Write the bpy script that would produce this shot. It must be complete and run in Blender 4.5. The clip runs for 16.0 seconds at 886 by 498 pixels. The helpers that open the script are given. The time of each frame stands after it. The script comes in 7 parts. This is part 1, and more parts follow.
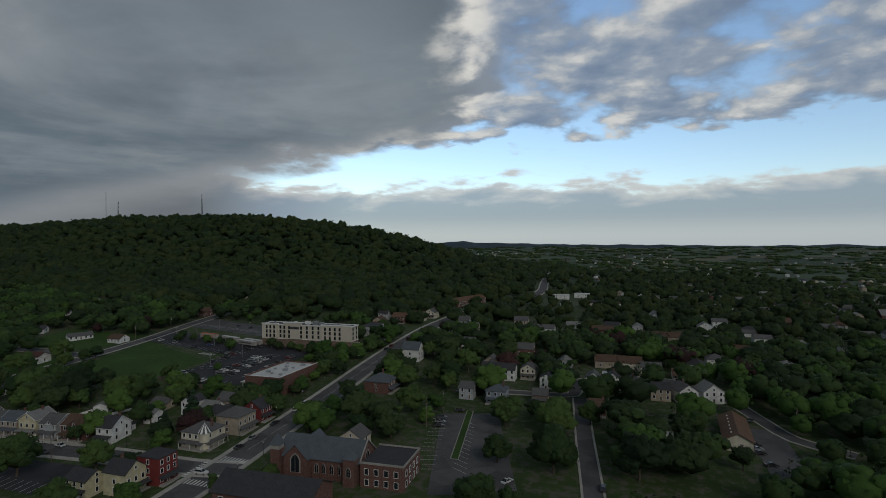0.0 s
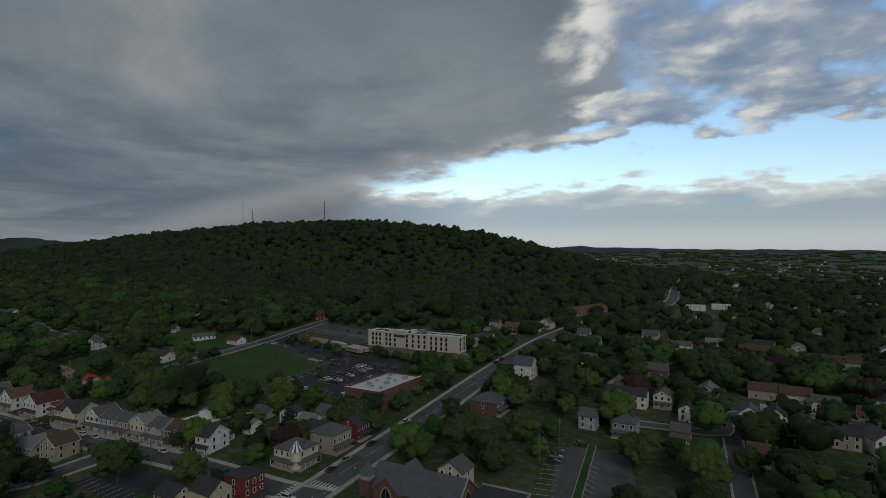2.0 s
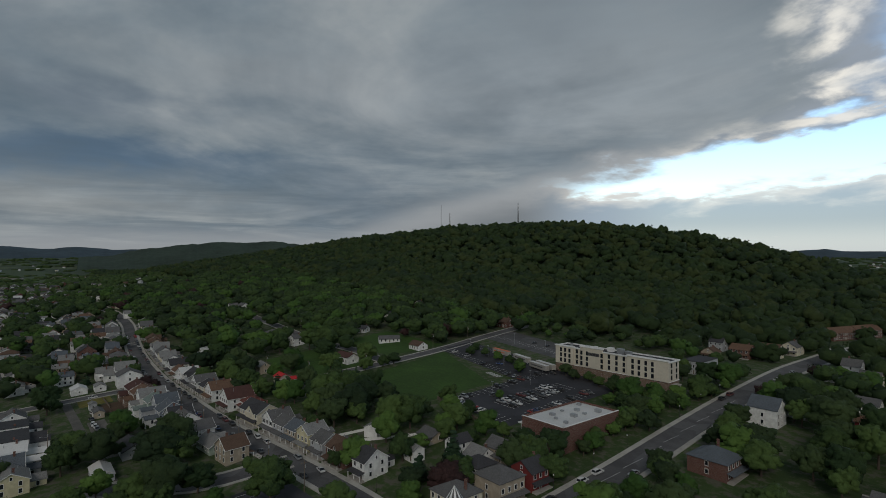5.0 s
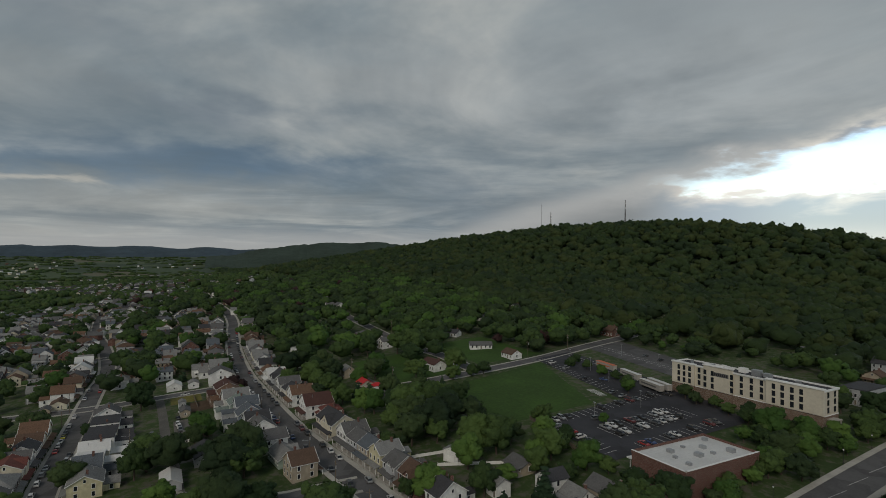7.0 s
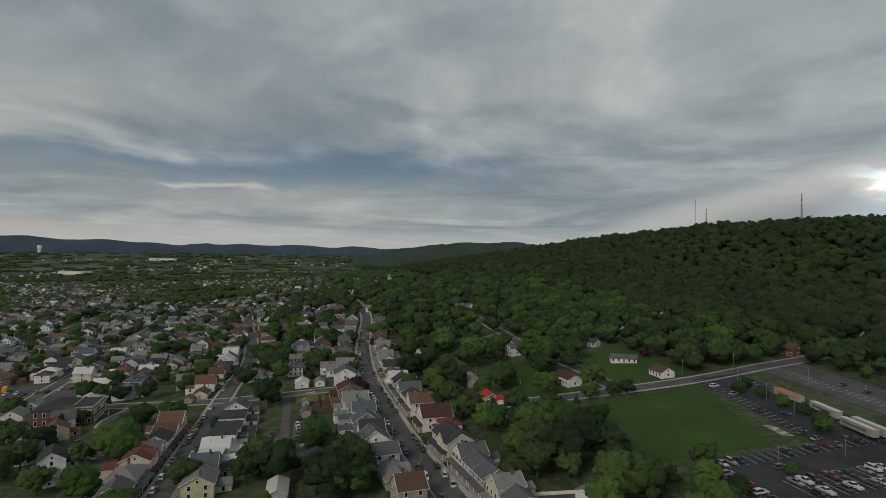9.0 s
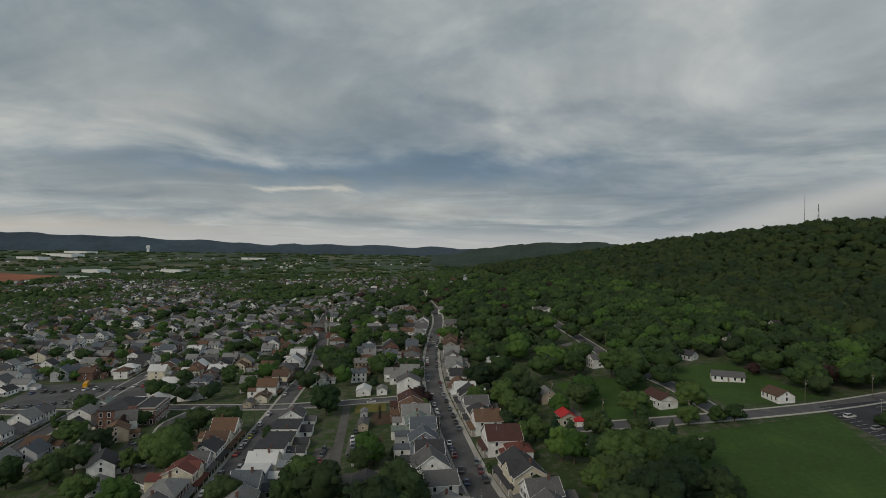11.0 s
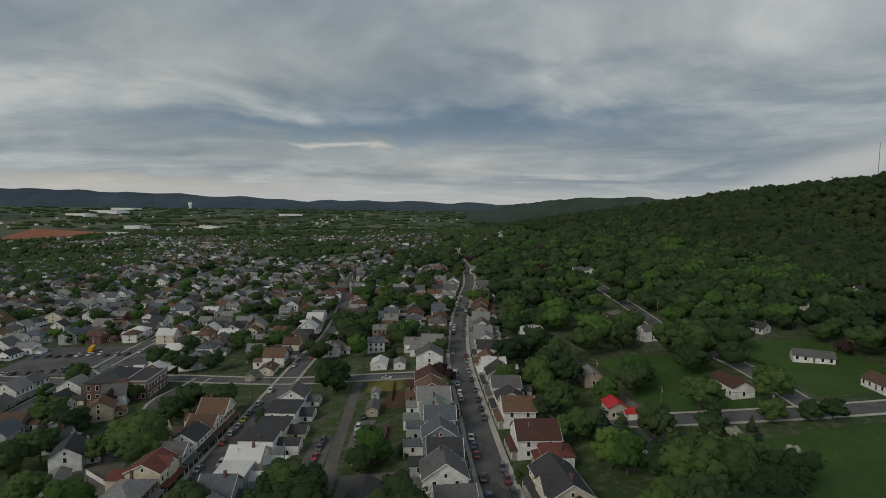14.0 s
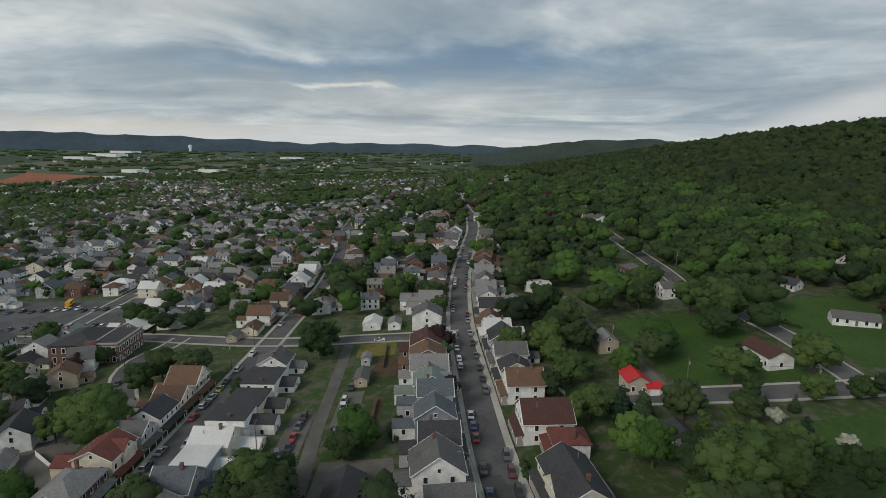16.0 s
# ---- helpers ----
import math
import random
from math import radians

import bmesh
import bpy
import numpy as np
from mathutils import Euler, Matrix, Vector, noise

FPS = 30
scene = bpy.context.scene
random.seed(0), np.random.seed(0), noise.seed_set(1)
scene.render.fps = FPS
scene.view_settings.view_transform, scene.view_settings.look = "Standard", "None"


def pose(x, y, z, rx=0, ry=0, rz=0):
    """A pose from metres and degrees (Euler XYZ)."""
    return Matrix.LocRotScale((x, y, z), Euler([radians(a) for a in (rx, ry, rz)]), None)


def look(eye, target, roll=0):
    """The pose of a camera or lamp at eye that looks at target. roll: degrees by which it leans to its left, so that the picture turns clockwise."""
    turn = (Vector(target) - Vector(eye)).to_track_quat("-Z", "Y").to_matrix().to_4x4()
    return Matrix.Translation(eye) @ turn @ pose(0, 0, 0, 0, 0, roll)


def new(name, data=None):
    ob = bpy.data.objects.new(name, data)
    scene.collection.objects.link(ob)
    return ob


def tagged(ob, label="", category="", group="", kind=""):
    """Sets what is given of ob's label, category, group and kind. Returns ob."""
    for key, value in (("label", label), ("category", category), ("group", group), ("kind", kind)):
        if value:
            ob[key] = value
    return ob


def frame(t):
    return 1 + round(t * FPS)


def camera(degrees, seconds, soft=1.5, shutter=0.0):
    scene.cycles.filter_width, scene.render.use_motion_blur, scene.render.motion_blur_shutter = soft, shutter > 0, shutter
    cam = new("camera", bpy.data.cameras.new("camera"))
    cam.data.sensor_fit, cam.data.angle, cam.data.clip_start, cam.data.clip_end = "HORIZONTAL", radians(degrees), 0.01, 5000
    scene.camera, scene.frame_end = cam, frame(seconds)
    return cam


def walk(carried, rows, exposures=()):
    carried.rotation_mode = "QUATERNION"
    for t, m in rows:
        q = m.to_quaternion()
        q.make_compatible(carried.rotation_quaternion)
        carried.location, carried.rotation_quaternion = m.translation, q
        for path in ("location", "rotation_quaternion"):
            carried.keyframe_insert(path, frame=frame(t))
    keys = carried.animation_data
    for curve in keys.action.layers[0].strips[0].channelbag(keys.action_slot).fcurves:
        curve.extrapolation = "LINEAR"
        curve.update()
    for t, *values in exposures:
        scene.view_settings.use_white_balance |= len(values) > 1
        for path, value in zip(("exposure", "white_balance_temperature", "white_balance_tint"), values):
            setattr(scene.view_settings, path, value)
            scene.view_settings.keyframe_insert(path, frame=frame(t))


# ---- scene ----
cam = camera(79.2, 16.0, soft=0.9)
METRES, EYE, TILT, LEAN, TURN = 229.75, 79.5, 5.4, 0.0, 17.8
EXPOSURES = [(0.0, -0.2, 6050, 10), (3.5, -0.08, 6050, 9), (5.0, 0.15, 6200, 10), (7.5, 0.48, 6650, 10), (9.0, 0.68, 6700, 10), (12.5, 0.74, 6650, 10), (13.7, 0.72, 6650, 10), (14.0, 0.74, 6600, 10), (15.0, 0.97, 6500, 10), (16.0, 1.15, 6450, 10)]
ROWS = [
    (0.0, 0.0, 0.0, 0.0, -0.03, -5.75, 0.27),
    (0.5, 0.001, 0.0302, -0.003, 2.21, -5.63, 0.47),
    (1.0, 0.0019, 0.0635, -0.0065, 5.41, -5.46, 0.74),
    (1.5, 0.002, 0.0943, -0.0101, 8.69, -5.28, 1.06),
    (2.0, 0.0005, 0.1275, -0.0136, 12.22, -5.06, 1.37),
    (2.5, -0.0025, 0.1578, -0.0162, 15.38, -4.92, 1.65),
    (3.0, -0.0075, 0.191, -0.0197, 18.58, -4.77, 1.9),
    (3.5, -0.0134, 0.2212, -0.0234, 22.14, -4.56, 2.16),
    (4.0, -0.0212, 0.2533, -0.0263, 25.73, -4.37, 2.44),
    (4.5, -0.0303, 0.2828, -0.0296, 29.52, -4.16, 2.68),
    (5.0, -0.042, 0.3142, -0.0332, 33.08, -3.95, 2.87),
    (7.5, -0.1176, 0.4525, -0.0491, 46.59, -3.11, 3.49),
    (8.0, -0.1386, 0.4764, -0.0516, 49.88, -2.91, 3.55),
    (8.5, -0.1585, 0.4995, -0.0544, 54.24, -2.61, 3.66),
    (9.0, -0.1813, 0.524, -0.0577, 58.5, -2.33, 3.79),
    (11.5, -0.3014, 0.6196, -0.0679, 68.27, -1.64, 4.1),
    (12.0, -0.3283, 0.6377, -0.0695, 69.59, -1.55, 4.19),
    (12.5, -0.3535, 0.6524, -0.0709, 70.25, -1.49, 4.25),
    (13.0, -0.3814, 0.6674, -0.0725, 70.5, -1.47, 4.28),
    (13.5, -0.4079, 0.6801, -0.0739, 70.7, -1.46, 4.29),
    (13.7, -0.4183, 0.6853, -0.0752, 70.81, -1.46, 4.3),
    (13.8, -0.4235, 0.688, -0.0759, 70.87, -3.0, 4.3),
    (13.9, -0.4287, 0.6906, -0.0765, 70.92, -4.4, 4.31),
    (14.0, -0.4339, 0.6932, -0.0772, 70.98, -6.14, 4.31),
    (14.5, -0.4606, 0.7054, -0.0766, 71.18, -6.3, 4.33),
    (14.6, -0.4659, 0.7079, -0.0768, 71.2, -6.45, 4.33),
    (14.7, -0.4712, 0.7104, -0.077, 71.23, -7.4, 4.34),
    (14.8, -0.4766, 0.7129, -0.0772, 71.25, -9.2, 4.34),
    (14.9, -0.4819, 0.7154, -0.0774, 71.28, -10.08, 4.35),
    (15.0, -0.4872, 0.7179, -0.0776, 71.3, -10.17, 4.35),
    (15.5, -0.5135, 0.7298, -0.0789, 71.41, -10.16, 4.39),
    (15.8, -0.5299, 0.737, -0.0803, 71.46, -10.35, 4.38),
    (15.9, -0.5354, 0.7394, -0.0808, 71.48, -11.2, 4.38),
    (16.0, -0.5409, 0.7418, -0.0813, 71.5, -12.12, 4.38),
]
walk(cam, [(t, pose(0, 0, EYE, TILT, LEAN, TURN) @ pose(METRES * x, METRES * y, METRES * z, 90 + pitch, roll, yaw)) for t, x, y, z, yaw, pitch, roll in ROWS],
     exposures=EXPOSURES)

# ---- world and sun ----
SUN_AZ, SUN_EL = 138.0, 20.0     # degrees clockwise from +y, and above the horizon


class Nodes:
    """Short hand for building node trees."""

    def __init__(self, tree):
        self.t = tree

    def put(self, socket, value):
        if isinstance(value, bpy.types.NodeSocket):
            self.t.links.new(value, socket)
        elif value is not None:
            socket.default_value = value

    def math(self, op, a, b=None, c=None, clamp=False):
        n = self.t.nodes.new("ShaderNodeMath")
        n.operation, n.use_clamp = op, clamp
        for k, v in enumerate((a, b, c)):
            if v is not None:
                self.put(n.inputs[k], v)
        return n.outputs[0]

    def mix(self, f, a, b):
        n = self.t.nodes.new("ShaderNodeMix")
        n.data_type = "RGBA"
        self.put(n.inputs[0], f)
        self.put(n.inputs[6], (*a, 1) if isinstance(a, tuple) and len(a) == 3 else a)
        self.put(n.inputs[7], (*b, 1) if isinstance(b, tuple) and len(b) == 3 else b)
        return n.outputs[2]

    def step(self, v, lo, hi, a=0.0, b=1.0):
        n = self.t.nodes.new("ShaderNodeMapRange")
        n.interpolation_type = "SMOOTHSTEP"
        for k, w in enumerate((v, lo, hi, a, b)):
            self.put(n.inputs[k], w)
        return n.outputs[0]

    def noise(self, vec, scale, detail=4.0, rough=0.55, distort=0.0):
        n = self.t.nodes.new("ShaderNodeTexNoise")
        self.put(n.inputs["Vector"], vec)
        n.inputs["Scale"].default_value, n.inputs["Detail"].default_value = scale, detail
        n.inputs["Roughness"].default_value, n.inputs["Distortion"].default_value = rough, distort
        return n.outputs["Fac"]

    def voronoi(self, vec, scale):
        n = self.t.nodes.new("ShaderNodeTexVoronoi")
        self.put(n.inputs["Vector"], vec)
        n.inputs["Scale"].default_value = scale
        return n.outputs

    def ramp(self, f, stops, constant=False):
        n = self.t.nodes.new("ShaderNodeValToRGB")
        self.put(n.inputs[0], f)
        r = n.color_ramp
        r.interpolation = "CONSTANT" if constant else "LINEAR"
        while len(r.elements) < len(stops):
            r.elements.new(0.5)
        for e, (p, c) in zip(r.elements, stops):
            e.position, e.color = p, (*c, 1)
        return n.outputs[0]

    def xyz(self, x, y, z):
        n = self.t.nodes.new("ShaderNodeCombineXYZ")
        for k, v in enumerate((x, y, z)):
            self.put(n.inputs[k], v)
        return n.outputs[0]

    def sep(self, v):
        n = self.t.nodes.new("ShaderNodeSeparateXYZ")
        self.put(n.inputs[0], v)
        return n.outputs

    def scaled(self, v, s, shift=(0, 0, 0)):
        n = self.t.nodes.new("ShaderNodeMapping")
        self.put(n.inputs[0], v)
        n.inputs["Scale"].default_value, n.inputs["Location"].default_value = s, shift
        return n.outputs[0]


def build_sky():
    world = bpy.data.worlds.new("world")
    scene.world = world
    world.use_nodes = True
    t = world.node_tree
    t.nodes.clear()
    N = Nodes(t)
    d = t.nodes.new("ShaderNodeTexCoord").outputs["Generated"]
    x, y, z = N.sep(d)
    up = N.math("ADD", N.math("MAXIMUM", z, 0.0), 0.06)
    u, v = N.math("DIVIDE", x, up), N.math("DIVIDE", y, up)
    uv = N.xyz(u, v, 0.0)
    sky = t.nodes.new("ShaderNodeTexSky")
    sky.sky_type, sky.sun_disc = "NISHITA", False
    sky.sun_elevation, sky.sun_rotation = radians(SUN_EL), radians(SUN_AZ)
    sky.air_density, sky.dust_density, sky.ozone_density = 1.0, 0.6, 1.0
    clear = t.nodes.new("ShaderNodeVectorMath")
    clear.operation = "SCALE"
    N.put(clear.inputs[0], sky.outputs[0])
    clear.inputs[3].default_value = 0.18
    clear = clear.outputs[0]
    # bearing and height of the view, in degrees
    az = N.math("MULTIPLY", N.math("ARCTAN2", x, y), 57.296)
    el = N.math("MULTIPLY", N.math("ARCSINE", N.math("MINIMUM", N.math("MAXIMUM", z, 0.0), 1.0)), 57.296)
    # cloud plane, seen in perspective, and lumps of finer cloud
    high = N.math("ADD", N.math("MAXIMUM", z, 0.0), 0.2)
    puffs = N.xyz(N.math("DIVIDE", x, high), N.math("DIVIDE", y, high), 0.0)
    fine = N.noise(puffs, 3.7, 6.0, 0.52, 0.2)
    lit = N.noise(N.scaled(puffs, (1.0, 1.0, 1.0), (-0.06, -0.08, 0.0)), 3.7, 6.0, 0.52, 0.2)
    relief = N.math("SUBTRACT", fine, lit)
    billow = N.noise(N.scaled(puffs, (1.0, 1.0, 1.0), (5.0, 2.0, 0.0)), 2.1, 5.0, 0.55, 0.4)
    streak = N.noise(N.scaled(uv, (0.42, 0.34, 1.0), (3.0, 1.0, 0.0)), 1.1, 6.0, 0.6, 0.8)

    def swing(n, k):
        return N.math("MULTIPLY", N.math("SUBTRACT", n, 0.5), k)

    azw = N.math("ADD", az, N.math("ADD", swing(billow, 16.0), swing(fine, 9.0)))
    elw = N.math("ADD", el, N.math("MULTIPLY", N.math("ADD", swing(billow, 0.5), N.math("ADD", swing(streak, 0.45), swing(fine, 0.5))), N.math("ADD", N.math("MULTIPLY", el, 0.7), 1.0)))

    def over(bearing, stops, top=40.0):
        """A level, in degrees, that changes with the bearing."""
        r = N.ramp(N.math("DIVIDE", N.math("ADD", bearing, 140.0), 180.0), [((a + 140.0) / 180.0, (e / top,) * 3) for a, e in stops])
        return N.math("MULTIPLY", r, top)

    def blob(a, e, wa, we):
        """A soft patch of cloud round a bearing and a height."""
        p, q = N.math("DIVIDE", N.math("SUBTRACT", azw, a), wa), N.math("DIVIDE", N.math("SUBTRACT", elw, e), we)
        return N.math("EXPONENT", N.math("MULTIPLY", N.math("ADD", N.math("MULTIPLY", p, p), N.math("MULTIPLY", q, q)), -1.0))

    # the closed deck, whose foot rises to the east and ends in a lumpy edge
    FOOT = [(-139, 0.2), (-62, 0.4), (-50, 4.0), (-40, 6.6), (-31, 8.6), (-20, 10.8), (-15, 12.6), (-11, 14.5), (39, 14.5)]
    back = N.math("MAXIMUM", N.step(az, 40.0, 75.0), N.math("MAXIMUM", N.step(az, -140.0, -150.0), N.step(z, 0.42, 0.6)))
    near_edge = N.math("ADD", az, N.math("ADD", swing(billow, 9.0), swing(fine, 11.0)))
    foot = N.math("SUBTRACT", elw, over(N.math("ADD", az, swing(fine, 4.0)), FOOT))
    soft = N.step(az, -60.0, -28.0, 3.4, 0.6)
    within = N.math("SMOOTH_MIN", N.math("DIVIDE", foot, soft), N.math("DIVIDE", N.math("SUBTRACT", -12.4, near_edge), 1.3), 0.6)
    deck = N.math("MAXIMUM", N.step(within, -1.0, 1.0), back)
    inner = N.math("SMOOTH_MIN", N.math("DIVIDE", N.math("SUBTRACT", foot, 1.2), 1.6), N.math("DIVIDE", N.math("SUBTRACT", -15.8, near_edge), 2.8), 0.8)
    core = N.math("MAXIMUM", N.step(inner, -1.0, 1.0), back)
    # broken clouds above the clear gap
    puff = N.step(N.math("ADD", N.math("ADD", fine, swing(billow, 0.5)), N.step(elw, 9.0, 13.0, -0.3, 0.12)), 0.4, 0.62)
    # low bank towards the horizon
    lid = N.math("SUBTRACT", over(az, [(-139, 9.0), (-46, 9.0), (-36, 7.2), (-26, 5.8), (-10, 6.9), (6, 6.2), (20, 6.9), (39, 7.0)]), N.math("ADD", elw, N.math("ADD", swing(fine, 3.4), swing(billow, 3.0))))
    bank = N.step(lid, -0.5, 0.9)
    # colours
    mood = N.math("ADD", N.math("MULTIPLY", streak, 0.75), N.math("MULTIPLY", billow, 0.4))
    grey = N.ramp(N.step(mood, 0.38, 0.84), [(0.0, (0.102, 0.14, 0.17)), (0.35, (0.148, 0.18, 0.2)), (0.65, (0.205, 0.228, 0.236)), (1.0, (0.3, 0.308, 0.295))])
    grey = N.mix(N.step(az, -60.0, -100.0, 0.0, 0.55), grey, N.mix(N.step(mood, 0.38, 0.82), (0.135, 0.17, 0.196), (0.26, 0.274, 0.27)))
    # darker belts, a rain shaft, a bright slit and the paler sky below the deck
    for a, e, wa, we, k, c in ((-83, 8.9, 15, 1.7, 0.9, (0.078, 0.122, 0.172)), (-104, 8.0, 16, 1.2, 0.85, (0.082, 0.124, 0.168)), (-84, 13.5, 9, 1.6, 0.55, (0.11, 0.138, 0.17)), (-99, 20, 10, 2.0, 0.4, (0.12, 0.145, 0.172)),
                               (-61, 6.0, 6, 4.5, 0.55, (0.12, 0.152, 0.182)), (-47, 14, 16, 3.0, 0.35, (0.11, 0.132, 0.15)), (-112, 13.5, 14, 3.0, 0.4, (0.27, 0.275, 0.262)), (-68, 17, 12, 3.0, 0.4, (0.24, 0.248, 0.248)),
                               (-42, 18, 30, 8.0, 0.5, (0.255, 0.275, 0.285)), (-30, 18, 13, 7.0, 0.6, (0.27, 0.295, 0.305)), (-92, 4.4, 20, 1.6, 0.7, (0.235, 0.245, 0.238)), (-49, 4.2, 7, 2.2, 0.4, (0.225, 0.225, 0.222)), (-116, 5.6, 18, 1.5, 0.45, (0.17, 0.192, 0.2)),
                               (-120, 1.6, 18, 1.0, 0.75, (0.31, 0.28, 0.23)), (-35, 6.5, 7, 2.0, 0.5, (0.36, 0.362, 0.35))):
        grey = N.mix(N.math("MULTIPLY", blob(a, e, wa, we), k), grey, c)
    slit = N.math("MULTIPLY", N.step(N.math("ABSOLUTE", N.math("SUBTRACT", N.math("ADD", N.math("ADD", el, swing(streak, 2.4)), swing(fine, 1.6)), 6.35)), 0.4, 0.0), N.step(N.math("ABSOLUTE", N.math("ADD", azw, 100.0)), 8.5, 3.0))
    grey = N.mix(N.math("MULTIPLY", slit, 0.6), grey, (0.37, 0.36, 0.325))
    weave = N.math("ADD", N.math("MULTIPLY", streak, 0.6), N.math("ADD", N.math("MULTIPLY", fine, 0.3), N.math("MULTIPLY", billow, 0.25)))
    ply = t.nodes.new("ShaderNodeVectorMath")
    ply.operation = "SCALE"
    N.put(ply.inputs[0], grey)
    N.put(ply.inputs[3], N.step(weave, 0.38, 0.76, 0.88, 1.13))
    grey = ply.outputs[0]
    grey = N.mix(N.step(z, 0.45, 0.85, 0.0, 0.6), grey, (0.03, 0.036, 0.045))
    rim = N.mix(N.step(N.math("ADD", relief, swing(fine, 0.5)), -0.14, 0.16), (0.27, 0.3, 0.335), (0.82, 0.77, 0.67))
    rim = N.mix(N.step(az, -20.0, -34.0), rim, (0.34, 0.345, 0.34))
    deckc = N.mix(core, rim, grey)
    puffc = N.ramp(N.step(N.math("ADD", relief, swing(billow, 0.35)), -0.2, 0.24), [(0.0, (0.19, 0.24, 0.315)), (0.5, (0.31, 0.35, 0.4)), (0.8, (0.5, 0.5, 0.48)), (1.0, (0.74, 0.7, 0.62))])
    bankc = N.mix(N.step(N.math("ADD", lid, swing(fine, 3.0)), 0.2, 2.4), (0.66, 0.63, 0.57), (0.3, 0.355, 0.4))
    bankc = N.mix(N.step(el, 3.4, 0.8), bankc, (0.47, 0.51, 0.52))
    bankc = N.mix(N.step(az, -34.0, -44.0), bankc, (0.17, 0.183, 0.188))
    c = N.mix(N.math("MULTIPLY", bank, N.step(az, -26.0, -36.0, 0.88, 1.0)), clear, bankc)
    c = N.mix(N.math("MULTIPLY", puff, 0.94), c, puffc)
    c = N.mix(deck, c, deckc)
    bg = t.nodes.new("ShaderNodeBackground")
    N.put(bg.inputs[0], c)
    out = t.nodes.new("ShaderNodeOutputWorld")
    t.links.new(bg.outputs[0], out.inputs[0])


build_sky()
sun = new("sun", bpy.data.lights.new("sun", "SUN"))
sun.data.energy, sun.data.angle, sun.data.color = 0.75, radians(24), (1.0, 0.91, 0.79)
az, el = radians(SUN_AZ), radians(SUN_EL + 14)
sun.matrix_world = look((0, 0, 400), (-math.sin(az) * math.cos(el), -math.cos(az) * math.cos(el), 400 - math.sin(el)))


# ---- materials ----
def material(name, rough=0.8, metal=0.0):
    m = bpy.data.materials.new(name)
    m.use_nodes = True
    N = Nodes(m.node_tree)
    p = m.node_tree.nodes["Principled BSDF"]
    p.inputs["Roughness"].default_value, p.inputs["Metallic"].default_value = rough, metal
    p.inputs["Specular IOR Level"].default_value = 0.3
    return m, N, p


def bump(N, p, height, strength, distance):
    b = N.t.nodes.new("ShaderNodeBump")
    b.inputs["Strength"].default_value, b.inputs["Distance"].default_value = strength, distance
    N.put(b.inputs["Height"], height)
    N.t.links.new(b.outputs[0], p.inputs["Normal"])


def position(N):
    return N.t.nodes.new("ShaderNodeNewGeometry").outputs["Position"]


def local(N):
    return N.t.nodes.new("ShaderNodeTexCoord").outputs["Object"]


def chance(N):
    return N.t.nodes.new("ShaderNodeObjectInfo").outputs["Random"]


def shade(c, k):
    return tuple(min(1.0, v * k) for v in c)


def worn(name, colour, rough=0.8, spread=0.25, grain=1.5, coarse=0.12, relief=0.02, metal=0.0):
    """A painted, worn or weathered surface, varied at two scales and from piece to piece."""
    m, N, p = material(name, rough, metal)
    pos = position(N)
    a, b = N.noise(pos, coarse, 3.0), N.noise(pos, grain, 5.0, 0.65)
    f = N.math("ADD", N.math("MULTIPLY", a, 0.5), N.math("MULTIPLY", b, 0.5))
    f = N.math("ADD", f, N.math("MULTIPLY", N.math("SUBTRACT", chance(N), 0.5), 0.12))
    N.put(p.inputs["Base Color"], N.mix(N.step(f, 0.3, 0.7), shade(colour, 1 - spread), shade(colour, 1 + spread)))
    if relief:
        bump(N, p, b, 0.4, relief)
    return m


def siding(name, colour):
    """Lapped boards: level lines of relief with weathering."""
    m, N, p = material(name, 0.65)
    pos = position(N)
    z = N.sep(pos)[2]
    saw = N.math("FRACT", N.math("MULTIPLY", z, 5.0))
    dirt = N.noise(pos, 0.5, 5.0, 0.6)
    N.put(p.inputs["Base Color"], N.mix(N.step(dirt, 0.35, 0.7), shade(colour, 0.82), shade(colour, 1.08)))
    bump(N, p, saw, 0.5, 0.02)
    return m


def shingles(name, colour, spread=0.2):
    m, N, p = material(name, 0.9)
    pos = position(N)
    v = N.voronoi(N.scaled(pos, (3.5, 3.5, 7.0)), 1.0)
    tab = N.sep(v["Color"])[0]
    stain = N.noise(pos, 0.35, 4.0, 0.6)
    f = N.math("ADD", N.math("MULTIPLY", tab, 0.45), N.math("MULTIPLY", stain, 0.6))
    N.put(p.inputs["Base Color"], N.mix(N.step(f, 0.2, 0.85), shade(colour, 1 - spread), shade(colour, 1 + spread)))
    bump(N, p, v["Distance"], 0.3, 0.03)
    return m


def brickwork(name, colour, mortar=(0.35, 0.31, 0.27)):
    m, N, p = material(name, 0.88)
    pos = position(N)
    x, y, z = N.sep(pos)
    b = N.t.nodes.new("ShaderNodeTexBrick")
    N.put(b.inputs["Vector"], N.xyz(N.math("ADD", x, y), z, 0.0))
    b.inputs["Scale"].default_value = 1.0
    b.inputs["Brick Width"].default_value, b.inputs["Row Height"].default_value, b.inputs["Mortar Size"].default_value = 0.42, 0.15, 0.012
    b.inputs["Color1"].default_value, b.inputs["Color2"].default_value = (*shade(colour, 0.8), 1), (*shade(colour, 1.2), 1)
    b.inputs["Mortar"].default_value = (*mortar, 1)
    dirt = N.noise(pos, 0.4, 4.0)
    N.put(p.inputs["Base Color"], N.mix(N.step(dirt, 0.4, 0.8, 0.0, 0.35), b.outputs["Color"], shade(colour, 0.6)))
    bump(N, p, b.outputs["Fac"], 0.3, -0.01)
    return m


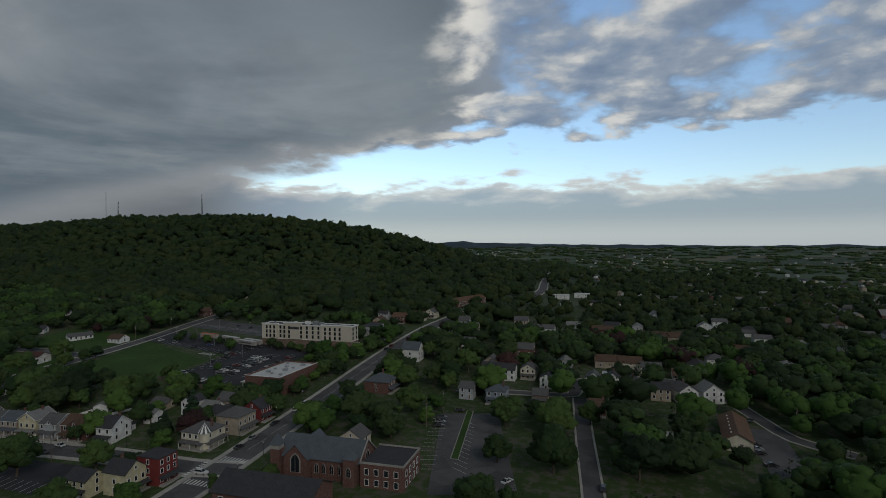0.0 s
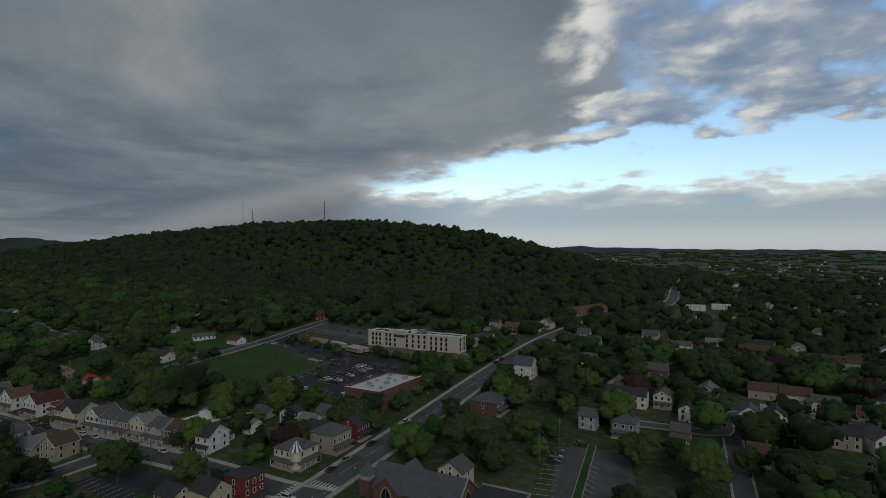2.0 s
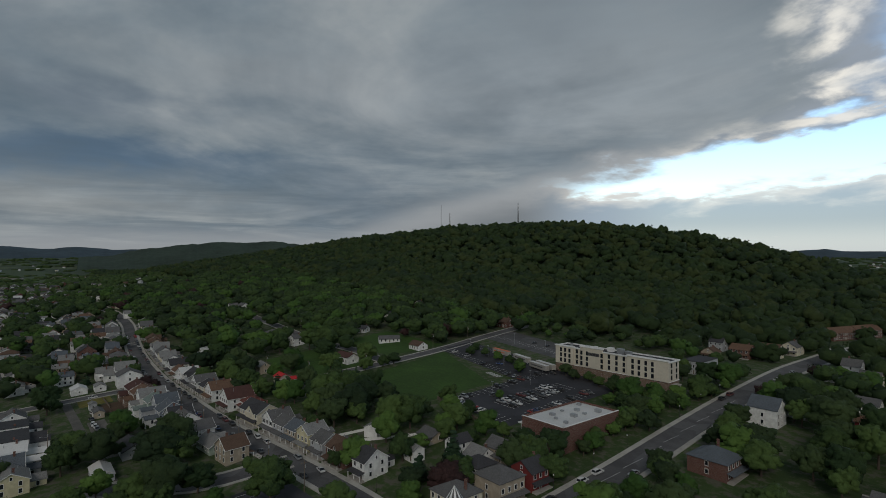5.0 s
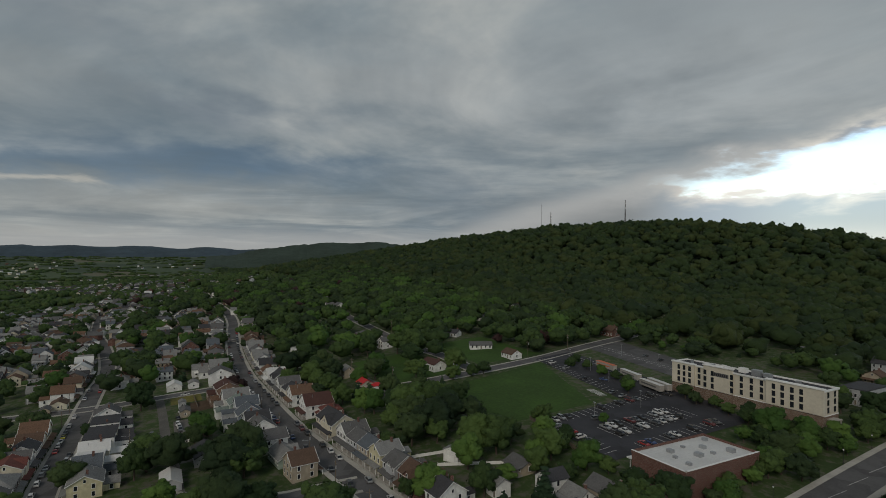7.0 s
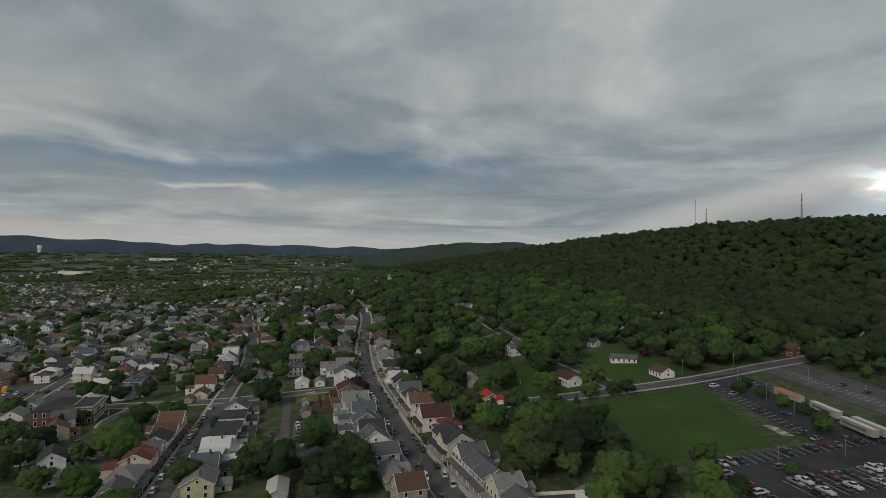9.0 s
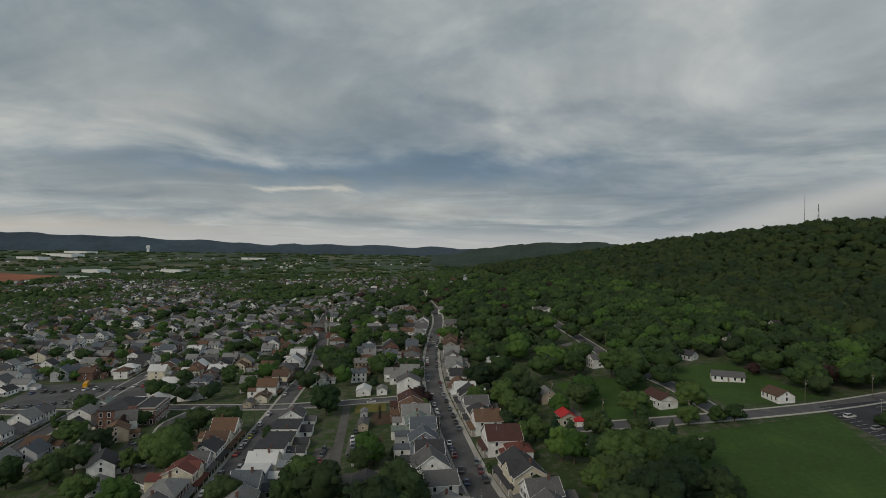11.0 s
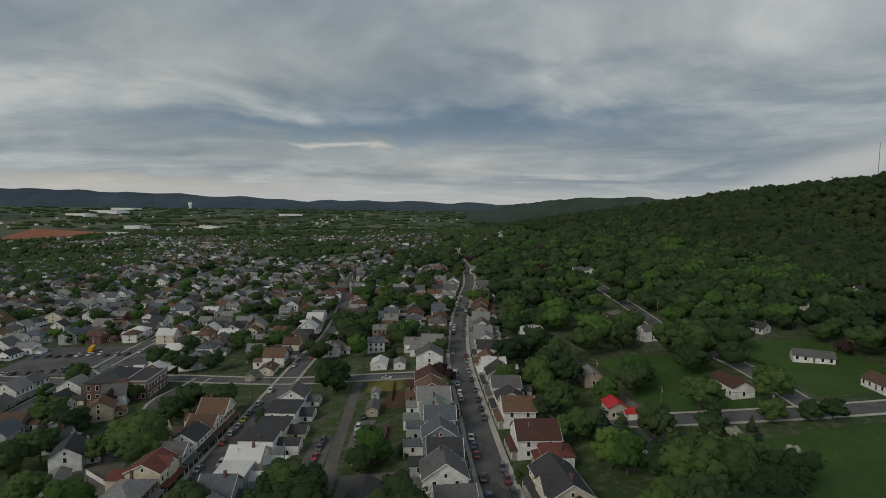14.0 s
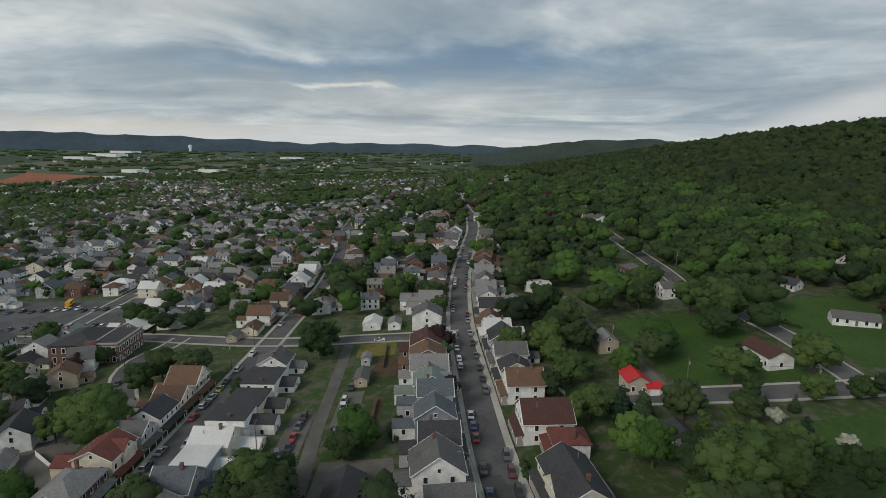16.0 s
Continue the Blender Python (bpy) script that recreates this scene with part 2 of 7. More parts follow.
def glass_dark(name):
    m, N, p = material(name, 0.08)
    p.inputs["Base Color"].default_value = (0.02, 0.024, 0.03, 1)
    p.inputs["Specular IOR Level"].default_value = 0.6
    return m


def leaves(name, dark, light, hue_scale=0.06, fine=1.6, depth=0.5):
    """Foliage: tones by tree and by clump, with leafy relief."""
    m, N, p = material(name, 0.75)
    pos = position(N)
    big = N.noise(pos, hue_scale, 2.0)
    clump = N.noise(pos, fine, 5.0, 0.72)
    isl = N.t.nodes.new("ShaderNodeNewGeometry").outputs["Random Per Island"]
    f = N.math("ADD", N.math("MULTIPLY", big, 0.4), N.math("ADD", N.math("MULTIPLY", clump, 0.5), N.math("MULTIPLY", isl, 0.1)))
    f = N.math("ADD", f, N.math("MULTIPLY", N.math("SUBTRACT", chance(N), 0.5), 0.4))
    N.put(p.inputs["Base Color"], N.mix(N.step(f, 0.3, 0.7), dark, light))
    p.inputs["Specular IOR Level"].default_value = 0.12
    bump(N, p, clump, 0.7, depth)
    return m


def ground_material():
    m, N, p = material("turf", 0.95)
    pos = position(N)
    x, y, z = N.sep(pos)
    flat = N.xyz(x, y, 0.0)
    a, b, c = N.noise(flat, 0.02, 4.0, 0.6), N.noise(flat, 0.25, 5.0, 0.65), N.noise(flat, 2.0, 3.0)
    near = N.mix(N.step(N.math("ADD", N.math("MULTIPLY", a, 0.6), N.math("MULTIPLY", b, 0.4)), 0.35, 0.68), (0.034, 0.062, 0.016), (0.07, 0.115, 0.03))
    near = N.mix(N.step(N.math("ADD", b, N.math("MULTIPLY", a, 0.3)), 0.61, 0.78), near, (0.12, 0.112, 0.088))
    near = N.mix(N.math("MULTIPLY", c, 0.35), near, (0.03, 0.045, 0.018))
    # farmland patchwork far out
    cell = N.voronoi(N.scaled(flat, (0.0032, 0.0060, 1.0)), 1.0)
    k = N.sep(cell["Color"])[0]
    far = N.ramp(k, [(0.0, (0.04, 0.066, 0.034)), (0.28, (0.062, 0.095, 0.048)), (0.46, (0.045, 0.07, 0.04)), (0.64, (0.09, 0.12, 0.062)), (0.8, (0.15, 0.14, 0.09)), (0.88, (0.075, 0.11, 0.05))], True)
    far = N.mix(N.math("MULTIPLY", b, 0.5), far, (0.045, 0.06, 0.035))
    away = N.math("SQRT", N.math("ADD", N.math("MULTIPLY", x, x), N.math("MULTIPLY", y, y)))
    N.put(p.inputs["Base Color"], N.mix(N.step(away, 800.0, 1100.0), near, far))
    bump(N, p, c, 0.5, 0.15)
    return m


def asphalt(name, colour=(0.1, 0.098, 0.1)):
    m, N, p = material(name, 0.85)
    pos = position(N)
    a, b = N.noise(pos, 0.12, 4.0, 0.6), N.noise(N.scaled(pos, (1.0, 1.0, 1.0)), 1.2, 5.0, 0.7)
    v = N.voronoi(pos, 0.1)
    patch = N.sep(v["Color"])[0]
    f = N.math("ADD", N.math("MULTIPLY", a, 0.5), N.math("ADD", N.math("MULTIPLY", b, 0.3), N.math("MULTIPLY", patch, 0.2)))
    N.put(p.inputs["Base Color"], N.mix(N.step(f, 0.3, 0.7), shade(colour, 0.72), shade(colour, 1.35)))
    bump(N, p, b, 0.3, 0.02)
    return m


def car_paint(name, colour, metal=0.0):
    m, N, p = material(name, 0.28, metal)
    dust = N.noise(position(N), 3.0, 4.0)
    N.put(p.inputs["Base Color"], N.mix(N.math("MULTIPLY", dust, 0.3), colour, (0.2, 0.19, 0.17)))
    p.inputs["Coat Weight"].default_value = 0.5
    return m


WALLS = {
    "white": siding("white_siding", (0.78, 0.78, 0.76)), "cream": siding("cream_siding", (0.68, 0.63, 0.5)),
    "grey": siding("grey_siding", (0.44, 0.455, 0.47)), "blue": siding("blue_grey_siding", (0.27, 0.31, 0.36)),
    "yellow": siding("yellow_siding", (0.62, 0.57, 0.38)), "tan": siding("tan_siding", (0.42, 0.36, 0.28)),
    "green": siding("green_siding", (0.35, 0.42, 0.36)),
    "brick": brickwork("red_brick", (0.145, 0.066, 0.052), (0.24, 0.2, 0.17)), "brown": brickwork("brown_brick", (0.175, 0.115, 0.082)),
    "red": siding("red_siding", (0.2, 0.04, 0.038)), "stone": worn("stucco", (0.5, 0.46, 0.38), 0.9, 0.2, 2.5),
}
ROOFS = {
    "dark": shingles("dark_shingles", (0.055, 0.055, 0.06)), "grey": shingles("grey_shingles", (0.12, 0.118, 0.118)),
    "pale": shingles("pale_grey_shingles", (0.22, 0.22, 0.215)), "brown": shingles("brown_shingles", (0.11, 0.07, 0.05)),
    "rust": shingles("rust_brown_shingles", (0.15, 0.09, 0.06)), "wine": shingles("dark_red_shingles", (0.15, 0.055, 0.045)), "umber": shingles("umber_shingles", (0.085, 0.042, 0.036)),
    "white": worn("white_roof_coating", (0.62, 0.62, 0.61), 0.6, 0.12), "slate": shingles("blue_slate", (0.105, 0.12, 0.138)),
    "red": worn("red_metal_roof", (0.5, 0.03, 0.035), 0.5, 0.12), "green": shingles("green_grey_shingles", (0.18, 0.22, 0.2)),
}
TRIM = worn("white_trim_paint", (0.8, 0.8, 0.78), 0.5, 0.1, relief=0)
GLASS = glass_dark("window_glass")
ASPHALT = asphalt("asphalt")
LOT = asphalt("dark_lot_asphalt", (0.042, 0.043, 0.05))
CONCRETE = worn("concrete", (0.36, 0.34, 0.31), 0.9, 0.18, 1.2, 0.2)
PAVING = worn("pavement_concrete", (0.4, 0.385, 0.35), 0.9, 0.2, 0.9, 0.15)
GRAVEL = worn("gravel", (0.14, 0.133, 0.122), 0.95, 0.3, 2.5, 0.15)
PAINT = worn("road_paint", (0.62, 0.62, 0.6), 0.7, 0.25, 1.0, 0.3, relief=0)
LAWN = worn("lawn_grass", (0.04, 0.085, 0.014), 0.95, 0.3, 0.6, 0.04, 0.08)
GARDEN = worn("dug_garden_soil", (0.085, 0.055, 0.035), 0.95, 0.35, 1.2, 0.2, 0.1)
STRAW = worn("yellowed_grass", (0.15, 0.135, 0.035), 0.95, 0.3, 0.8, 0.1, 0.08)
SOIL = worn("bare_red_soil", (0.3, 0.11, 0.055), 0.95, 0.25, 0.05, 0.01, 0.1)
WOOD = worn("weathered_wood", (0.16, 0.13, 0.10), 0.85, 0.3, 3.0)
BARK = worn("bark", (0.09, 0.07, 0.055), 0.95, 0.3, 4.0)
STEEL = worn("galvanised_steel", (0.4, 0.41, 0.42), 0.45, 0.15, 2.0, metal=0.6)
BLACKPAINT = worn("black_paint", (0.03, 0.03, 0.032), 0.5, 0.2, relief=0)
MASTS = worn("dull_mast_steel", (0.12, 0.115, 0.11), 0.7, 0.2, 2.0, metal=0.2)
RUBBER = worn("tyre_rubber", (0.022, 0.022, 0.022), 0.85, 0.2)
REDPAINT = worn("red_paint", (0.5, 0.05, 0.03), 0.5, 0.2, relief=0)
ORANGE = worn("orange_roof_paint", (0.6, 0.17, 0.08), 0.6, 0.15)
YELLOWPAINT = worn("bus_yellow_paint", (0.7, 0.36, 0.02), 0.4, 0.1, relief=0)
LEAF = leaves("leaves", (0.025, 0.047, 0.018), (0.074, 0.119, 0.034))
LEAF_SPRING = leaves("spring_leaves", (0.039, 0.084, 0.020), (0.091, 0.157, 0.036))
LEAF_DARK = leaves("dark_leaves", (0.020, 0.036, 0.017), (0.051, 0.079, 0.029))
LEAF_RED = leaves("copper_leaves", (0.030, 0.019, 0.019), (0.078, 0.041, 0.038))
LEAF_WHITE = leaves("blossom", (0.25, 0.27, 0.2), (0.6, 0.6, 0.52))
NEEDLES = leaves("needles", (0.017, 0.039, 0.020), (0.049, 0.081, 0.039))
WOODS = leaves("woodland_leaves", (0.028, 0.048, 0.018), (0.073, 0.107, 0.034), 0.06, 0.55, 1.6)
WOODS_OLIVE = leaves("olive_woodland_leaves", (0.038, 0.055, 0.019), (0.085, 0.110, 0.036), 0.06, 0.55, 1.6)
# Blue of distance haze is put into the far ridges' base colour.
HAZEHILL = worn("haze_blue_wooded_hill", (0.048, 0.072, 0.092), 0.95, 0.25, 0.02, 0.004, 0)
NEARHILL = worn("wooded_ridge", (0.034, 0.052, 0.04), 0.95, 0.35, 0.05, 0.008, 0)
GROUND = ground_material()


# ---- mesh helpers ----
class Shape:
    """Collects vertices and faces with material slots; becomes one mesh."""

    def __init__(self):
        self.v, self.f, self.m = [], [], []

    def add(self, verts, faces, mat=0):
        k = len(self.v)
        self.v += [tuple(p) for p in verts]
        self.f += [tuple(i + k for i in f) for f in faces]
        self.m += [mat] * len(faces)
        return self

    def box(self, x0, y0, z0, x1, y1, z1, mat=0):
        v = [(x0, y0, z0), (x1, y0, z0), (x1, y1, z0), (x0, y1, z0), (x0, y0, z1), (x1, y0, z1), (x1, y1, z1), (x0, y1, z1)]
        return self.add(v, [(0, 3, 2, 1), (4, 5, 6, 7), (0, 1, 5, 4), (1, 2, 6, 5), (2, 3, 7, 6), (3, 0, 4, 7)], mat)

    def slab(self, quad, thick, mat=0):
        """A four-cornered sheet with thickness below it."""
        lo = [(x, y, z - thick) for x, y, z in quad]
        return self.add(list(quad) + lo, [(0, 1, 2, 3), (7, 6, 5, 4), (0, 4, 5, 1), (1, 5, 6, 2), (2, 6, 7, 3), (3, 7, 4, 0)], mat)

    def prism(self, ring, z0, z1, mat=0, top=1.0, cx=0.0, cy=0.0):
        n = len(ring)
        a = [(x, y, z0) for x, y in ring]
        b = [(cx + (x - cx) * top, cy + (y - cy) * top, z1) for x, y in ring]
        return self.add(a + b, [tuple(range(n - 1, -1, -1)), tuple(range(n, 2 * n))] + [(i, (i + 1) % n, n + (i + 1) % n, n + i) for i in range(n)], mat)

    def tube(self, x, y, z0, z1, r0, r1=None, n=8, mat=0):
        ring = [(x + r0 * math.cos(2 * math.pi * k / n), y + r0 * math.sin(2 * math.pi * k / n)) for k in range(n)]
        return self.prism(ring, z0, z1, mat, (r1 if r1 is not None else r0) / r0, x, y)

    def beam(self, p, q, r, n=5, mat=0, r1=None):
        p, q = Vector(p), Vector(q)
        d = (q - p).normalized()
        a = d.orthogonal().normalized()
        b = d.cross(a)
        e = r if r1 is None else r1
        v = [p + (a * math.cos(t) + b * math.sin(t)) * r for t in [2 * math.pi * k / n for k in range(n)]]
        v += [q + (a * math.cos(t) + b * math.sin(t)) * e for t in [2 * math.pi * k / n for k in range(n)]]
        return self.add(v, [tuple(range(n - 1, -1, -1)), tuple(range(n, 2 * n))] + [(i, (i + 1) % n, n + (i + 1) % n, n + i) for i in range(n)], mat)

    def mesh(self, name, mats):
        me = bpy.data.meshes.new(name)
        me.from_pydata(self.v, [], self.f)
        for m in mats if isinstance(mats, (list, tuple)) else [mats]:
            me.materials.append(m)
        if any(self.m):
            me.polygons.foreach_set("material_index", self.m)
        return me


def part(name, shape, mats, parent, label="", at=None):
    """One mesh object under a thing or a part; shape may be a ready mesh."""
    me = shape.mesh(name, mats) if isinstance(shape, Shape) else shape
    ob = new(name, me)
    ob.parent = parent
    if at is not None:
        ob.matrix_basis = at
    if label:
        ob["label"] = label
    return ob


def thing(name, label, category, group="", at=None, kind=""):
    ob = new(name)
    ob.empty_display_size = 0.5
    if at is not None:
        ob.matrix_basis = at
    return tagged(ob, label, category, group, kind)


def solid(name, shape, mats, label, category="", group="", kind="", at=None):
    ob = new(name, shape.mesh(name, mats))
    if at is not None:
        ob.matrix_basis = at
    return tagged(ob, label, category, group, kind)


def big_mesh(name, verts, tris, mats, index=None, normals=None):
    """A mesh straight from arrays of points and triangles."""
    me = bpy.data.meshes.new(name)
    nv, nt = len(verts), len(tris)
    me.vertices.add(nv)
    me.vertices.foreach_set("co", np.asarray(verts, np.float32).ravel())
    me.loops.add(nt * 3)
    me.loops.foreach_set("vertex_index", np.asarray(tris, np.int32).ravel())
    me.polygons.add(nt)
    me.polygons.foreach_set("loop_start", np.arange(0, nt * 3, 3, dtype=np.int32))
    for m in mats:
        me.materials.append(m)
    if index is not None:
        me.polygons.foreach_set("material_index", np.asarray(index, np.int32))
    me.polygons.foreach_set("use_smooth", np.ones(nt, bool))
    if normals is not None:
        at = me.attributes.new("custom_normal", "FLOAT_VECTOR", "POINT")
        at.data.foreach_set("vector", np.asarray(normals, np.float32).ravel())
    me.update(calc_edges=True)
    return me


# ---- the lie of the land ----
U = 1.25        # metres to one unit of the town plan, in which places are given below


def soft_clamp(v, lo, hi, w):
    return lo + w * np.logaddexp(0, (v - lo) / w) - w * np.logaddexp(0, (v - hi) / w)


HILLS = ((-911.8, 679.3, 82.8, 342.2, 282.1, 0.67), (-541.6, 775.6, 46.5, 202.4, 120.2, 0.44), (-372.5, 869.3, 15.6, 120.1, 120.0, -1.13))


def height(x, y):
    """Ground level: a town on a slope that rises north, a wooded hill beyond, a plain all round."""
    x, y = x / U, y / U
    k = 0.5 * (1 - np.tanh((x + 110) / 90))
    z = (0.03 + 0.048 * k) * soft_clamp(y - 100, -170, 150, 30) * np.exp(-(np.maximum(0, -x - 420) / 500) ** 2)
    z = z - 8 * np.tanh(np.maximum(0, np.hypot(x, y) - 500) / 900)
    for cx, cy, a, su, sv, r in HILLS:
        p, q = (x - cx) * np.cos(r) + (y - cy) * np.sin(r), -(x - cx) * np.sin(r) + (y - cy) * np.cos(r)
        z = z + a * np.exp(-(p / su) ** 2 / 2 - (q / sv) ** 2 / 2)
    t = np.clip((np.hypot(x, y) * U - 1500) / 3000, 0, 1)
    return z * U + 62 * t * t * (3 - 2 * t)


def gz(x, y):
    return float(height(x, y))


def build_ground():
    def axis(lo, hi, step, far):
        mid = np.arange(lo, hi + 0.1, step)
        out, s = [], step
        p = hi
        while p < far:
            s *= 1.18
            p += s
            out.append(min(p, far))
        left, s, p = [], step, lo
        while p > -far:
            s *= 1.18
            p -= s
            left.append(max(p, -far))
        return np.array(left[::-1] + list(mid) + out)

    xs, ys = axis(-950, 275, 8.5, 4950), axis(-375, 650, 8.5, 4950)
    X, Y = np.meshgrid(xs, ys)
    Z = height(X, Y)
    nx, ny = len(xs), len(ys)
    idx = np.arange(nx * ny).reshape(ny, nx)
    a, b, c, d = idx[:-1, :-1].ravel(), idx[:-1, 1:].ravel(), idx[1:, 1:].ravel(), idx[1:, :-1].ravel()
    tris = np.concatenate([np.stack([a, b, c], 1), np.stack([a, c, d], 1)])
    me = big_mesh("ground", np.stack([X.ravel(), Y.ravel(), Z.ravel()], 1), tris, [GROUND])
    tagged(new("ground", me), "grassy rolling ground with patched far fields", "ground", kind="structure")


build_ground()

ROADS = []      # (points, half width) kept for clearances


def ribbon(points, width, lift, step=6.0):
    """A strip of the ground's shape along a smooth line."""
    pts = [Vector((x, y)) * U for x, y in points]
    line = []
    for i in range(len(pts) - 1):
        p0, p1, p2, p3 = pts[max(i - 1, 0)], pts[i], pts[i + 1], pts[min(i + 2, len(pts) - 1)]
        n = max(1, int((p2 - p1).length / step))
        for k in range(n):
            t = k / n
            line.append(0.5 * ((2 * p1) + (p2 - p0) * t + (2 * p0 - 5 * p1 + 4 * p2 - p3) * t * t + (3 * p1 - p0 - 3 * p2 + p3) * t ** 3))
    line.append(pts[-1])
    s = Shape()
    v = []
    for i, p in enumerate(line):
        d = (line[min(i + 1, len(line) - 1)] - line[max(i - 1, 0)]).normalized()
        n = Vector((-d.y, d.x))
        for a in width:
            q = p + n * a
            v.append((q.x, q.y, gz(q.x, q.y) + lift))
    w = len(width)
    f = [(i * w + k + 1, i * w + k, (i + 1) * w + k, (i + 1) * w + k + 1) for i in range(len(line) - 1) for k in range(w - 1)]
    s.add(v, f)
    return s, line


def kerb_strip(line, inner, outer, lift):
    """A raised strip beside a road, with its kerb face."""
    s, v = Shape(), []
    for i, p in enumerate(line):
        d = (line[min(i + 1, len(line) - 1)] - line[max(i - 1, 0)]).normalized()
        n = Vector((-d.y, d.x))
        a, b = p + n * inner, p + n * outer
        za, zb = gz(a.x, a.y), gz(b.x, b.y)
        v += [(a.x, a.y, za), (a.x, a.y, za + lift), (b.x, b.y, zb + lift), (b.x, b.y, zb - 0.1)]
    f = []
    for i in range(len(line) - 1):
        for k in range(3):
            q = (i * 4 + k, i * 4 + k + 1, i * 4 + 4 + k + 1, i * 4 + 4 + k)
            f.append(q if inner > 0 else q[::-1])
    return s.add(v, f)


def road(name, points, half, label, side=0.0, mat=None, lift=0.09, far=0.0):
    s, line = ribbon(points, (-half, 0, half), lift + far)
    solid(name, s, mat or ASPHALT, label, "road", kind="structure")
    ROADS.append((np.array([(p.x, p.y) for p in line]), half + side))
    if side:
        for sg in (1, -1):
            solid("pavement", kerb_strip(line, sg * half, sg * (half + side), lift + 0.14 + far), PAVING, "pale concrete pavement beside the road", "pavement", kind="structure")
    return line


def sheet(name, ring, mat, label, category, lift=0.07, step=8.0):
    """A four-cornered paved or grassy area lying on the ground."""
    a, b, c, d = [Vector(p) * U for p in ring]
    n = max(2, int(max((b - a).length, (c - d).length) / step))
    m = max(2, int(max((d - a).length, (c - b).length) / step))
    v = []
    for j in range(m + 1):
        for i in range(n + 1):
            p = (a.lerp(b, i / n)).lerp(d.lerp(c, i / n), j / m)
            v.append((p.x, p.y, gz(p.x, p.y) + lift))
    f = [(j * (n + 1) + i, j * (n + 1) + i + 1, (j + 1) * (n + 1) + i + 1, (j + 1) * (n + 1) + i) for j in range(m) for i in range(n)]
    return solid(name, Shape().add(v, f), mat, label, category, kind="structure")


# ---- kinds of things ----
OCC = []        # (x, y, radius) of what stands already
CLEAR = []      # (x0, y0, x1, y1) kept free of trees


def claimed(x, y, r):
    OCC.append((x, y, r))


def free(x, y, r):
    for x0, y0, x1, y1 in CLEAR:
        if x0 * U - r < x < x1 * U + r and y0 * U - r < y < y1 * U + r:
            return False
    for pts, half in ROADS:
        if np.min(np.hypot(pts[:, 0] - x, pts[:, 1] - y)) < half + r:
            return False
    o = OCC_ARRAY() 
    return not len(o) or np.min(np.hypot(o[:, 0] - x, o[:, 1] - y) - o[:, 2]) > r


def in_sight(x, y):
    """Whether a place of the plan lies within the arc that the flight looks over."""
    return x < 0.45 * y + 25 and y > 90 - 0.92 * (-88 - min(x, -88)) - (60 if x > -200 else 12)


_occ = [0, np.zeros((0, 3))]


def OCC_ARRAY():
    if _occ[0] != len(OCC):
        _occ[0], _occ[1] = len(OCC), np.array(OCC)
    return _occ[1]


_window_meshes = {}


def window_mesh(w, h, frame_mat=None):
    """One pane set back in a raised frame, as a single joined piece."""
    key = (w, h, frame_mat.name if frame_mat else "")
    if key not in _window_meshes:
        rings = [(0.12, 0.05), (0.12, -0.1), (0.0, -0.1), (0.0, -0.02)]
        v = [(sx * (w / 2 + g), y, (h + g) if top else -g) for g, y in rings for sx, top in ((-1, 0), (1, 0), (1, 1), (-1, 1))]
        s = Shape().add(v, [(r * 4 + k, r * 4 + (k + 1) % 4, r * 4 + 4 + (k + 1) % 4, r * 4 + 4 + k) for r in range(3) for k in range(4)], 0)
        s.f.append((12, 13, 14, 15))
        s.m.append(1)
        _window_meshes[key] = s.mesh("window", [frame_mat or TRIM, GLASS])
    return _window_meshes[key]


def shutter_mesh(h):
    if ("shutter", h) not in _window_meshes:
        _window_meshes["shutter", h] = Shape().box(-0.19, -0.09, -0.05, 0.19, 0.02, h + 0.05).mesh("shutter", BLACKPAINT)
    return _window_meshes["shutter", h]


def door_mesh():
    if "door" not in _window_meshes:
        w, h = 0.9, 2.05
        rings = [(0.12, 0.05), (0.12, -0.1), (0.0, -0.1), (0.0, -0.03)]
        v = [(sx * (w / 2 + g), y, (h + g) if top else 0.0) for g, y in rings for sx, top in ((-1, 0), (1, 0), (1, 1), (-1, 1))]
        s = Shape().add(v, [(r * 4 + k, r * 4 + (k + 1) % 4, r * 4 + 4 + (k + 1) % 4, r * 4 + 4 + k) for r in range(3) for k in range(4)], 0)
        s.f.append((12, 13, 14, 15))
        s.m.append(1)
        _window_meshes["door"] = s.mesh("door", [TRIM, WOOD])
    return _window_meshes["door"]


def gabled(w, d, eave, rise, ridge, x0=0.0, y0=0.0, base=-2.5):
    """Walls with gable ends; the ridge runs along x, along y, or the top is level."""
    s = Shape()
    a, b = w / 2, d / 2
    v = [(-a, -b), (a, -b), (a, b), (-a, b)]
    lo, hi = [(x + x0, y + y0, base) for x, y in v], [(x + x0, y + y0, eave) for x, y in v]
    s.add(lo + hi, [(0, 1, 5, 4), (1, 2, 6, 5), (2, 3, 7, 6), (3, 0, 4, 7), (4, 5, 6, 7)])
    if ridge == "x":
        s.add([(-a + x0, -b + y0, eave), (-a + x0, b + y0, eave), (-a + x0, y0, eave + rise)], [(0, 2, 1)])
        s.add([(a + x0, -b + y0, eave), (a + x0, b + y0, eave), (a + x0, y0, eave + rise)], [(0, 1, 2)])
    elif ridge == "y":
        s.add([(-a + x0, -b + y0, eave), (a + x0, -b + y0, eave), (x0, -b + y0, eave + rise)], [(0, 1, 2)])
        s.add([(-a + x0, b + y0, eave), (a + x0, b + y0, eave), (x0, b + y0, eave + rise)], [(0, 2, 1)])
    return s


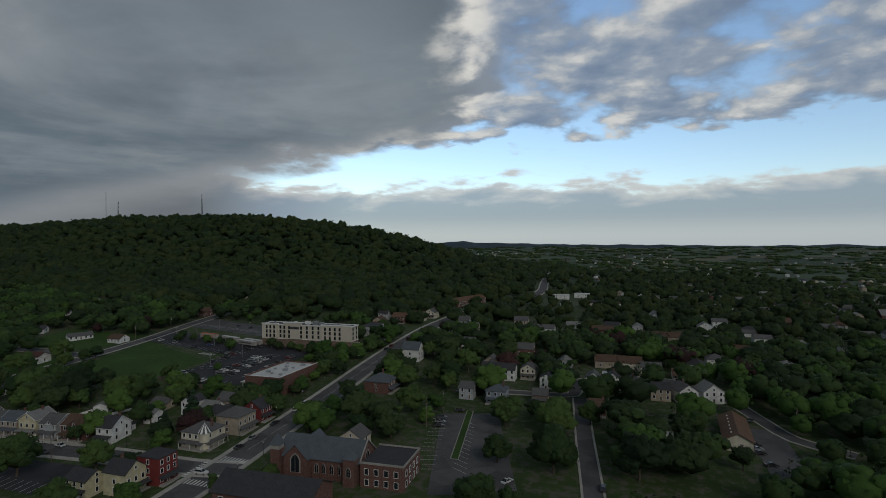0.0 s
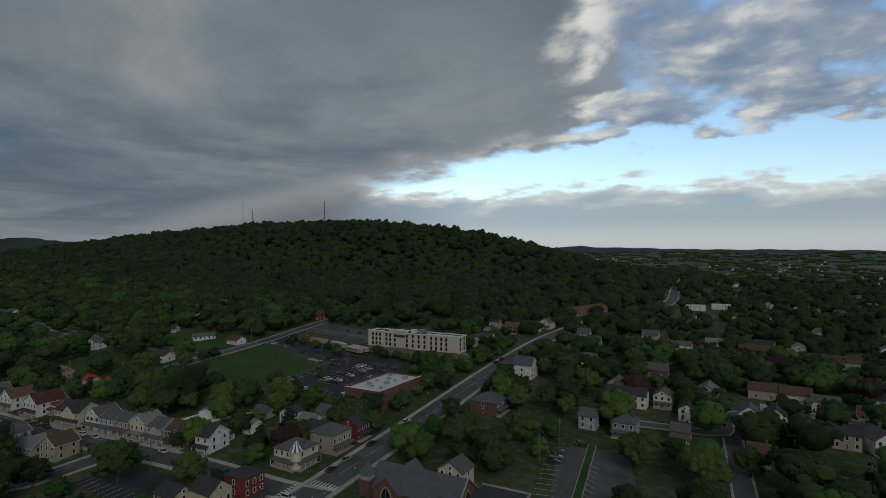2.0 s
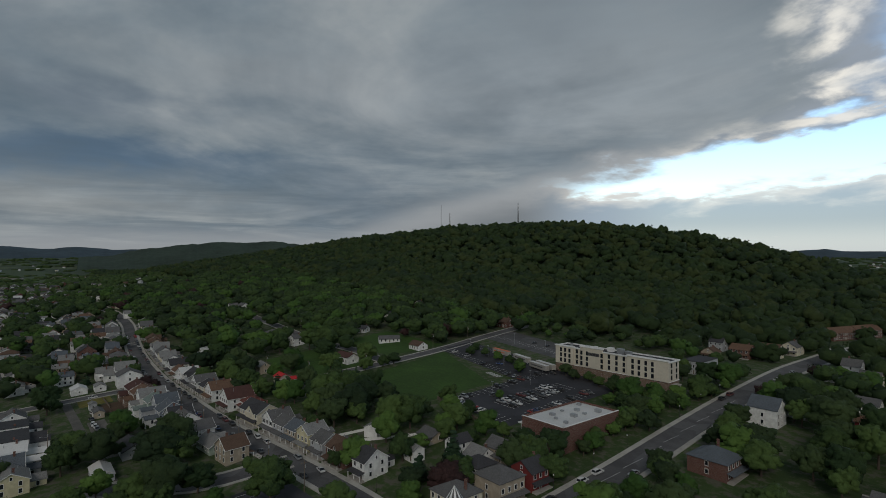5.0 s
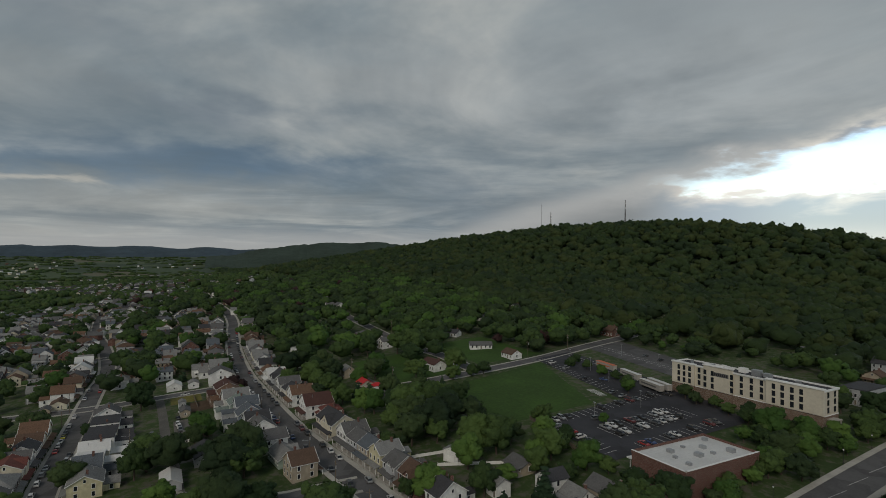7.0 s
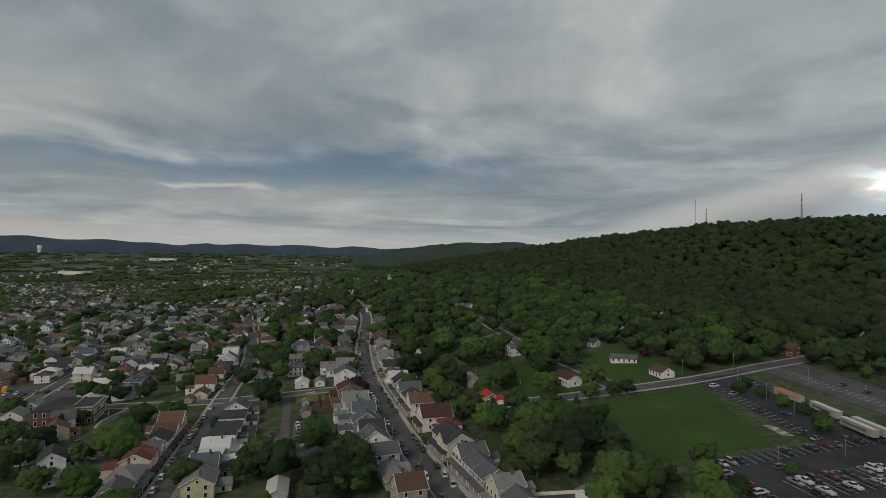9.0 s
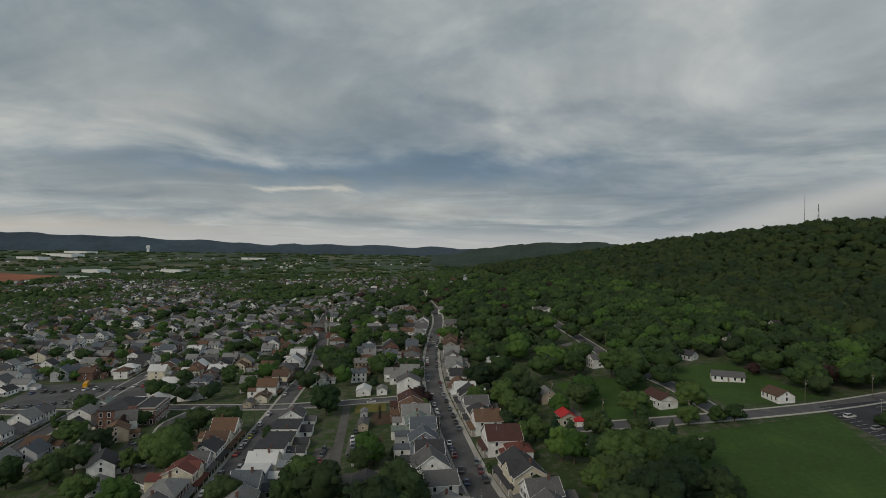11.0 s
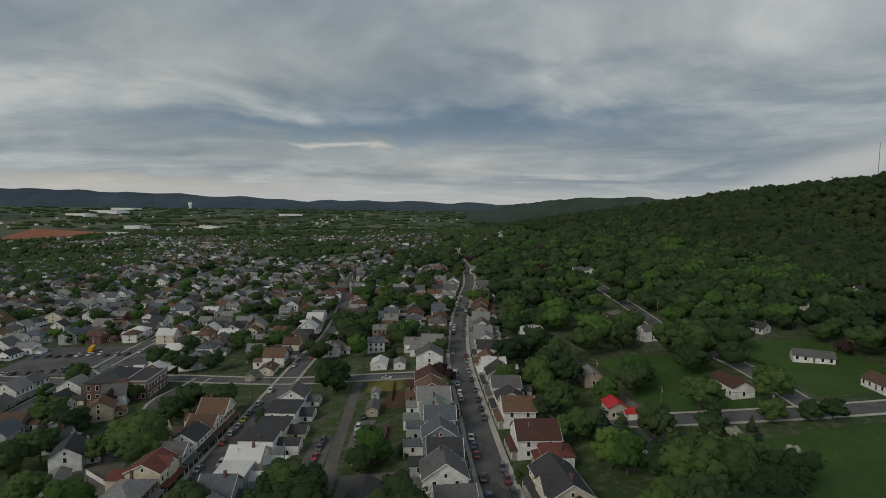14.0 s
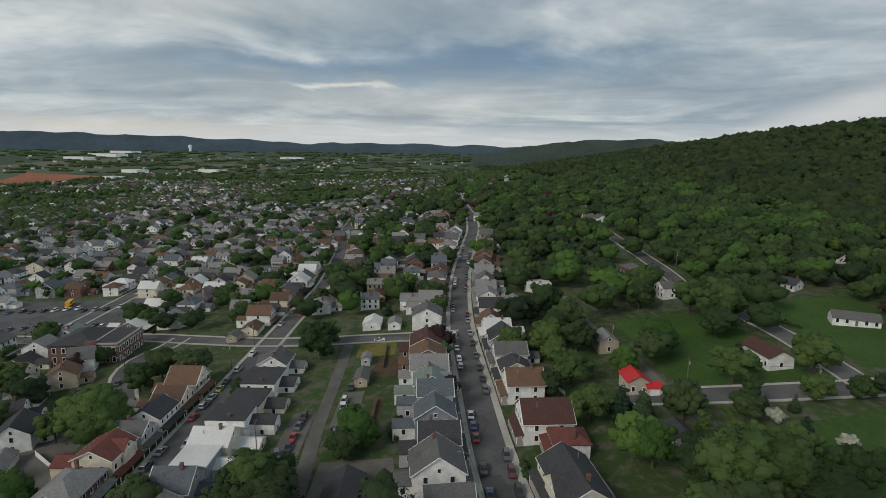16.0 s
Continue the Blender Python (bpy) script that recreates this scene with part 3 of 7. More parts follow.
def roofing(w, d, eave, rise, ridge, over=0.4, x0=0.0, y0=0.0, thick=0.2):
    s = Shape()
    a, b = w / 2 + over, d / 2 + over
    if ridge in "xy":
        half, run = (d / 2, b) if ridge == "x" else (w / 2, a)
        drop = rise * over / half
        for sg in (-1, 1):
            if ridge == "x":
                q = [(-a, sg * b, eave - drop), (a, sg * b, eave - drop), (a, 0, eave + rise), (-a, 0, eave + rise)]
            else:
                q = [(sg * a, -b, eave - drop), (sg * a, b, eave - drop), (0, b, eave + rise), (0, -b, eave + rise)]
            s.slab([(x + x0, y + y0, z + thick) for x, y, z in q], thick)
    elif ridge == "h":
        k = max(0.0, a - b)
        m = max(0.0, b - a)
        e = eave + 0.15
        v = [(-a, -b, e), (a, -b, e), (a, b, e), (-a, b, e), (-k, -m, e + rise), (k, m, e + rise)]
        if m > 0:
            v[4], v[5] = (0, -m, e + rise), (0, m, e + rise)
            f = [(0, 1, 4), (1, 2, 5, 4), (2, 3, 5), (3, 0, 4, 5)]
        else:
            f = [(0, 1, 5, 4), (1, 2, 5), (2, 3, 4, 5), (3, 0, 4)]
        s.add([(x + x0, y + y0, z) for x, y, z in v], f)
        s.box(-a + x0, -b + y0, e - 0.2, a + x0, b + y0, e)
    else:
        s.box(-a + over - 0.15 + x0, -b + over - 0.15 + y0, eave, a - over + 0.15 + x0, b - over + 0.15 + y0, eave + 0.35)
    return s


LOOKS = {"white": "white-sided", "cream": "cream-sided", "grey": "grey-sided", "blue": "blue-grey sided", "yellow": "pale yellow", "tan": "tan-sided",
         "green": "pale green", "brick": "red brick", "brown": "brown brick", "red": "dark red", "stone": "stuccoed"}
TOPS = {"dark": "charcoal shingle", "umber": "dark umber", "grey": "grey shingle", "pale": "pale grey", "brown": "brown shingle", "rust": "rust-brown", "wine": "dark red",
        "white": "white coated", "slate": "blue-grey slate", "red": "bright red metal", "green": "green-grey"}


def house(x, y, rot, w, d, floors, ridge, wall, roof, porch=1, wing=0.0, chimney=1, detail=2, shutters=False, group="houses of the town", label="", cross=0):
    """A dwelling whose front looks along its own -y; rot turns it."""
    x, y = x * U, y * U
    c, s_ = math.cos(radians(rot)), math.sin(radians(rot))
    z = min(gz(x + c * i * w / 2 - s_ * j * d / 2, y + s_ * i * w / 2 + c * j * d / 2) for i in (-1, 1) for j in (-1, 1)) * 0.5 + gz(x, y) * 0.5
    vary = math.sin(x * 12.9 + y * 7.3)
    storey = 2.65 + 0.16 * vary
    eave = 0.4 + storey * floors
    rise = {"x": d / 2 * (0.6 + 0.1 * vary), "y": w / 2 * (0.68 + 0.1 * vary), "h": min(w, d) / 2 * 0.55, "f": 0.0}[ridge]
    if not label:
        label = "%s %s house with %s %s roof" % ({1: "single-storey", 1.5: "small", 2: "two-storey", 2.5: "tall", 3: "three-storey"}[floors], LOOKS[wall], TOPS[roof], {"x": "gable", "y": "front-gable", "h": "hipped", "f": "flat"}[ridge])
    e = thing("house", label, "house", group, pose(x, y, z, 0, 0, rot))
    part("wall", gabled(w, d, eave, rise, ridge), WALLS[wall], e)
    top = part("roof", roofing(w, d, eave, rise, ridge), ROOFS[roof], e)
    win = window_mesh(0.95, 1.5)
    if cross and ridge == "x":
        cw, cy = w * 0.46, -cross * (d / 4 + 0.2)
        cr = min(rise * 0.9, cw / 2 * 0.85)
        g = part("cross_gable", gabled(cw, d / 2 + 0.4, eave, cr, "y", w * 0.12, cy, base=0.5), WALLS[wall], e)
        part("gable_roof", roofing(cw, d / 2 + 0.4, eave, cr, "y", 0.35, w * 0.12, cy), ROOFS[roof], g)
        part("window", window_mesh(0.7, 1.0), None, g, at=pose(w * 0.12, -cross * (d / 2 + 0.4), eave + 0.1, 0, 0, 0 if cross > 0 else 180))
    nf = max(2, int(w / 2.6)) if detail else 2
    for lev in range(int(floors)):
        zz = 1.15 + storey * lev
        for k in range(nf):
            px = (k + 0.5) / nf * w - w / 2
            if lev == 0 and k == nf // 2:
                part("door", door_mesh(), None, e, at=pose(px, -d / 2, 0.4))
            else:
                part("window", win, None, e, at=pose(px, -d / 2, zz))
                if shutters:
                    for sg in (-0.75, 0.75):
                        part("shutter", shutter_mesh(1.5), None, e, at=pose(px + sg, -d / 2, zz))
            if (detail > 1 and abs(rot) > 90) or (detail == 1 and lev and k == 0):
                part("window", win, None, e, at=pose(px, d / 2, zz, 0, 0, 180))
        ns = 2 if detail > 1 else 1
        sides = ((w / 2, 90) if abs(rot) < 90 else (-w / 2, -90),)
        for k in range(ns):
            py = (k + 0.5) / ns * d - d / 2
            for sx, turn in sides:
                part("window", win, None, e, at=pose(sx, py, zz, 0, 0, turn))
    if detail > 1 and ridge in "xy":
        trimming = Shape()
        run, half = (w / 2 + 0.42, d / 2 + 0.4) if ridge == "x" else (d / 2 + 0.42, w / 2 + 0.4)
        low = eave - rise * 0.4 / (half - 0.4) + 0.08
        for sg in (-1, 1):
            for sh in (-1, 1):
                p, q = (sg * run, sh * half, low), (sg * run, 0, eave + rise + 0.08)
                trimming.beam(p if ridge == "x" else (p[1], p[0], p[2]), q if ridge == "x" else (q[1], q[0], q[2]), 0.13, 4)
            p, q = (-run, sg * (half + 0.03), low), (run, sg * (half + 0.03), low)
            trimming.beam(p if ridge == "x" else (p[1], p[0], p[2]), q if ridge == "x" else (q[1], q[0], q[2]), 0.1, 4)
        part("eaves_trim", trimming, TRIM, top)
        part("vent_pipe", Shape().tube(-w * 0.25 if ridge == "x" else w * 0.2, d * 0.2 if ridge == "x" else -d * 0.2, eave + rise * 0.4, eave + rise + 0.1, 0.09, 0.09, 6), STEEL, top)
    small = window_mesh(0.7, 1.0)
    if ridge == "x" and rise > 2.2:
        part("window", small, None, e, at=pose(w / 2, 0, eave + 0.4, 0, 0, 90))
        part("window", small, None, e, at=pose(-w / 2, 0, eave + 0.4, 0, 0, -90))
    if ridge == "y" and rise > 2.2:
        part("window", small, None, e, at=pose(0, -d / 2, eave + 0.4))
        part("window", small, None, e, at=pose(0, d / 2, eave + 0.4, 0, 0, 180))
    if porch:
        pd = 1.9
        deck = part("porch", Shape().box(-w / 2, -d / 2 - pd, -1.5, w / 2, -d / 2, 0.4), CONCRETE, e)
        part("porch_roof", Shape().slab([(-w / 2 - 0.2, -d / 2 - pd - 0.3, 2.6), (w / 2 + 0.2, -d / 2 - pd - 0.3, 2.6), (w / 2 + 0.2, -d / 2, 3.1), (-w / 2 - 0.2, -d / 2, 3.1)], 0.18), ROOFS[roof], deck)
        if detail > 1:
            for k in range(3):
                px = (k / 2 - 0.5) * (w - 0.4)
                part("porch_post", Shape().box(px - 0.09, -d / 2 - pd + 0.05, 0.4, px + 0.09, -d / 2 - pd + 0.23, 2.5), TRIM, deck)
    if wing:
        wd, ww, we = wing, w * 0.6, 0.4 + storey * max(1, floors - 1)
        yo = d / 2 + wd / 2
        rear = part("rear_wing", gabled(ww, wd, we, ww / 2 * 0.45, "y", -w * 0.15, yo), WALLS["white" if wall in ("blue", "green") else wall], e)
        part("wing_roof", roofing(ww, wd, we, ww / 2 * 0.45, "y", 0.25, -w * 0.15, yo), ROOFS[roof], rear)
        part("window", win, None, rear, at=pose(-w * 0.15, yo + wd / 2, 1.2, 0, 0, 180))
        part("window", win, None, rear, at=pose(-w * 0.15 + ww / 2, yo, 1.2, 0, 0, 90))
        part("window", win, None, rear, at=pose(-w * 0.15 - ww / 2, yo, 1.2, 0, 0, -90))
    if chimney:
        cx, cy = (w * 0.32, 0.6) if ridge != "y" else (0.6, d * 0.2)
        part("chimney", Shape().box(cx - 0.35, cy - 0.35, eave, cx + 0.35, cy + 0.35, eave + rise + 1.0).box(cx - 0.42, cy - 0.42, eave + rise + 1.0, cx + 0.42, cy + 0.42, eave + rise + 1.2), WALLS["brick"], top)
    claimed(x, y, max(w, d) * 0.45)
    if wing:
        claimed(x - s_ * (d / 2 + wing / 2), y + c * (d / 2 + wing / 2), wing * 0.5)
    return e


def shed(x, y, rot, w, d, h, wall, roof, label, name="shed", ridge="x", rise=0.0):
    x, y = x * U, y * U
    rise = rise or d / 2 * 0.5
    e = thing(name, label, name.replace("_", " "), at=pose(x, y, gz(x, y), 0, 0, rot))
    part("wall", gabled(w, d, h, rise, ridge, base=-1.0), WALLS[wall], e)
    part("roof", roofing(w, d, h, rise, ridge, 0.3), ROOFS[roof], e)
    part("door", Shape().box(-min(1.4, w * 0.35), -d / 2 - 0.06, 0, min(1.4, w * 0.35), -d / 2 + 0.02, min(2.2, h - 0.2)), TRIM, e)
    part("window", window_mesh(0.8, 0.8), None, e, at=pose(w / 2, 0, h * 0.45, 0, 0, 90))
    claimed(x, y, max(w, d) * 0.6)
    return e


# ---- trees ----
def lumps(rng, kind):
    """Centres and radii of a crown's lobes, for a tree about 10 m high."""
    if kind == "round":
        out = [(0, 0, 5.4, 3.5), (0.3, -0.2, 6.9, 2.6)]
        for k in range(10):
            a, z = k * 2.4 + rng.uniform(-0.3, 0.3), rng.uniform(2.9, 8.0)
            r = 3.1 * math.sqrt(max(0.05, 1 - ((z - 5.2) / 4.4) ** 2))
            out.append((r * math.cos(a), r * math.sin(a), z, rng.uniform(1.2, 1.9)))
    elif kind == "far":
        out = [(0, 0, 5.2, 3.9)]
        for k in range(5):
            a = k * 1.26 + rng.uniform(-0.4, 0.4)
            out.append((2.4 * math.cos(a), 2.4 * math.sin(a), rng.uniform(4.4, 7.4), rng.uniform(1.5, 2.3)))
    elif kind == "tall":
        out = []
        for k in range(9):
            a, r = k * 2.4, rng.uniform(0.4, 1.5)
            out.append((r * math.cos(a), r * math.sin(a), 3.0 + k * 0.75, rng.uniform(1.2, 1.9)))
    elif kind == "spread":
        out = [(0, 0, 6.2, 2.8)]
        for k in range(11):
            a, r = k * 2.4 + rng.uniform(-0.3, 0.3), rng.uniform(1.6, 3.4)
            out.append((r * math.cos(a), r * math.sin(a), rng.uniform(3.6, 8.2), rng.uniform(1.2, 2.0)))
    elif kind == "conifer":
        out = [(0, 0, 1.6 + k * 1.0, 2.7 * (1 - k / 9.5)) for k in range(9)]
    else:
        out = [(rng.uniform(-0.5, 0.5), rng.uniform(-0.5, 0.5), rng.uniform(0.5, 1.0), rng.uniform(0.6, 0.9)) for k in range(5)]
    return out


def ico(level):
    bm = bmesh.new()
    bmesh.ops.create_icosphere(bm, subdivisions=level, radius=1.0)
    bm.verts.ensure_lookup_table()
    v, f = np.array([p.co[:] for p in bm.verts]), np.array([[q.index for q in p.verts] for p in bm.faces])
    bm.free()
    return v, f


ICO1 = ico(1)


def crown_arrays(seed, kind, sprays, size, clumps=40, cores=99, clump=(0.55, 1.05)):
    """Points, triangles and normals of a crown: inner lobes, leaf clumps bulging from them and loose leaf sprays."""
    rng = np.random.default_rng(seed)
    L = np.array(lumps(rng, kind))
    flat = np.array([1, 1, 0.55]) if kind == "conifer" else np.ones(3)
    mid = np.array([0, 0, np.average(L[:, 2], weights=L[:, 3]) - 0.8])
    V, T, D, n = [], [], [], 0

    def ways(count):
        d = rng.normal(size=(count, 3))
        d[:, 2] = d[:, 2] * 0.3 if kind == "conifer" else np.where(rng.random(count) < 0.75, np.abs(d[:, 2]), d[:, 2] * 0.6)
        return d / np.linalg.norm(d, axis=1, keepdims=True)

    def unit(v):
        return v / np.linalg.norm(v, axis=1, keepdims=True)

    p = L[:, 3] ** 2 / (L[:, 3] ** 2).sum()
    balls = [(c[:3], c[3] * 0.9, 0.16) for c in L[:cores]]
    pick = rng.choice(len(L), clumps, p=p)
    for c, d, r in zip(L[pick], ways(clumps), rng.uniform(*clump, clumps)):
        balls.append((c[:3] + d * c[3] * 0.86 * flat, r, 0.3))
    for c, r, rough in balls:
        v, f = ICO1
        w = v * (1 + rng.uniform(-rough, rough, (len(v), 1))) * r * flat + c
        V.append(w)
        D.append(unit(v * 0.75 + unit(w - mid) * 0.6))
        T.append(f + n)
        n += len(v)
    pick = rng.choice(len(L), sprays, p=p)
    d = ways(sprays)
    c = L[pick, :3] + d * L[pick, 3:4] * rng.uniform(0.9, 1.2, (sprays, 1)) * flat
    face = unit(d * 0.75 + unit(c - mid) * 0.5 + rng.normal(size=(sprays, 3)) * 0.2)
    lie = unit(face + rng.normal(size=(sprays, 3)) * 0.35)
    a = unit(np.cross(lie, rng.normal(size=(sprays, 3))))
    b = np.cross(lie, a)
    sz = size * rng.uniform(0.6, 1.35, (sprays, 1))
    q = np.stack([c - a * sz - b * sz * 0.75, c + a * sz - b * sz * 0.6, c + a * sz * rng.uniform(-0.5, 0.5, (sprays, 1)) + b * sz * 1.1], 1)
    V.append(q.reshape(-1, 3))
    D.append(np.repeat(face, 3, 0))
    T.append(n + np.arange(sprays * 3).reshape(-1, 3))
    return np.concatenate(V), np.concatenate(T), np.concatenate(D)


def trunk_shape(kind, seed):
    rng = random.Random(seed)
    s = Shape()
    if kind == "conifer":
        return s.beam((0, 0, -1), (0, 0, 9.2), 0.22, 7, r1=0.04)
    top = (rng.uniform(-0.3, 0.3), rng.uniform(-0.3, 0.3), 5.0)
    s.beam((0, 0, -1), top, 0.3, 8, r1=0.17)
    for k in range(6):
        a = k * 2.4 + rng.uniform(-0.4, 0.4)
        r = rng.uniform(1.5, 2.6)
        z0 = rng.uniform(2.4, 4.6)
        s.beam((top[0] * z0 / 5, top[1] * z0 / 5, z0), (r * math.cos(a), r * math.sin(a), z0 + rng.uniform(1.4, 2.8)), 0.12, 5, r1=0.04)
    return s


SPECIES = {}


def crown_mesh(v, t, d, mat):
    return big_mesh("crown", v, t, [mat], normals=d)


def species(key, kind, mat, label, seeds, sprays=1000, size=0.17, clumps=60):
    SPECIES[key] = ([(crown_mesh(*crown_arrays(sd, kind, sprays, size, clumps), mat), trunk_shape(kind, sd).mesh("trunk", BARK)) for sd in seeds], label)


species("green", "round", LEAF, "broad leafy green deciduous tree on grass", (1, 2, 3))
species("spread", "spread", LEAF, "wide-crowned green shade tree on grass", (4, 5))
species("spring", "round", LEAF_SPRING, "light green deciduous tree in fresh leaf", (6, 7, 8))
species("dark", "round", LEAF_DARK, "dark green deciduous tree in dense leaf", (9, 10, 11))
species("tall", "tall", LEAF, "tall narrow green deciduous tree", (12, 13), 700)
species("copper", "round", LEAF_RED, "small copper-leaved ornamental garden tree", (14,))
species("blossom", "round", LEAF_WHITE, "small white-blossomed ornamental tree", (15,))
species("fir", "conifer", NEEDLES, "dark conical evergreen garden tree", (16, 17), 1200, 0.2, 50)
species("great", "round", LEAF, "large full-crowned green deciduous tree", (21, 22), 3200, 0.14, 130)
_tree_count = [0]


def tree(x, y, size, key="green", rng=random):
    """size: height in metres."""
    x, y = x * U, y * U
    protos, label = SPECIES[key]
    crown, trunk = protos[_tree_count[0] % len(protos)]
    _tree_count[0] += 1
    k = size / 9.5
    wide = rng.uniform(1.0, 1.25) * (0.85 if key == "tall" else 1)
    e = thing("tree", label, "tree", "trees of the town", pose(x, y, gz(x, y) - 0.1, 0, 0, rng.uniform(0, 360)) @ Matrix.Diagonal((k * wide, k * wide, k, 1)))
    part("trunk", trunk, None, e)
    part("crown", crown, None, e)
    claimed(x, y, size * 0.25)
    return e


def scatter_mesh(name, protos, spots, mats, label, category):
    """Many crowns in one mesh. spots: x, y, z, width, height, turn, proto, material."""
    V, T, M, D, n = [], [], [], [], 0
    spots = np.array(spots)
    for k, (pv, pt, pd) in enumerate(protos):
        s = spots[spots[:, 6] == k]
        if not len(s):
            continue
        c, sn = np.cos(s[:, 5])[:, None], np.sin(s[:, 5])[:, None]
        X = (pv[None, :, 0] * c - pv[None, :, 1] * sn) * s[:, 3:4] + s[:, 0:1]
        Y = (pv[None, :, 0] * sn + pv[None, :, 1] * c) * s[:, 3:4] + s[:, 1:2]
        Z = pv[None, :, 2] * s[:, 4:5] + s[:, 2:3]
        V.append(np.stack([X, Y, Z], 2).reshape(-1, 3))
        T.append((pt[None] + (n + np.arange(len(s)) * len(pv))[:, None, None]).reshape(-1, 3))
        M.append(np.repeat(s[:, 7].astype(int), len(pt)))
        D.append(np.stack([pd[None, :, 0] * c - pd[None, :, 1] * sn, pd[None, :, 0] * sn + pd[None, :, 1] * c, np.repeat(pd[None, :, 2], len(s), 0)], 2).reshape(-1, 3))
        n += len(s) * len(pv)
    me = big_mesh(name, np.concatenate(V), np.concatenate(T), mats, np.concatenate(M), np.concatenate(D))
    return tagged(new(name, me), label, category, kind="stuff")


# ---- cars ----
CAR_COLOURS = {"white": car_paint("white_car_paint", (0.72, 0.72, 0.72)), "silver": car_paint("silver_car_paint", (0.42, 0.43, 0.45), 0.4),
               "black": car_paint("black_car_paint", (0.015, 0.015, 0.018)), "grey": car_paint("grey_car_paint", (0.13, 0.14, 0.15), 0.3),
               "red": car_paint("red_car_paint", (0.42, 0.02, 0.02)), "blue": car_paint("blue_car_paint", (0.03, 0.07, 0.22)),
               "yellow": car_paint("yellow_car_paint", (0.6, 0.55, 0.03)), "maroon": car_paint("maroon_car_paint", (0.13, 0.02, 0.025))}
_car_meshes = {}


def extruded(profile, y0, y1, y0t=None, zsplit=0.0):
    """A side profile (x, z) swept across the width; points above zsplit lean in."""
    s = Shape()
    n = len(profile)
    lean = lambda z: 0.17 if zsplit and z > zsplit else 0.0
    v = [(x, y0 + lean(z), z) for x, z in profile] + [(x, y1 - lean(z), z) for x, z in profile]
    return s.add(v, [tuple(range(n)), tuple(range(2 * n - 1, n - 1, -1))] + [(i, n + i, n + (i + 1) % n, (i + 1) % n) for i in range(n)])


def car_body(low, top):
    """Lower body and roof joined by four thin pillars."""
    s = extruded(low, -0.86, 0.86)
    t = extruded(top, -0.62, 0.62)
    s.add(t.v, t.f)
    (fx, fz), (rx, rz) = low[-4], low[-2]
    for sg in (-1, 1):
        s.beam((top[0][0] + 0.75, sg * 0.8, top[0][1] - 0.44), (top[0][0], sg * 0.68, top[0][1]), 0.04, 4)
        s.beam((top[3][0] - 0.7, sg * 0.8, top[3][1] - 0.42), (top[3][0], sg * 0.68, top[3][1]), 0.05, 4)
    return s


CAR_KINDS = {
    "saloon": ([(-2.25, 0.3), (2.25, 0.3), (2.28, 0.6), (1.95, 0.74), (1.15, 0.86), (-1.65, 0.9), (-2.2, 0.86), (-2.3, 0.6)],
               [(1.2, 0.84), (0.3, 1.36), (-0.8, 1.36), (-1.8, 0.88)], [(0.15, 1.34), (0.05, 1.43), (-0.6, 1.43), (-0.7, 1.34)]),
    "suv": ([(-2.3, 0.36), (2.3, 0.36), (2.33, 0.8), (2.0, 0.98), (1.05, 1.08), (-2.2, 1.08), (-2.34, 0.75)],
            [(1.1, 1.06), (0.45, 1.66), (-1.95, 1.66), (-2.22, 1.07)], [(0.3, 1.63), (0.2, 1.76), (-1.75, 1.76), (-1.85, 1.63)]),
    "pickup": ([(-2.7, 0.42), (2.6, 0.42), (2.63, 0.9), (2.3, 1.05), (1.2, 1.12), (-0.6, 1.12), (-0.65, 1.1), (-2.68, 1.1), (-2.72, 0.8)],
               [(1.25, 1.1), (0.65, 1.66), (-0.45, 1.68), (-0.65, 1.11)], [(0.7, 1.64), (0.6, 1.78), (-0.4, 1.78), (-0.5, 1.64)]),
}


def car(x, y, rot, kind="saloon", colour="silver", lift=0.12, z=None):
    x, y = x * U, y * U
    low, cab, top = CAR_KINDS[kind]
    if (kind, colour) not in _car_meshes:
        _car_meshes[kind, colour] = car_body(low, top).mesh("body", CAR_COLOURS[colour])
    if kind not in _car_meshes:
        _car_meshes[kind] = extruded(cab, -0.82, 0.82, zsplit=1.2).mesh("cabin_glass", GLASS)
    if "wheel" not in _car_meshes:
        s = Shape().beam((0, -0.11, 0), (0, 0.11, 0), 0.33, 12).beam((0, -0.13, 0), (0, 0.13, 0), 0.19, 8, 1)
        _car_meshes["wheel"] = s.mesh("wheel", [RUBBER, STEEL])
    zz = (gz(x, y) if z is None else z) + lift
    c, s_ = math.cos(radians(rot)), math.sin(radians(rot))
    tip = math.degrees(math.atan2(gz(x + c * 2, y + s_ * 2) - gz(x - c * 2, y - s_ * 2), 4)) if z is None else 0
    e = thing("car", "%s %s parked on the asphalt" % (colour, {"saloon": "saloon car", "suv": "sport utility car", "pickup": "pickup truck"}[kind]), "car", "parked cars", pose(x, y, zz, 0, -tip, rot))
    body = _car_meshes[kind, colour]
    shell = part("body", body, None, e)
    part("cabin_glass", _car_meshes[kind], None, shell)
    f, r = low[2][0], low[-1][0]
    for wx in (f * 0.62, r * 0.6):
        for wy in (-0.8, 0.8):
            part("wheel", _car_meshes["wheel"], None, e, at=pose(wx, wy, 0.33))
    return e


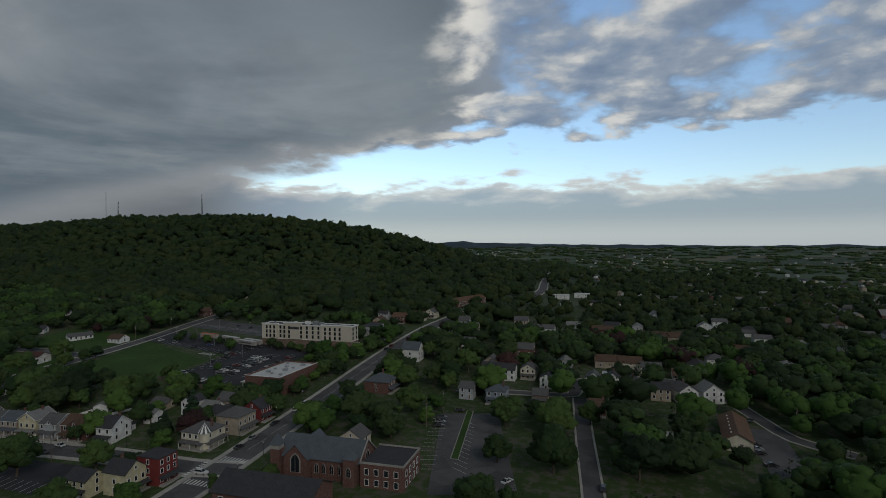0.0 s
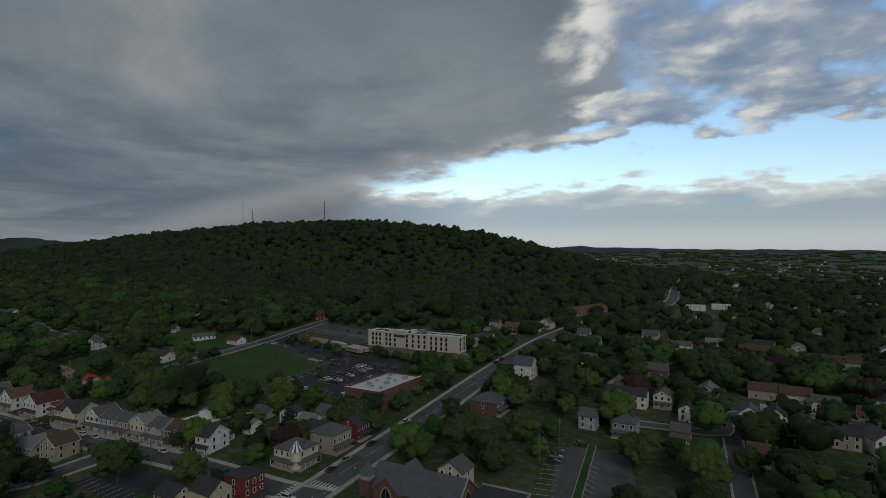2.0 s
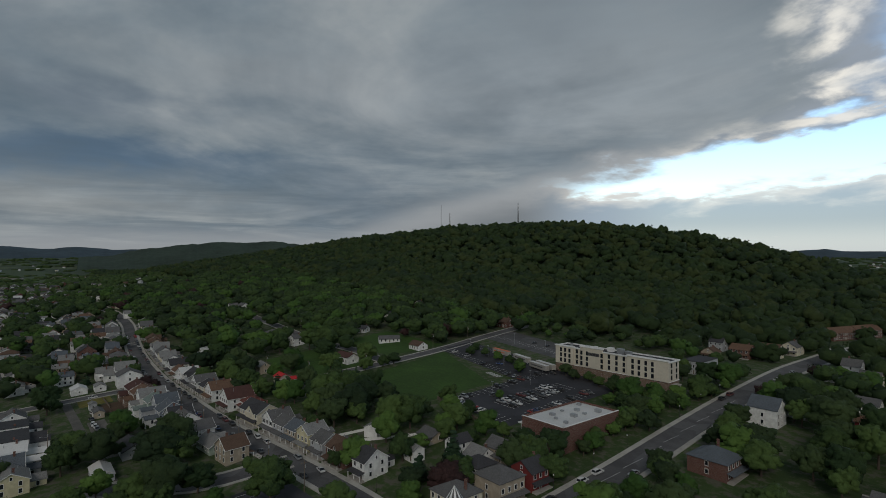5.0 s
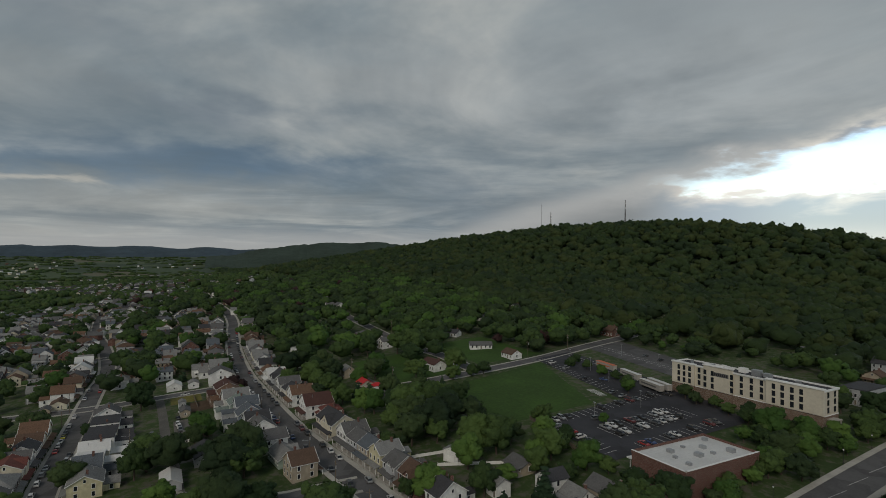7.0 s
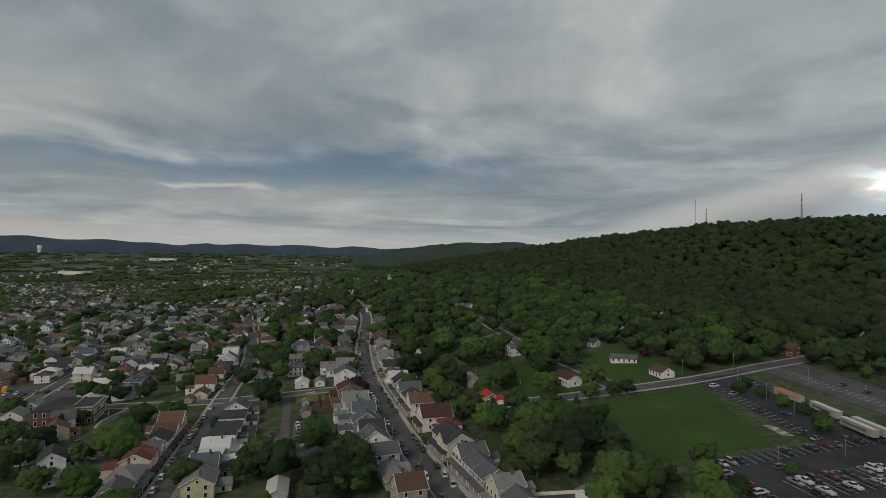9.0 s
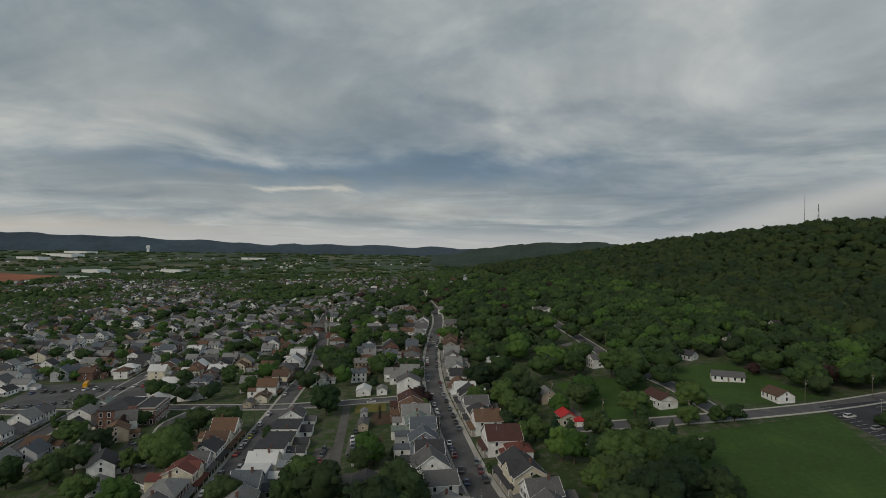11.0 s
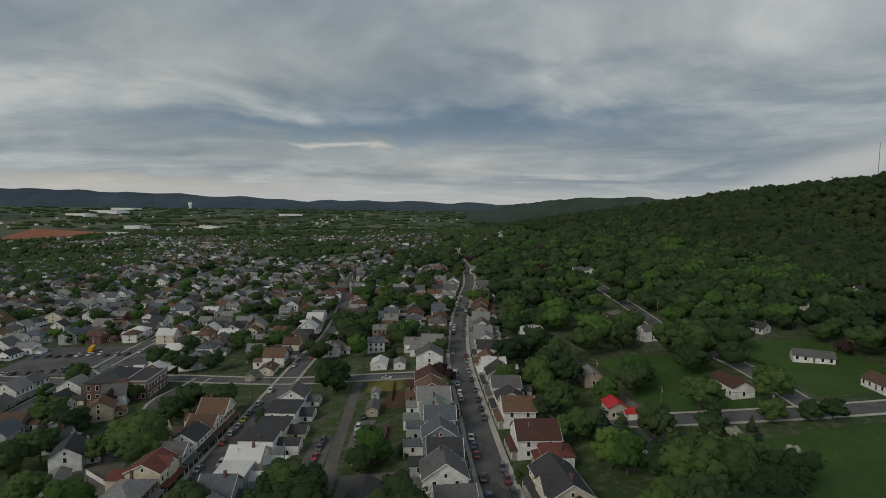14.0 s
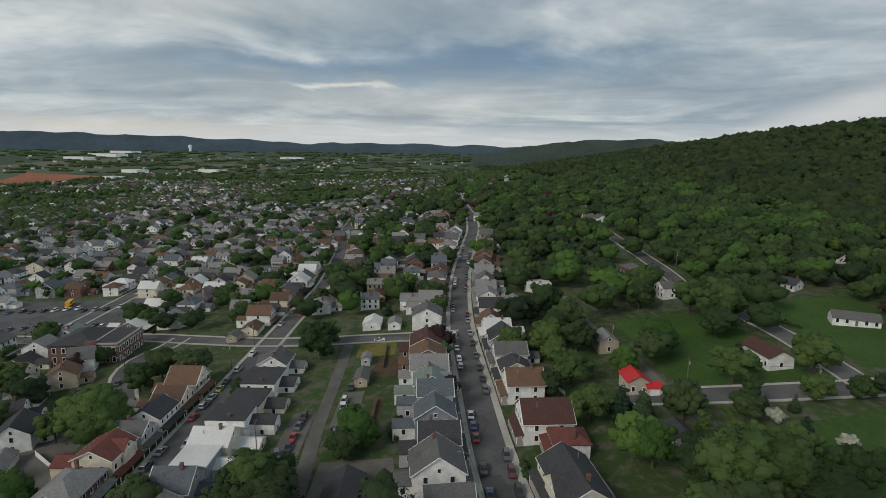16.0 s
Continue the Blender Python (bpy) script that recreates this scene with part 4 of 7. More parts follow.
# ---- poles ----
def utility_pole(x, y, tall=10.0, arm=0.0, lamp=True):
    x, y = x * U, y * U
    e = thing("utility_pole", "weathered wooden utility pole with crossarm", "utility pole", "utility poles", pose(x, y, gz(x, y), 0, 0, arm))
    part("pole", Shape().tube(0, 0, -0.5, tall, 0.16, 0.11, 8), WOOD, e)
    part("crossarm", Shape().box(-1.2, -0.06, tall - 0.9, 1.2, 0.06, tall - 0.76), WOOD, e)
    for k in (-1.05, 1.05):
        part("insulator", Shape().tube(k, 0, tall - 0.76, tall - 0.55, 0.05, 0.04, 6), CONCRETE, e)
    part("transformer", Shape().tube(0.32, 0, tall - 2.6, tall - 1.6, 0.22, 0.22, 10), STEEL, e)
    if lamp:
        part("lamp_arm", Shape().beam((0, 0, tall - 3.0), (0, -2.2, tall - 2.4), 0.04, 6), STEEL, e)
        part("lamp_head", Shape().box(-0.12, -2.8, tall - 2.5, 0.12, -2.1, tall - 2.3), STEEL, e)
    return e


def street_lamp(x, y, tall=4.4):
    x, y = x * U, y * U
    e = thing("street_lamp", "black post-top street lamp on the pavement", "street lamp", "street lamps", pose(x, y, gz(x, y) + 0.2))
    part("base", Shape().tube(0, 0, 0, 0.5, 0.18, 0.12, 8), BLACKPAINT, e)
    part("post", Shape().tube(0, 0, 0.5, tall, 0.07, 0.05, 8), BLACKPAINT, e)
    part("globe", Shape().tube(0, 0, tall, tall + 0.5, 0.14, 0.22, 8), TRIM, e)
    part("cap", Shape().tube(0, 0, tall + 0.5, tall + 0.75, 0.24, 0.05, 8), BLACKPAINT, e)
    return e


# ---- roads, lots and lawns ----
A_LINE = [(-100, 124), (-115, 121.5), (-142, 121), (-176, 118), (-225, 112.5), (-265, 110.5), (-310, 109), (-350, 110), (-395, 113), (-450, 119), (-520, 127), (-597, 129), (-737, 125), (-900, 130)]
B_LINE = [(-104, 60), (-105, 100), (-105, 124), (-106, 150), (-107.6, 186), (-110.6, 230), (-113.8, 278), (-116.6, 330), (-116, 370), (-114, 410), (-106, 448), (-93, 486), (-85, 560), (-84.5, 657), (-95, 770), (-120, 1100)]
C_LINE = [(-180, 44), (-230, 43), (-290, 44), (-340, 45), (-390, 47), (-470, 40), (-560, 28), (-700, 20)]
road("road", A_LINE, 4.3, "grey asphalt residential street lined with parked cars", 1.9)
road("road", B_LINE, 5.6, "wide grey asphalt main road with pale pavements", 2.0, lift=0.13)
road("road", C_LINE, 4.3, "grey asphalt street between houses", 1.5)
road("alley", [(-190, 76), (-225, 75), (-250, 73.5), (-274, 73), (-305, 72)], 2.0, "narrow grey gravel alley behind gardens", mat=GRAVEL)
road("road", [(-345, -120), (-331, -60), (-326, -10), (-320, 12), (-312, 40), (-309, 60), (-308, 78), (-307, 90), (-306, 108)], 4.0, "grey asphalt cross street", 1.2, lift=0.12)
road("road", [(-268, 19), (-277, 13.5), (-290, 6), (-302, 4), (-314, 8), (-322, 9)], 3.4, "short grey street beside the brick school", 1.2, lift=0.15)
road("road", [(-255, 146), (-253, 170), (-252, 205), (-254, 240), (-262, 279), (-276, 339), (-293, 376), (-319, 418)], 4.4, "grey asphalt road with pale kerbs rising to the hill", 1.1, lift=0.12)
road("road", [(-253, 201), (-283, 203), (-302, 202), (-335, 198), (-366, 201), (-407, 203), (-470, 206), (-560, 215)], 3.8, "grey asphalt lane climbing past lawns", 0.7, lift=0.15)
road("alley", [(-225, 160), (-242, 158), (-255, 156), (-273, 155), (-300, 151), (-340, 150)], 2.5, "narrow grey asphalt alley", mat=GRAVEL, lift=0.1)
road("path", [(-268, 350), (-276, 368), (-285, 386), (-292, 402)], 1.1, "pale concrete path climbing the slope", mat=CONCRETE, lift=0.2)
road("road", [(-200, 70), (-182, 92), (-179, 106), (-177, 118)], 4.6, "grey asphalt side street", 1.5, lift=0.12)
road("road", [(-3, 112), (-5.2, 137), (-9, 172), (-13, 214)], 3.0, "narrow asphalt lane with pale kerb", 0.8)
road("road", [(-62, 211), (-30, 215), (-16, 218), (-16, 236), (-4, 247), (14, 252), (29, 247), (40, 231), (47, 208), (53, 191), (66, 182)], 3.0, "grey asphalt back street past white houses", 0.8, lift=0.12)
for k, (yy, x1) in enumerate(((-45, -720), (-118, -720), (-192, -760))):
    road("road", [(-250, yy + 6), (-330, yy), (-450, yy - 6), (-580, yy - 14), (x1, yy - 20)], 4.2, "grey asphalt street in the lower town", 1.2)
for xx in (-440, -560):
    road("road", [(xx, -220), (xx + 4, -100), (xx + 8, 20), (xx + 14, 118)], 4.0, "grey asphalt cross street in the lower town", 1.0, lift=0.14)

sheet("parking_lot", [(-186, 259), (-185.5, 183), (-150, 183), (-148, 240)], LOT, "dark asphalt parking lot with white bay lines", "parking lot", 0.16)
sheet("parking_lot", [(-256, 260), (-254, 236), (-187, 223.5), (-183, 252)], LOT, "dark asphalt strip of parking bays", "parking lot", 0.13)
sheet("parking_lot", [(-262, 302), (-258, 274), (-192, 264), (-190, 288)], ASPHALT, "grey asphalt upper parking lot", "parking lot", 0.13)
sheet("parking_lot", [(-45, 126), (-59, 182), (-40, 188), (-23, 132)], ASPHALT, "grey asphalt church parking lot", "parking lot", 0.1)
sheet("parking_lot", [(-385, -95), (-385, -28), (-334, -22), (-340, -90)], ASPHALT, "dark asphalt school parking lot", "parking lot", 0.1)
sheet("parking_lot", [(39.5, 160), (39.5, 198), (51, 198), (49, 160)], ASPHALT, "grey asphalt yard beside a brown-roofed hall", "parking lot", 0.1)
sheet("parking_lot", [(-168, 98), (-168, 112), (-142, 114), (-142, 98)], LOT, "small dark asphalt lot with white bay lines", "parking lot", 0.1)
sheet("lawn", [(-247, 234), (-238, 170), (-190, 172), (-189, 212)], LAWN, "mown green field beside the lot", "lawn", 0.06)
sheet("lawn", [(-310, 194), (-308, 160), (-258, 160), (-258, 194)], LAWN, "mown green lawn beside the road", "lawn", 0.06)
sheet("lawn", [(-318, 245), (-316, 209), (-262, 209), (-262, 245)], LAWN, "mown green lawn of a hillside house", "lawn", 0.06)
CLEAR += [(-250, 170, -186, 240), (-262, 184, -146, 300), (-60, 126, -22, 187), (-385, -95, -334, -22), (28, 158, 52, 200), (-308, 162, -260, 194), (-316, 210, -262, 243), (-168, 98, -142, 114)]


# ---- landmark buildings ----
def block(e, name, x0, y0, x1, y1, z0, z1, mat, label=""):
    return part(name, Shape().box(x0, y0, z0, x1, y1, z1), mat, e, label)


def sited(x, y, z, turn):
    """A place on the plan for a building drawn in plan units."""
    return pose(x * U, y * U, z, 0, 0, turn) @ Matrix.Scale(U, 4)


def hotel():
    """Three pale storeys over a tall brick base, with shallow bays, long side to the south."""
    L, D = 53.0, 8.4
    x, y = -157.0, 253.2
    z = gz(-155 * U, 249 * U) - 1.6
    e = thing("hotel", "long cream hotel of three storeys over a brown brick base", "building", at=sited(x, y, z, 1.5))
    pale = worn("cream_render", (0.6, 0.55, 0.45), 0.85, 0.1, 1.0, 0.1)
    f = -D / 2
    block(e, "base_wall", -L / 2, f, L / 2, D / 2, -3, 5.9, WALLS["brown"])
    block(e, "upper_wall", -L / 2 + 0.05, f + 0.05, L / 2 - 0.05, D / 2 - 0.05, 5.9, 13.3, pale)
    block(e, "band", -L / 2 - 0.1, f - 0.1, L / 2 + 0.1, D / 2 + 0.1, 5.75, 6.0, TRIM)
    bays = ((-26.5, -17.0, 13.7), (-13.2, -2.4, 14.6), (9.3, 26.5, 13.9))
    for x0, x1, top_z in bays:
        bay = block(e, "bay", x0, f - 0.75, x1, f + 0.3, 6.0, top_z, pale)
        block(bay, "bay_cornice", x0 - 0.25, f - 1.05, x1 + 0.25, f + 0.5, top_z, top_z + 0.4, TRIM)
        block(e, "bay_base", x0, f - 0.7, x1, f + 0.1, -3, 5.75, WALLS["brown"])
    s = Shape()
    for a in ((-L / 2 - 0.3, f - 0.3, L / 2 + 0.3, f + 0.3), (-L / 2 - 0.3, D / 2 - 0.3, L / 2 + 0.3, D / 2 + 0.3), (-L / 2 - 0.3, f + 0.3, -L / 2 + 0.3, D / 2 - 0.3), (L / 2 - 0.3, f + 0.3, L / 2 + 0.3, D / 2 - 0.3)):
        s.box(a[0], a[1], 13.3, a[2], a[3], 13.8)
    part("parapet", s, TRIM, e)
    top = block(e, "roof", -L / 2 + 0.3, f + 0.3, L / 2 - 0.3, D / 2 - 0.3, 13.0, 13.35, ROOFS["dark"])
    win = window_mesh(0.85, 1.5, BLACKPAINT)
    for lev in range(3):
        zz = 6.75 + 2.3 * lev
        for u in (0.057, 0.1, 0.144, 0.208, 0.263, 0.317, 0.454, 0.511, 0.577, 0.641, 0.723, 0.775, 0.83, 0.882):
            px = (u - 0.5) * L
            proud = any(x0 < px < x1 for x0, x1, _ in bays)
            part("window", win, None, e, at=pose(px, f - (0.75 if proud else -0.05), zz))
        for k in (-1, 1):
            part("window", win, None, e, at=pose(L / 2 - 0.05, k * 2.0, zz, 0, 0, 90))
            if lev == 1:
                part("window", win, None, e, at=pose(-L / 2 + 0.05, k * 2.0, zz, 0, 0, -90))
    board = block(e, "sign_panel", -9.3, f - 0.85, -3.6, f - 0.7, 11.3, 12.7, ROOFS["grey"])
    for k in range(7):
        block(board, "sign_bar", -8.9 + k * 0.74, f - 0.92, -8.45 + k * 0.74, f - 0.84, 11.6, 12.4, BLACKPAINT)
    porch = block(e, "entrance_canopy", L / 2, -2.6, L / 2 + 2.4, 1.2, 4.6, 5.0, CONCRETE)
    for px, py in ((L / 2 + 2.1, -2.3), (L / 2 + 2.1, 0.9)):
        block(porch, "canopy_post", px - 0.15, py - 0.15, px + 0.15, py + 0.15, -2, 4.6, CONCRETE)
    for px, py, w, h, m in ((-3, 0, 2.6, 1.7, TRIM), (2.2, -1, 2.8, 2.0, STEEL), (5.6, 0, 2.4, 1.3, STEEL), (-14, 0, 1.6, 1.0, STEEL), (-22, 0, 1.0, 1.2, STEEL), (-9.6, 0, 1.5, 1.4, TRIM), (16, 0, 1.4, 0.9, STEEL)):
        block(top, "rooftop_unit", px, py, px + w, py + w * 0.7, 13.35, 13.35 + h, m)
    claimed(-170 * U, 257 * U, 13), claimed(-155 * U, 257 * U, 13), claimed(-138 * U, 257 * U, 13)


def store():
    """A low brick shop with a white roof behind parapets."""
    x0, x1, y0, y1 = -140.0, -124.0, 178.0, 206.0
    z = gz(-135 * U, 185 * U)
    e = thing("store", "low red-brick store with flat white roof", "building", at=sited(0, 0, z, 0))
    block(e, "wall", x0, y0, x1, y1, -3, 6.6, WALLS["brick"])
    top = block(e, "roof", x0 + 0.4, y0 + 0.4, x1 - 0.4, y1 - 0.4, 6.0, 6.75, ROOFS["white"])
    s = Shape()
    for a in ((x0 - 0.1, y0 - 0.1, x1 + 0.1, y0 + 0.35), (x0 - 0.1, y1 - 0.35, x1 + 0.1, y1 + 0.1), (x0 - 0.1, y0 + 0.35, x0 + 0.35, y1 - 0.35), (x1 - 0.35, y0 + 0.35, x1 + 0.1, y1 - 0.35)):
        s.box(a[0], a[1], 6.6, a[2], a[3], 7.25)
    part("parapet", s, WALLS["brick"], e)
    part("coping", Shape().box(x0 - 0.15, y0 - 0.15, 7.25, x1 + 0.15, y0 + 0.4, 7.35).box(x1 - 0.4, y0, 7.25, x1 + 0.15, y1, 7.35), TRIM, e)
    for px, py, w, h in ((-136, 186, 1.6, 0.8), (-131, 190, 1.9, 0.9), (-134, 196, 1.5, 0.8), (-129, 200, 1.8, 1.0), (-137.5, 202, 1.3, 0.8), (-128, 183, 1.2, 0.7), (-132.5, 184, 1.0, 0.6), (-130, 195, 1.1, 0.6), (-136.5, 192, 1.0, 0.5)):
        block(top, "rooftop_unit", px, py, px + w, py + w * 0.8, 6.75, 6.75 + h, STEEL)
    part("canopy", Shape().slab([(x0 - 4.5, y0 + 3, 3.6), (x0, y0 + 3, 3.9), (x0, y1 - 3, 3.9), (x0 - 4.5, y1 - 3, 3.6)], 0.35), TRIM, e)
    for k in range(4):
        block(e, "canopy_post", x0 - 4.3, y0 + 4 + k * 6.3, x0 - 4.05, y0 + 4.25 + k * 6.3, -0.5, 3.4, TRIM)
    for k in range(4):
        part("window", window_mesh(2.6, 2.2, BLACKPAINT), None, e, at=pose(x0, y0 + 5 + k * 6, 0.8, 0, 0, -90))
    claimed(-135 * U, 186 * U, 15), claimed(-135 * U, 198 * U, 15)


def arched(w, h):
    """A pointed church window with a pale stone surround."""
    ring = [(-w / 2, 0), (w / 2, 0), (w / 2, h * 0.68), (w * 0.28, h * 0.88), (0, h), (-w * 0.28, h * 0.88), (-w / 2, h * 0.68)]
    s = Shape()
    n = len(ring)
    out = [(x * 1.3, z * 1.08 - 0.12) for x, z in ring]
    s.add([(x, -0.1, z) for x, z in out] + [(x, 0.05, z) for x, z in out], [tuple(range(n))] + [(i, (i + 1) % n, n + (i + 1) % n, n + i) for i in range(n)], 0)
    s.add([(x, -0.13, z) for x, z in ring], [tuple(range(n))], 1)
    s.box(-0.05, -0.16, 0, 0.05, -0.12, h * 0.95, 0)
    return s.mesh("window", [CONCRETE, GLASS])


def church():
    x, y = -76.0, 131.0
    z = gz(x * U, (y - 7) * U)
    e = thing("church", "red-brick church with grey slate roofs and arched windows", "church", at=sited(x, y, z, 2) @ Matrix.Scale(0.8, 4))
    eave, rise = 7.0, 5.2
    part("nave_wall", gabled(30, 13, eave, rise, "x"), WALLS["brick"], e)
    part("nave_roof", roofing(30, 13, eave, rise, "x", 0.5), ROOFS["slate"], e)
    part("transept_wall", gabled(9, 16.5, eave, 4.4, "y", -7.5, 0), WALLS["brick"], e)
    part("transept_roof", roofing(9, 16.5, eave, 4.4, "y", 0.4, -7.5, 0), ROOFS["slate"], e)
    part("bell_turret", Shape().box(-17.2, -8.2, -3, -13.6, -4.6, 9.0), WALLS["brick"], e)
    part("turret_belfry", Shape().box(-16.9, -7.9, 9.0, -13.9, -4.9, 10.6), CONCRETE, e)
    part("turret_cap", Shape().prism([(-17.4, -8.4), (-13.4, -8.4), (-13.4, -4.4), (-17.4, -4.4)], 10.6, 14.0, 0, 0.03, -15.4, -6.4), ROOFS["slate"], e)
    part("south_tower", Shape().box(10.5, -9.4, -3, 14.5, -5.4, 8.8), WALLS["brick"], e)
    part("tower_roof", Shape().prism([(10.2, -9.7), (14.8, -9.7), (14.8, -5.1), (10.2, -5.1)], 8.8, 11.2, 0, 0.1, 12.5, -7.4), ROOFS["slate"], e)
    big, small = arched(3.0, 6.0), arched(1.3, 3.2)
    part("window", big, None, e, "large arched window with pale surround", pose(-7.5, -8.25, 2.4))
    for px in (-0.5, 2.0, 5.0, 7.5):
        part("window", small, None, e, at=pose(px, -6.5, 2.2))
    part("window", small, None, e, at=pose(12.5, -9.4, 3.2))
    part("window", big, None, e, at=pose(15.0, 0, 3.0, 0, 0, 90))
    part("gable_coping", Shape().beam((15.3, -6.9, 6.9), (15.3, 0, 12.6), 0.25, 4).beam((15.3, 6.9, 6.9), (15.3, 0, 12.6), 0.25, 4), CONCRETE, e)
    part("annex_wall", Shape().box(16, -8, -3, 31, 8.5, 7.6), WALLS["brick"], e)
    part("annex_roof", Shape().box(16.3, -7.7, 7.2, 30.7, 8.2, 7.75), ROOFS["dark"], e)
    part("annex_parapet", Shape().box(15.9, -8.1, 7.6, 31.1, -7.7, 8.2).box(15.9, 8.2, 7.6, 31.1, 8.6, 8.2).box(30.7, -7.7, 7.6, 31.1, 8.2, 8.2), CONCRETE, e)
    for k in range(4):
        for lev in range(2):
            part("window", window_mesh(1.3, 1.9), None, e, at=pose(18.2 + k * 3.4, -8, 0.8 + lev * 3.4))
    for k in range(4):
        for lev in range(2):
            part("window", window_mesh(1.3, 1.9), None, e, at=pose(31, -5.6 + k * 3.6, 0.8 + lev * 3.4, 0, 0, 90))
    for k in range(5):
        part("buttress", Shape().box(-1.9 + k * 2.9, -7.2, -2, -1.4 + k * 2.9, -6.4, 5.4), WALLS["brick"], e)
    claimed(-82 * U, 132 * U, 15), claimed(-66 * U, 132 * U, 15), claimed(-52 * U, 132 * U, 14)
    # dark-roofed hall in front
    z2 = gz(-84 * U, 110 * U)
    f = thing("hall", "low brick hall with broad dark roof", "building", at=sited(-80, 112, z2, 2))
    part("wall", gabled(26, 12, 4.2, 3.0, "x"), WALLS["brick"], f)
    part("roof", roofing(26, 12, 4.2, 3.0, "x", 0.6), ROOFS["dark"], f)
    for k in range(6):
        part("window", window_mesh(1.2, 1.6), None, f, at=pose(-10.5 + k * 4.2, -6, 1.4))
    claimed(-86 * U, 112 * U, 10), claimed(-74 * U, 112 * U, 10)


def brown_hall():
    """A long low hall, its white gable end to the south."""
    e = thing("hall", "long low white hall with rust-brown gable roof", "building", at=sited(35.8, 188, gz(35.8 * U, 188 * U), -6))
    part("wall", gabled(7.6, 23.5, 3.0, 2.0, "y"), WALLS["cream"], e)
    top = part("roof", roofing(7.6, 23.5, 3.0, 2.0, "y", 0.5), ROOFS["rust"], e)
    for k in range(6):
        part("roof_vent", Shape().box(-1.9, -9 + k * 3.4, 3.9, -1.5, -8.5 + k * 3.4, 4.5), TRIM, top)
        part("window", window_mesh(0.9, 1.0), None, e, at=pose(-3.8, -9.5 + k * 3.6, 1.2, 0, 0, -90))
        part("window", window_mesh(0.9, 1.0), None, e, at=pose(3.8, -9.5 + k * 3.6, 1.2, 0, 0, 90))
    part("door", door_mesh(), None, e, at=pose(0.8, -11.75, 0.0))
    for k in (177, 184, 192):
        claimed(34.8 * U, k * U, 7)


def school():
    """A hipped south part, a stair tower and a flat-roofed north part."""
    z = gz(-309 * U, -12 * U)
    e = thing("school", "two-storey red-brick school with dark hipped and flat roofs", "building", at=sited(-309.5, -12.5, z, 4))
    part("south_wall", gabled(17, 13, 6.6, 2.4, "f", 0, -4.5), WALLS["brick"], e)
    part("hip_roof", roofing(17, 13, 6.6, 2.6, "h", 0.5, 0, -4.5), ROOFS["dark"], e)
    part("north_wall", Shape().box(-8.5, 2.0, -3, 8.5, 10, 6.8), WALLS["brick"], e)
    part("flat_roof", Shape().box(-8.2, 2.3, 6.6, 8.2, 9.7, 6.95), ROOFS["dark"], e)
    part("parapet", Shape().box(-8.6, 1.9, 6.8, 8.6, 2.3, 7.3).box(-8.6, 9.7, 6.8, 8.6, 10.1, 7.3).box(8.2, 2.3, 6.8, 8.6, 9.7, 7.3), CONCRETE, e)
    part("stair_tower", Shape().box(7.5, 0.2, -3, 9.6, 3.4, 7.9), WALLS["brick"], e)
    part("cornice", Shape().box(8.5, 3.4, 6.0, 8.75, 10.1, 6.25).box(-8.6, 10.0, 6.0, 8.7, 10.25, 6.25), CONCRETE, e)
    win = window_mesh(1.0, 1.7)
    for lev in range(2):
        for k in range(4):
            part("window", win, None, e, at=pose(8.5, -9.6 + k * 2.9, 0.9 + lev * 3.1, 0, 0, 90))
        for k in range(3):
            part("window", win, None, e, at=pose(8.5, 4.6 + k * 2.0, 0.9 + lev * 3.1, 0, 0, 90))
        for k in range(7):
            part("window", win, None, e, at=pose(-7.2 + k * 2.4, 10.0, 0.9 + lev * 3.1, 0, 0, 180))
    part("entrance_steps", Shape().box(2, 10, -1.5, 5, 12, 0.3).box(2, 12, -1.5, 5, 13, -0.1), CONCRETE, e)
    for k in range(5):
        part("basement_window", window_mesh(0.9, 0.6), None, e, at=pose(8.5, -9.8 + k * 2.3, -0.4, 0, 0, 90))
    claimed(-310 * U, -17 * U, 14), claimed(-310 * U, -7 * U, 12)


brown_hall()
hotel()
store()
church()
school()

# ---- houses, street by street ----
# along the street: x, width, depth, storeys, ridge, wall, roof, rear wing
A_NORTH_NEAR = [
    (-153, 6, 10, 2, "x", "white", "dark", 5), (-165, 8.5, 9, 2, "x", "brick", "brown", 6), (-174.5, 7, 9.5, 2, "x", "grey", "grey", 5), (-182.5, 7, 9, 2.5, "y", "yellow", "pale", 5),
    (-190, 7, 9, 2, "x", "tan", "slate", 6), (-197.5, 7, 9, 2, "x", "grey", "grey", 6), (-205, 7.5, 10, 2, "y", "white", "grey", 6), (-219, 15, 11, 2, "x", "cream", "dark", 0),
    (-242, 9.5, 13, 2, "y", "white", "umber", 0), (-259.5, 8.5, 11, 2, "y", "white", "rust", 0), (-268.5, 7, 10, 2, "x", "cream", "dark", 5), (-279, 8, 11, 2, "y", "white", "grey", 5),
    (-290, 9, 11, 2, "x", "grey", "dark", 6), (-301, 8, 10, 2, "y", "white", "white", 6)]
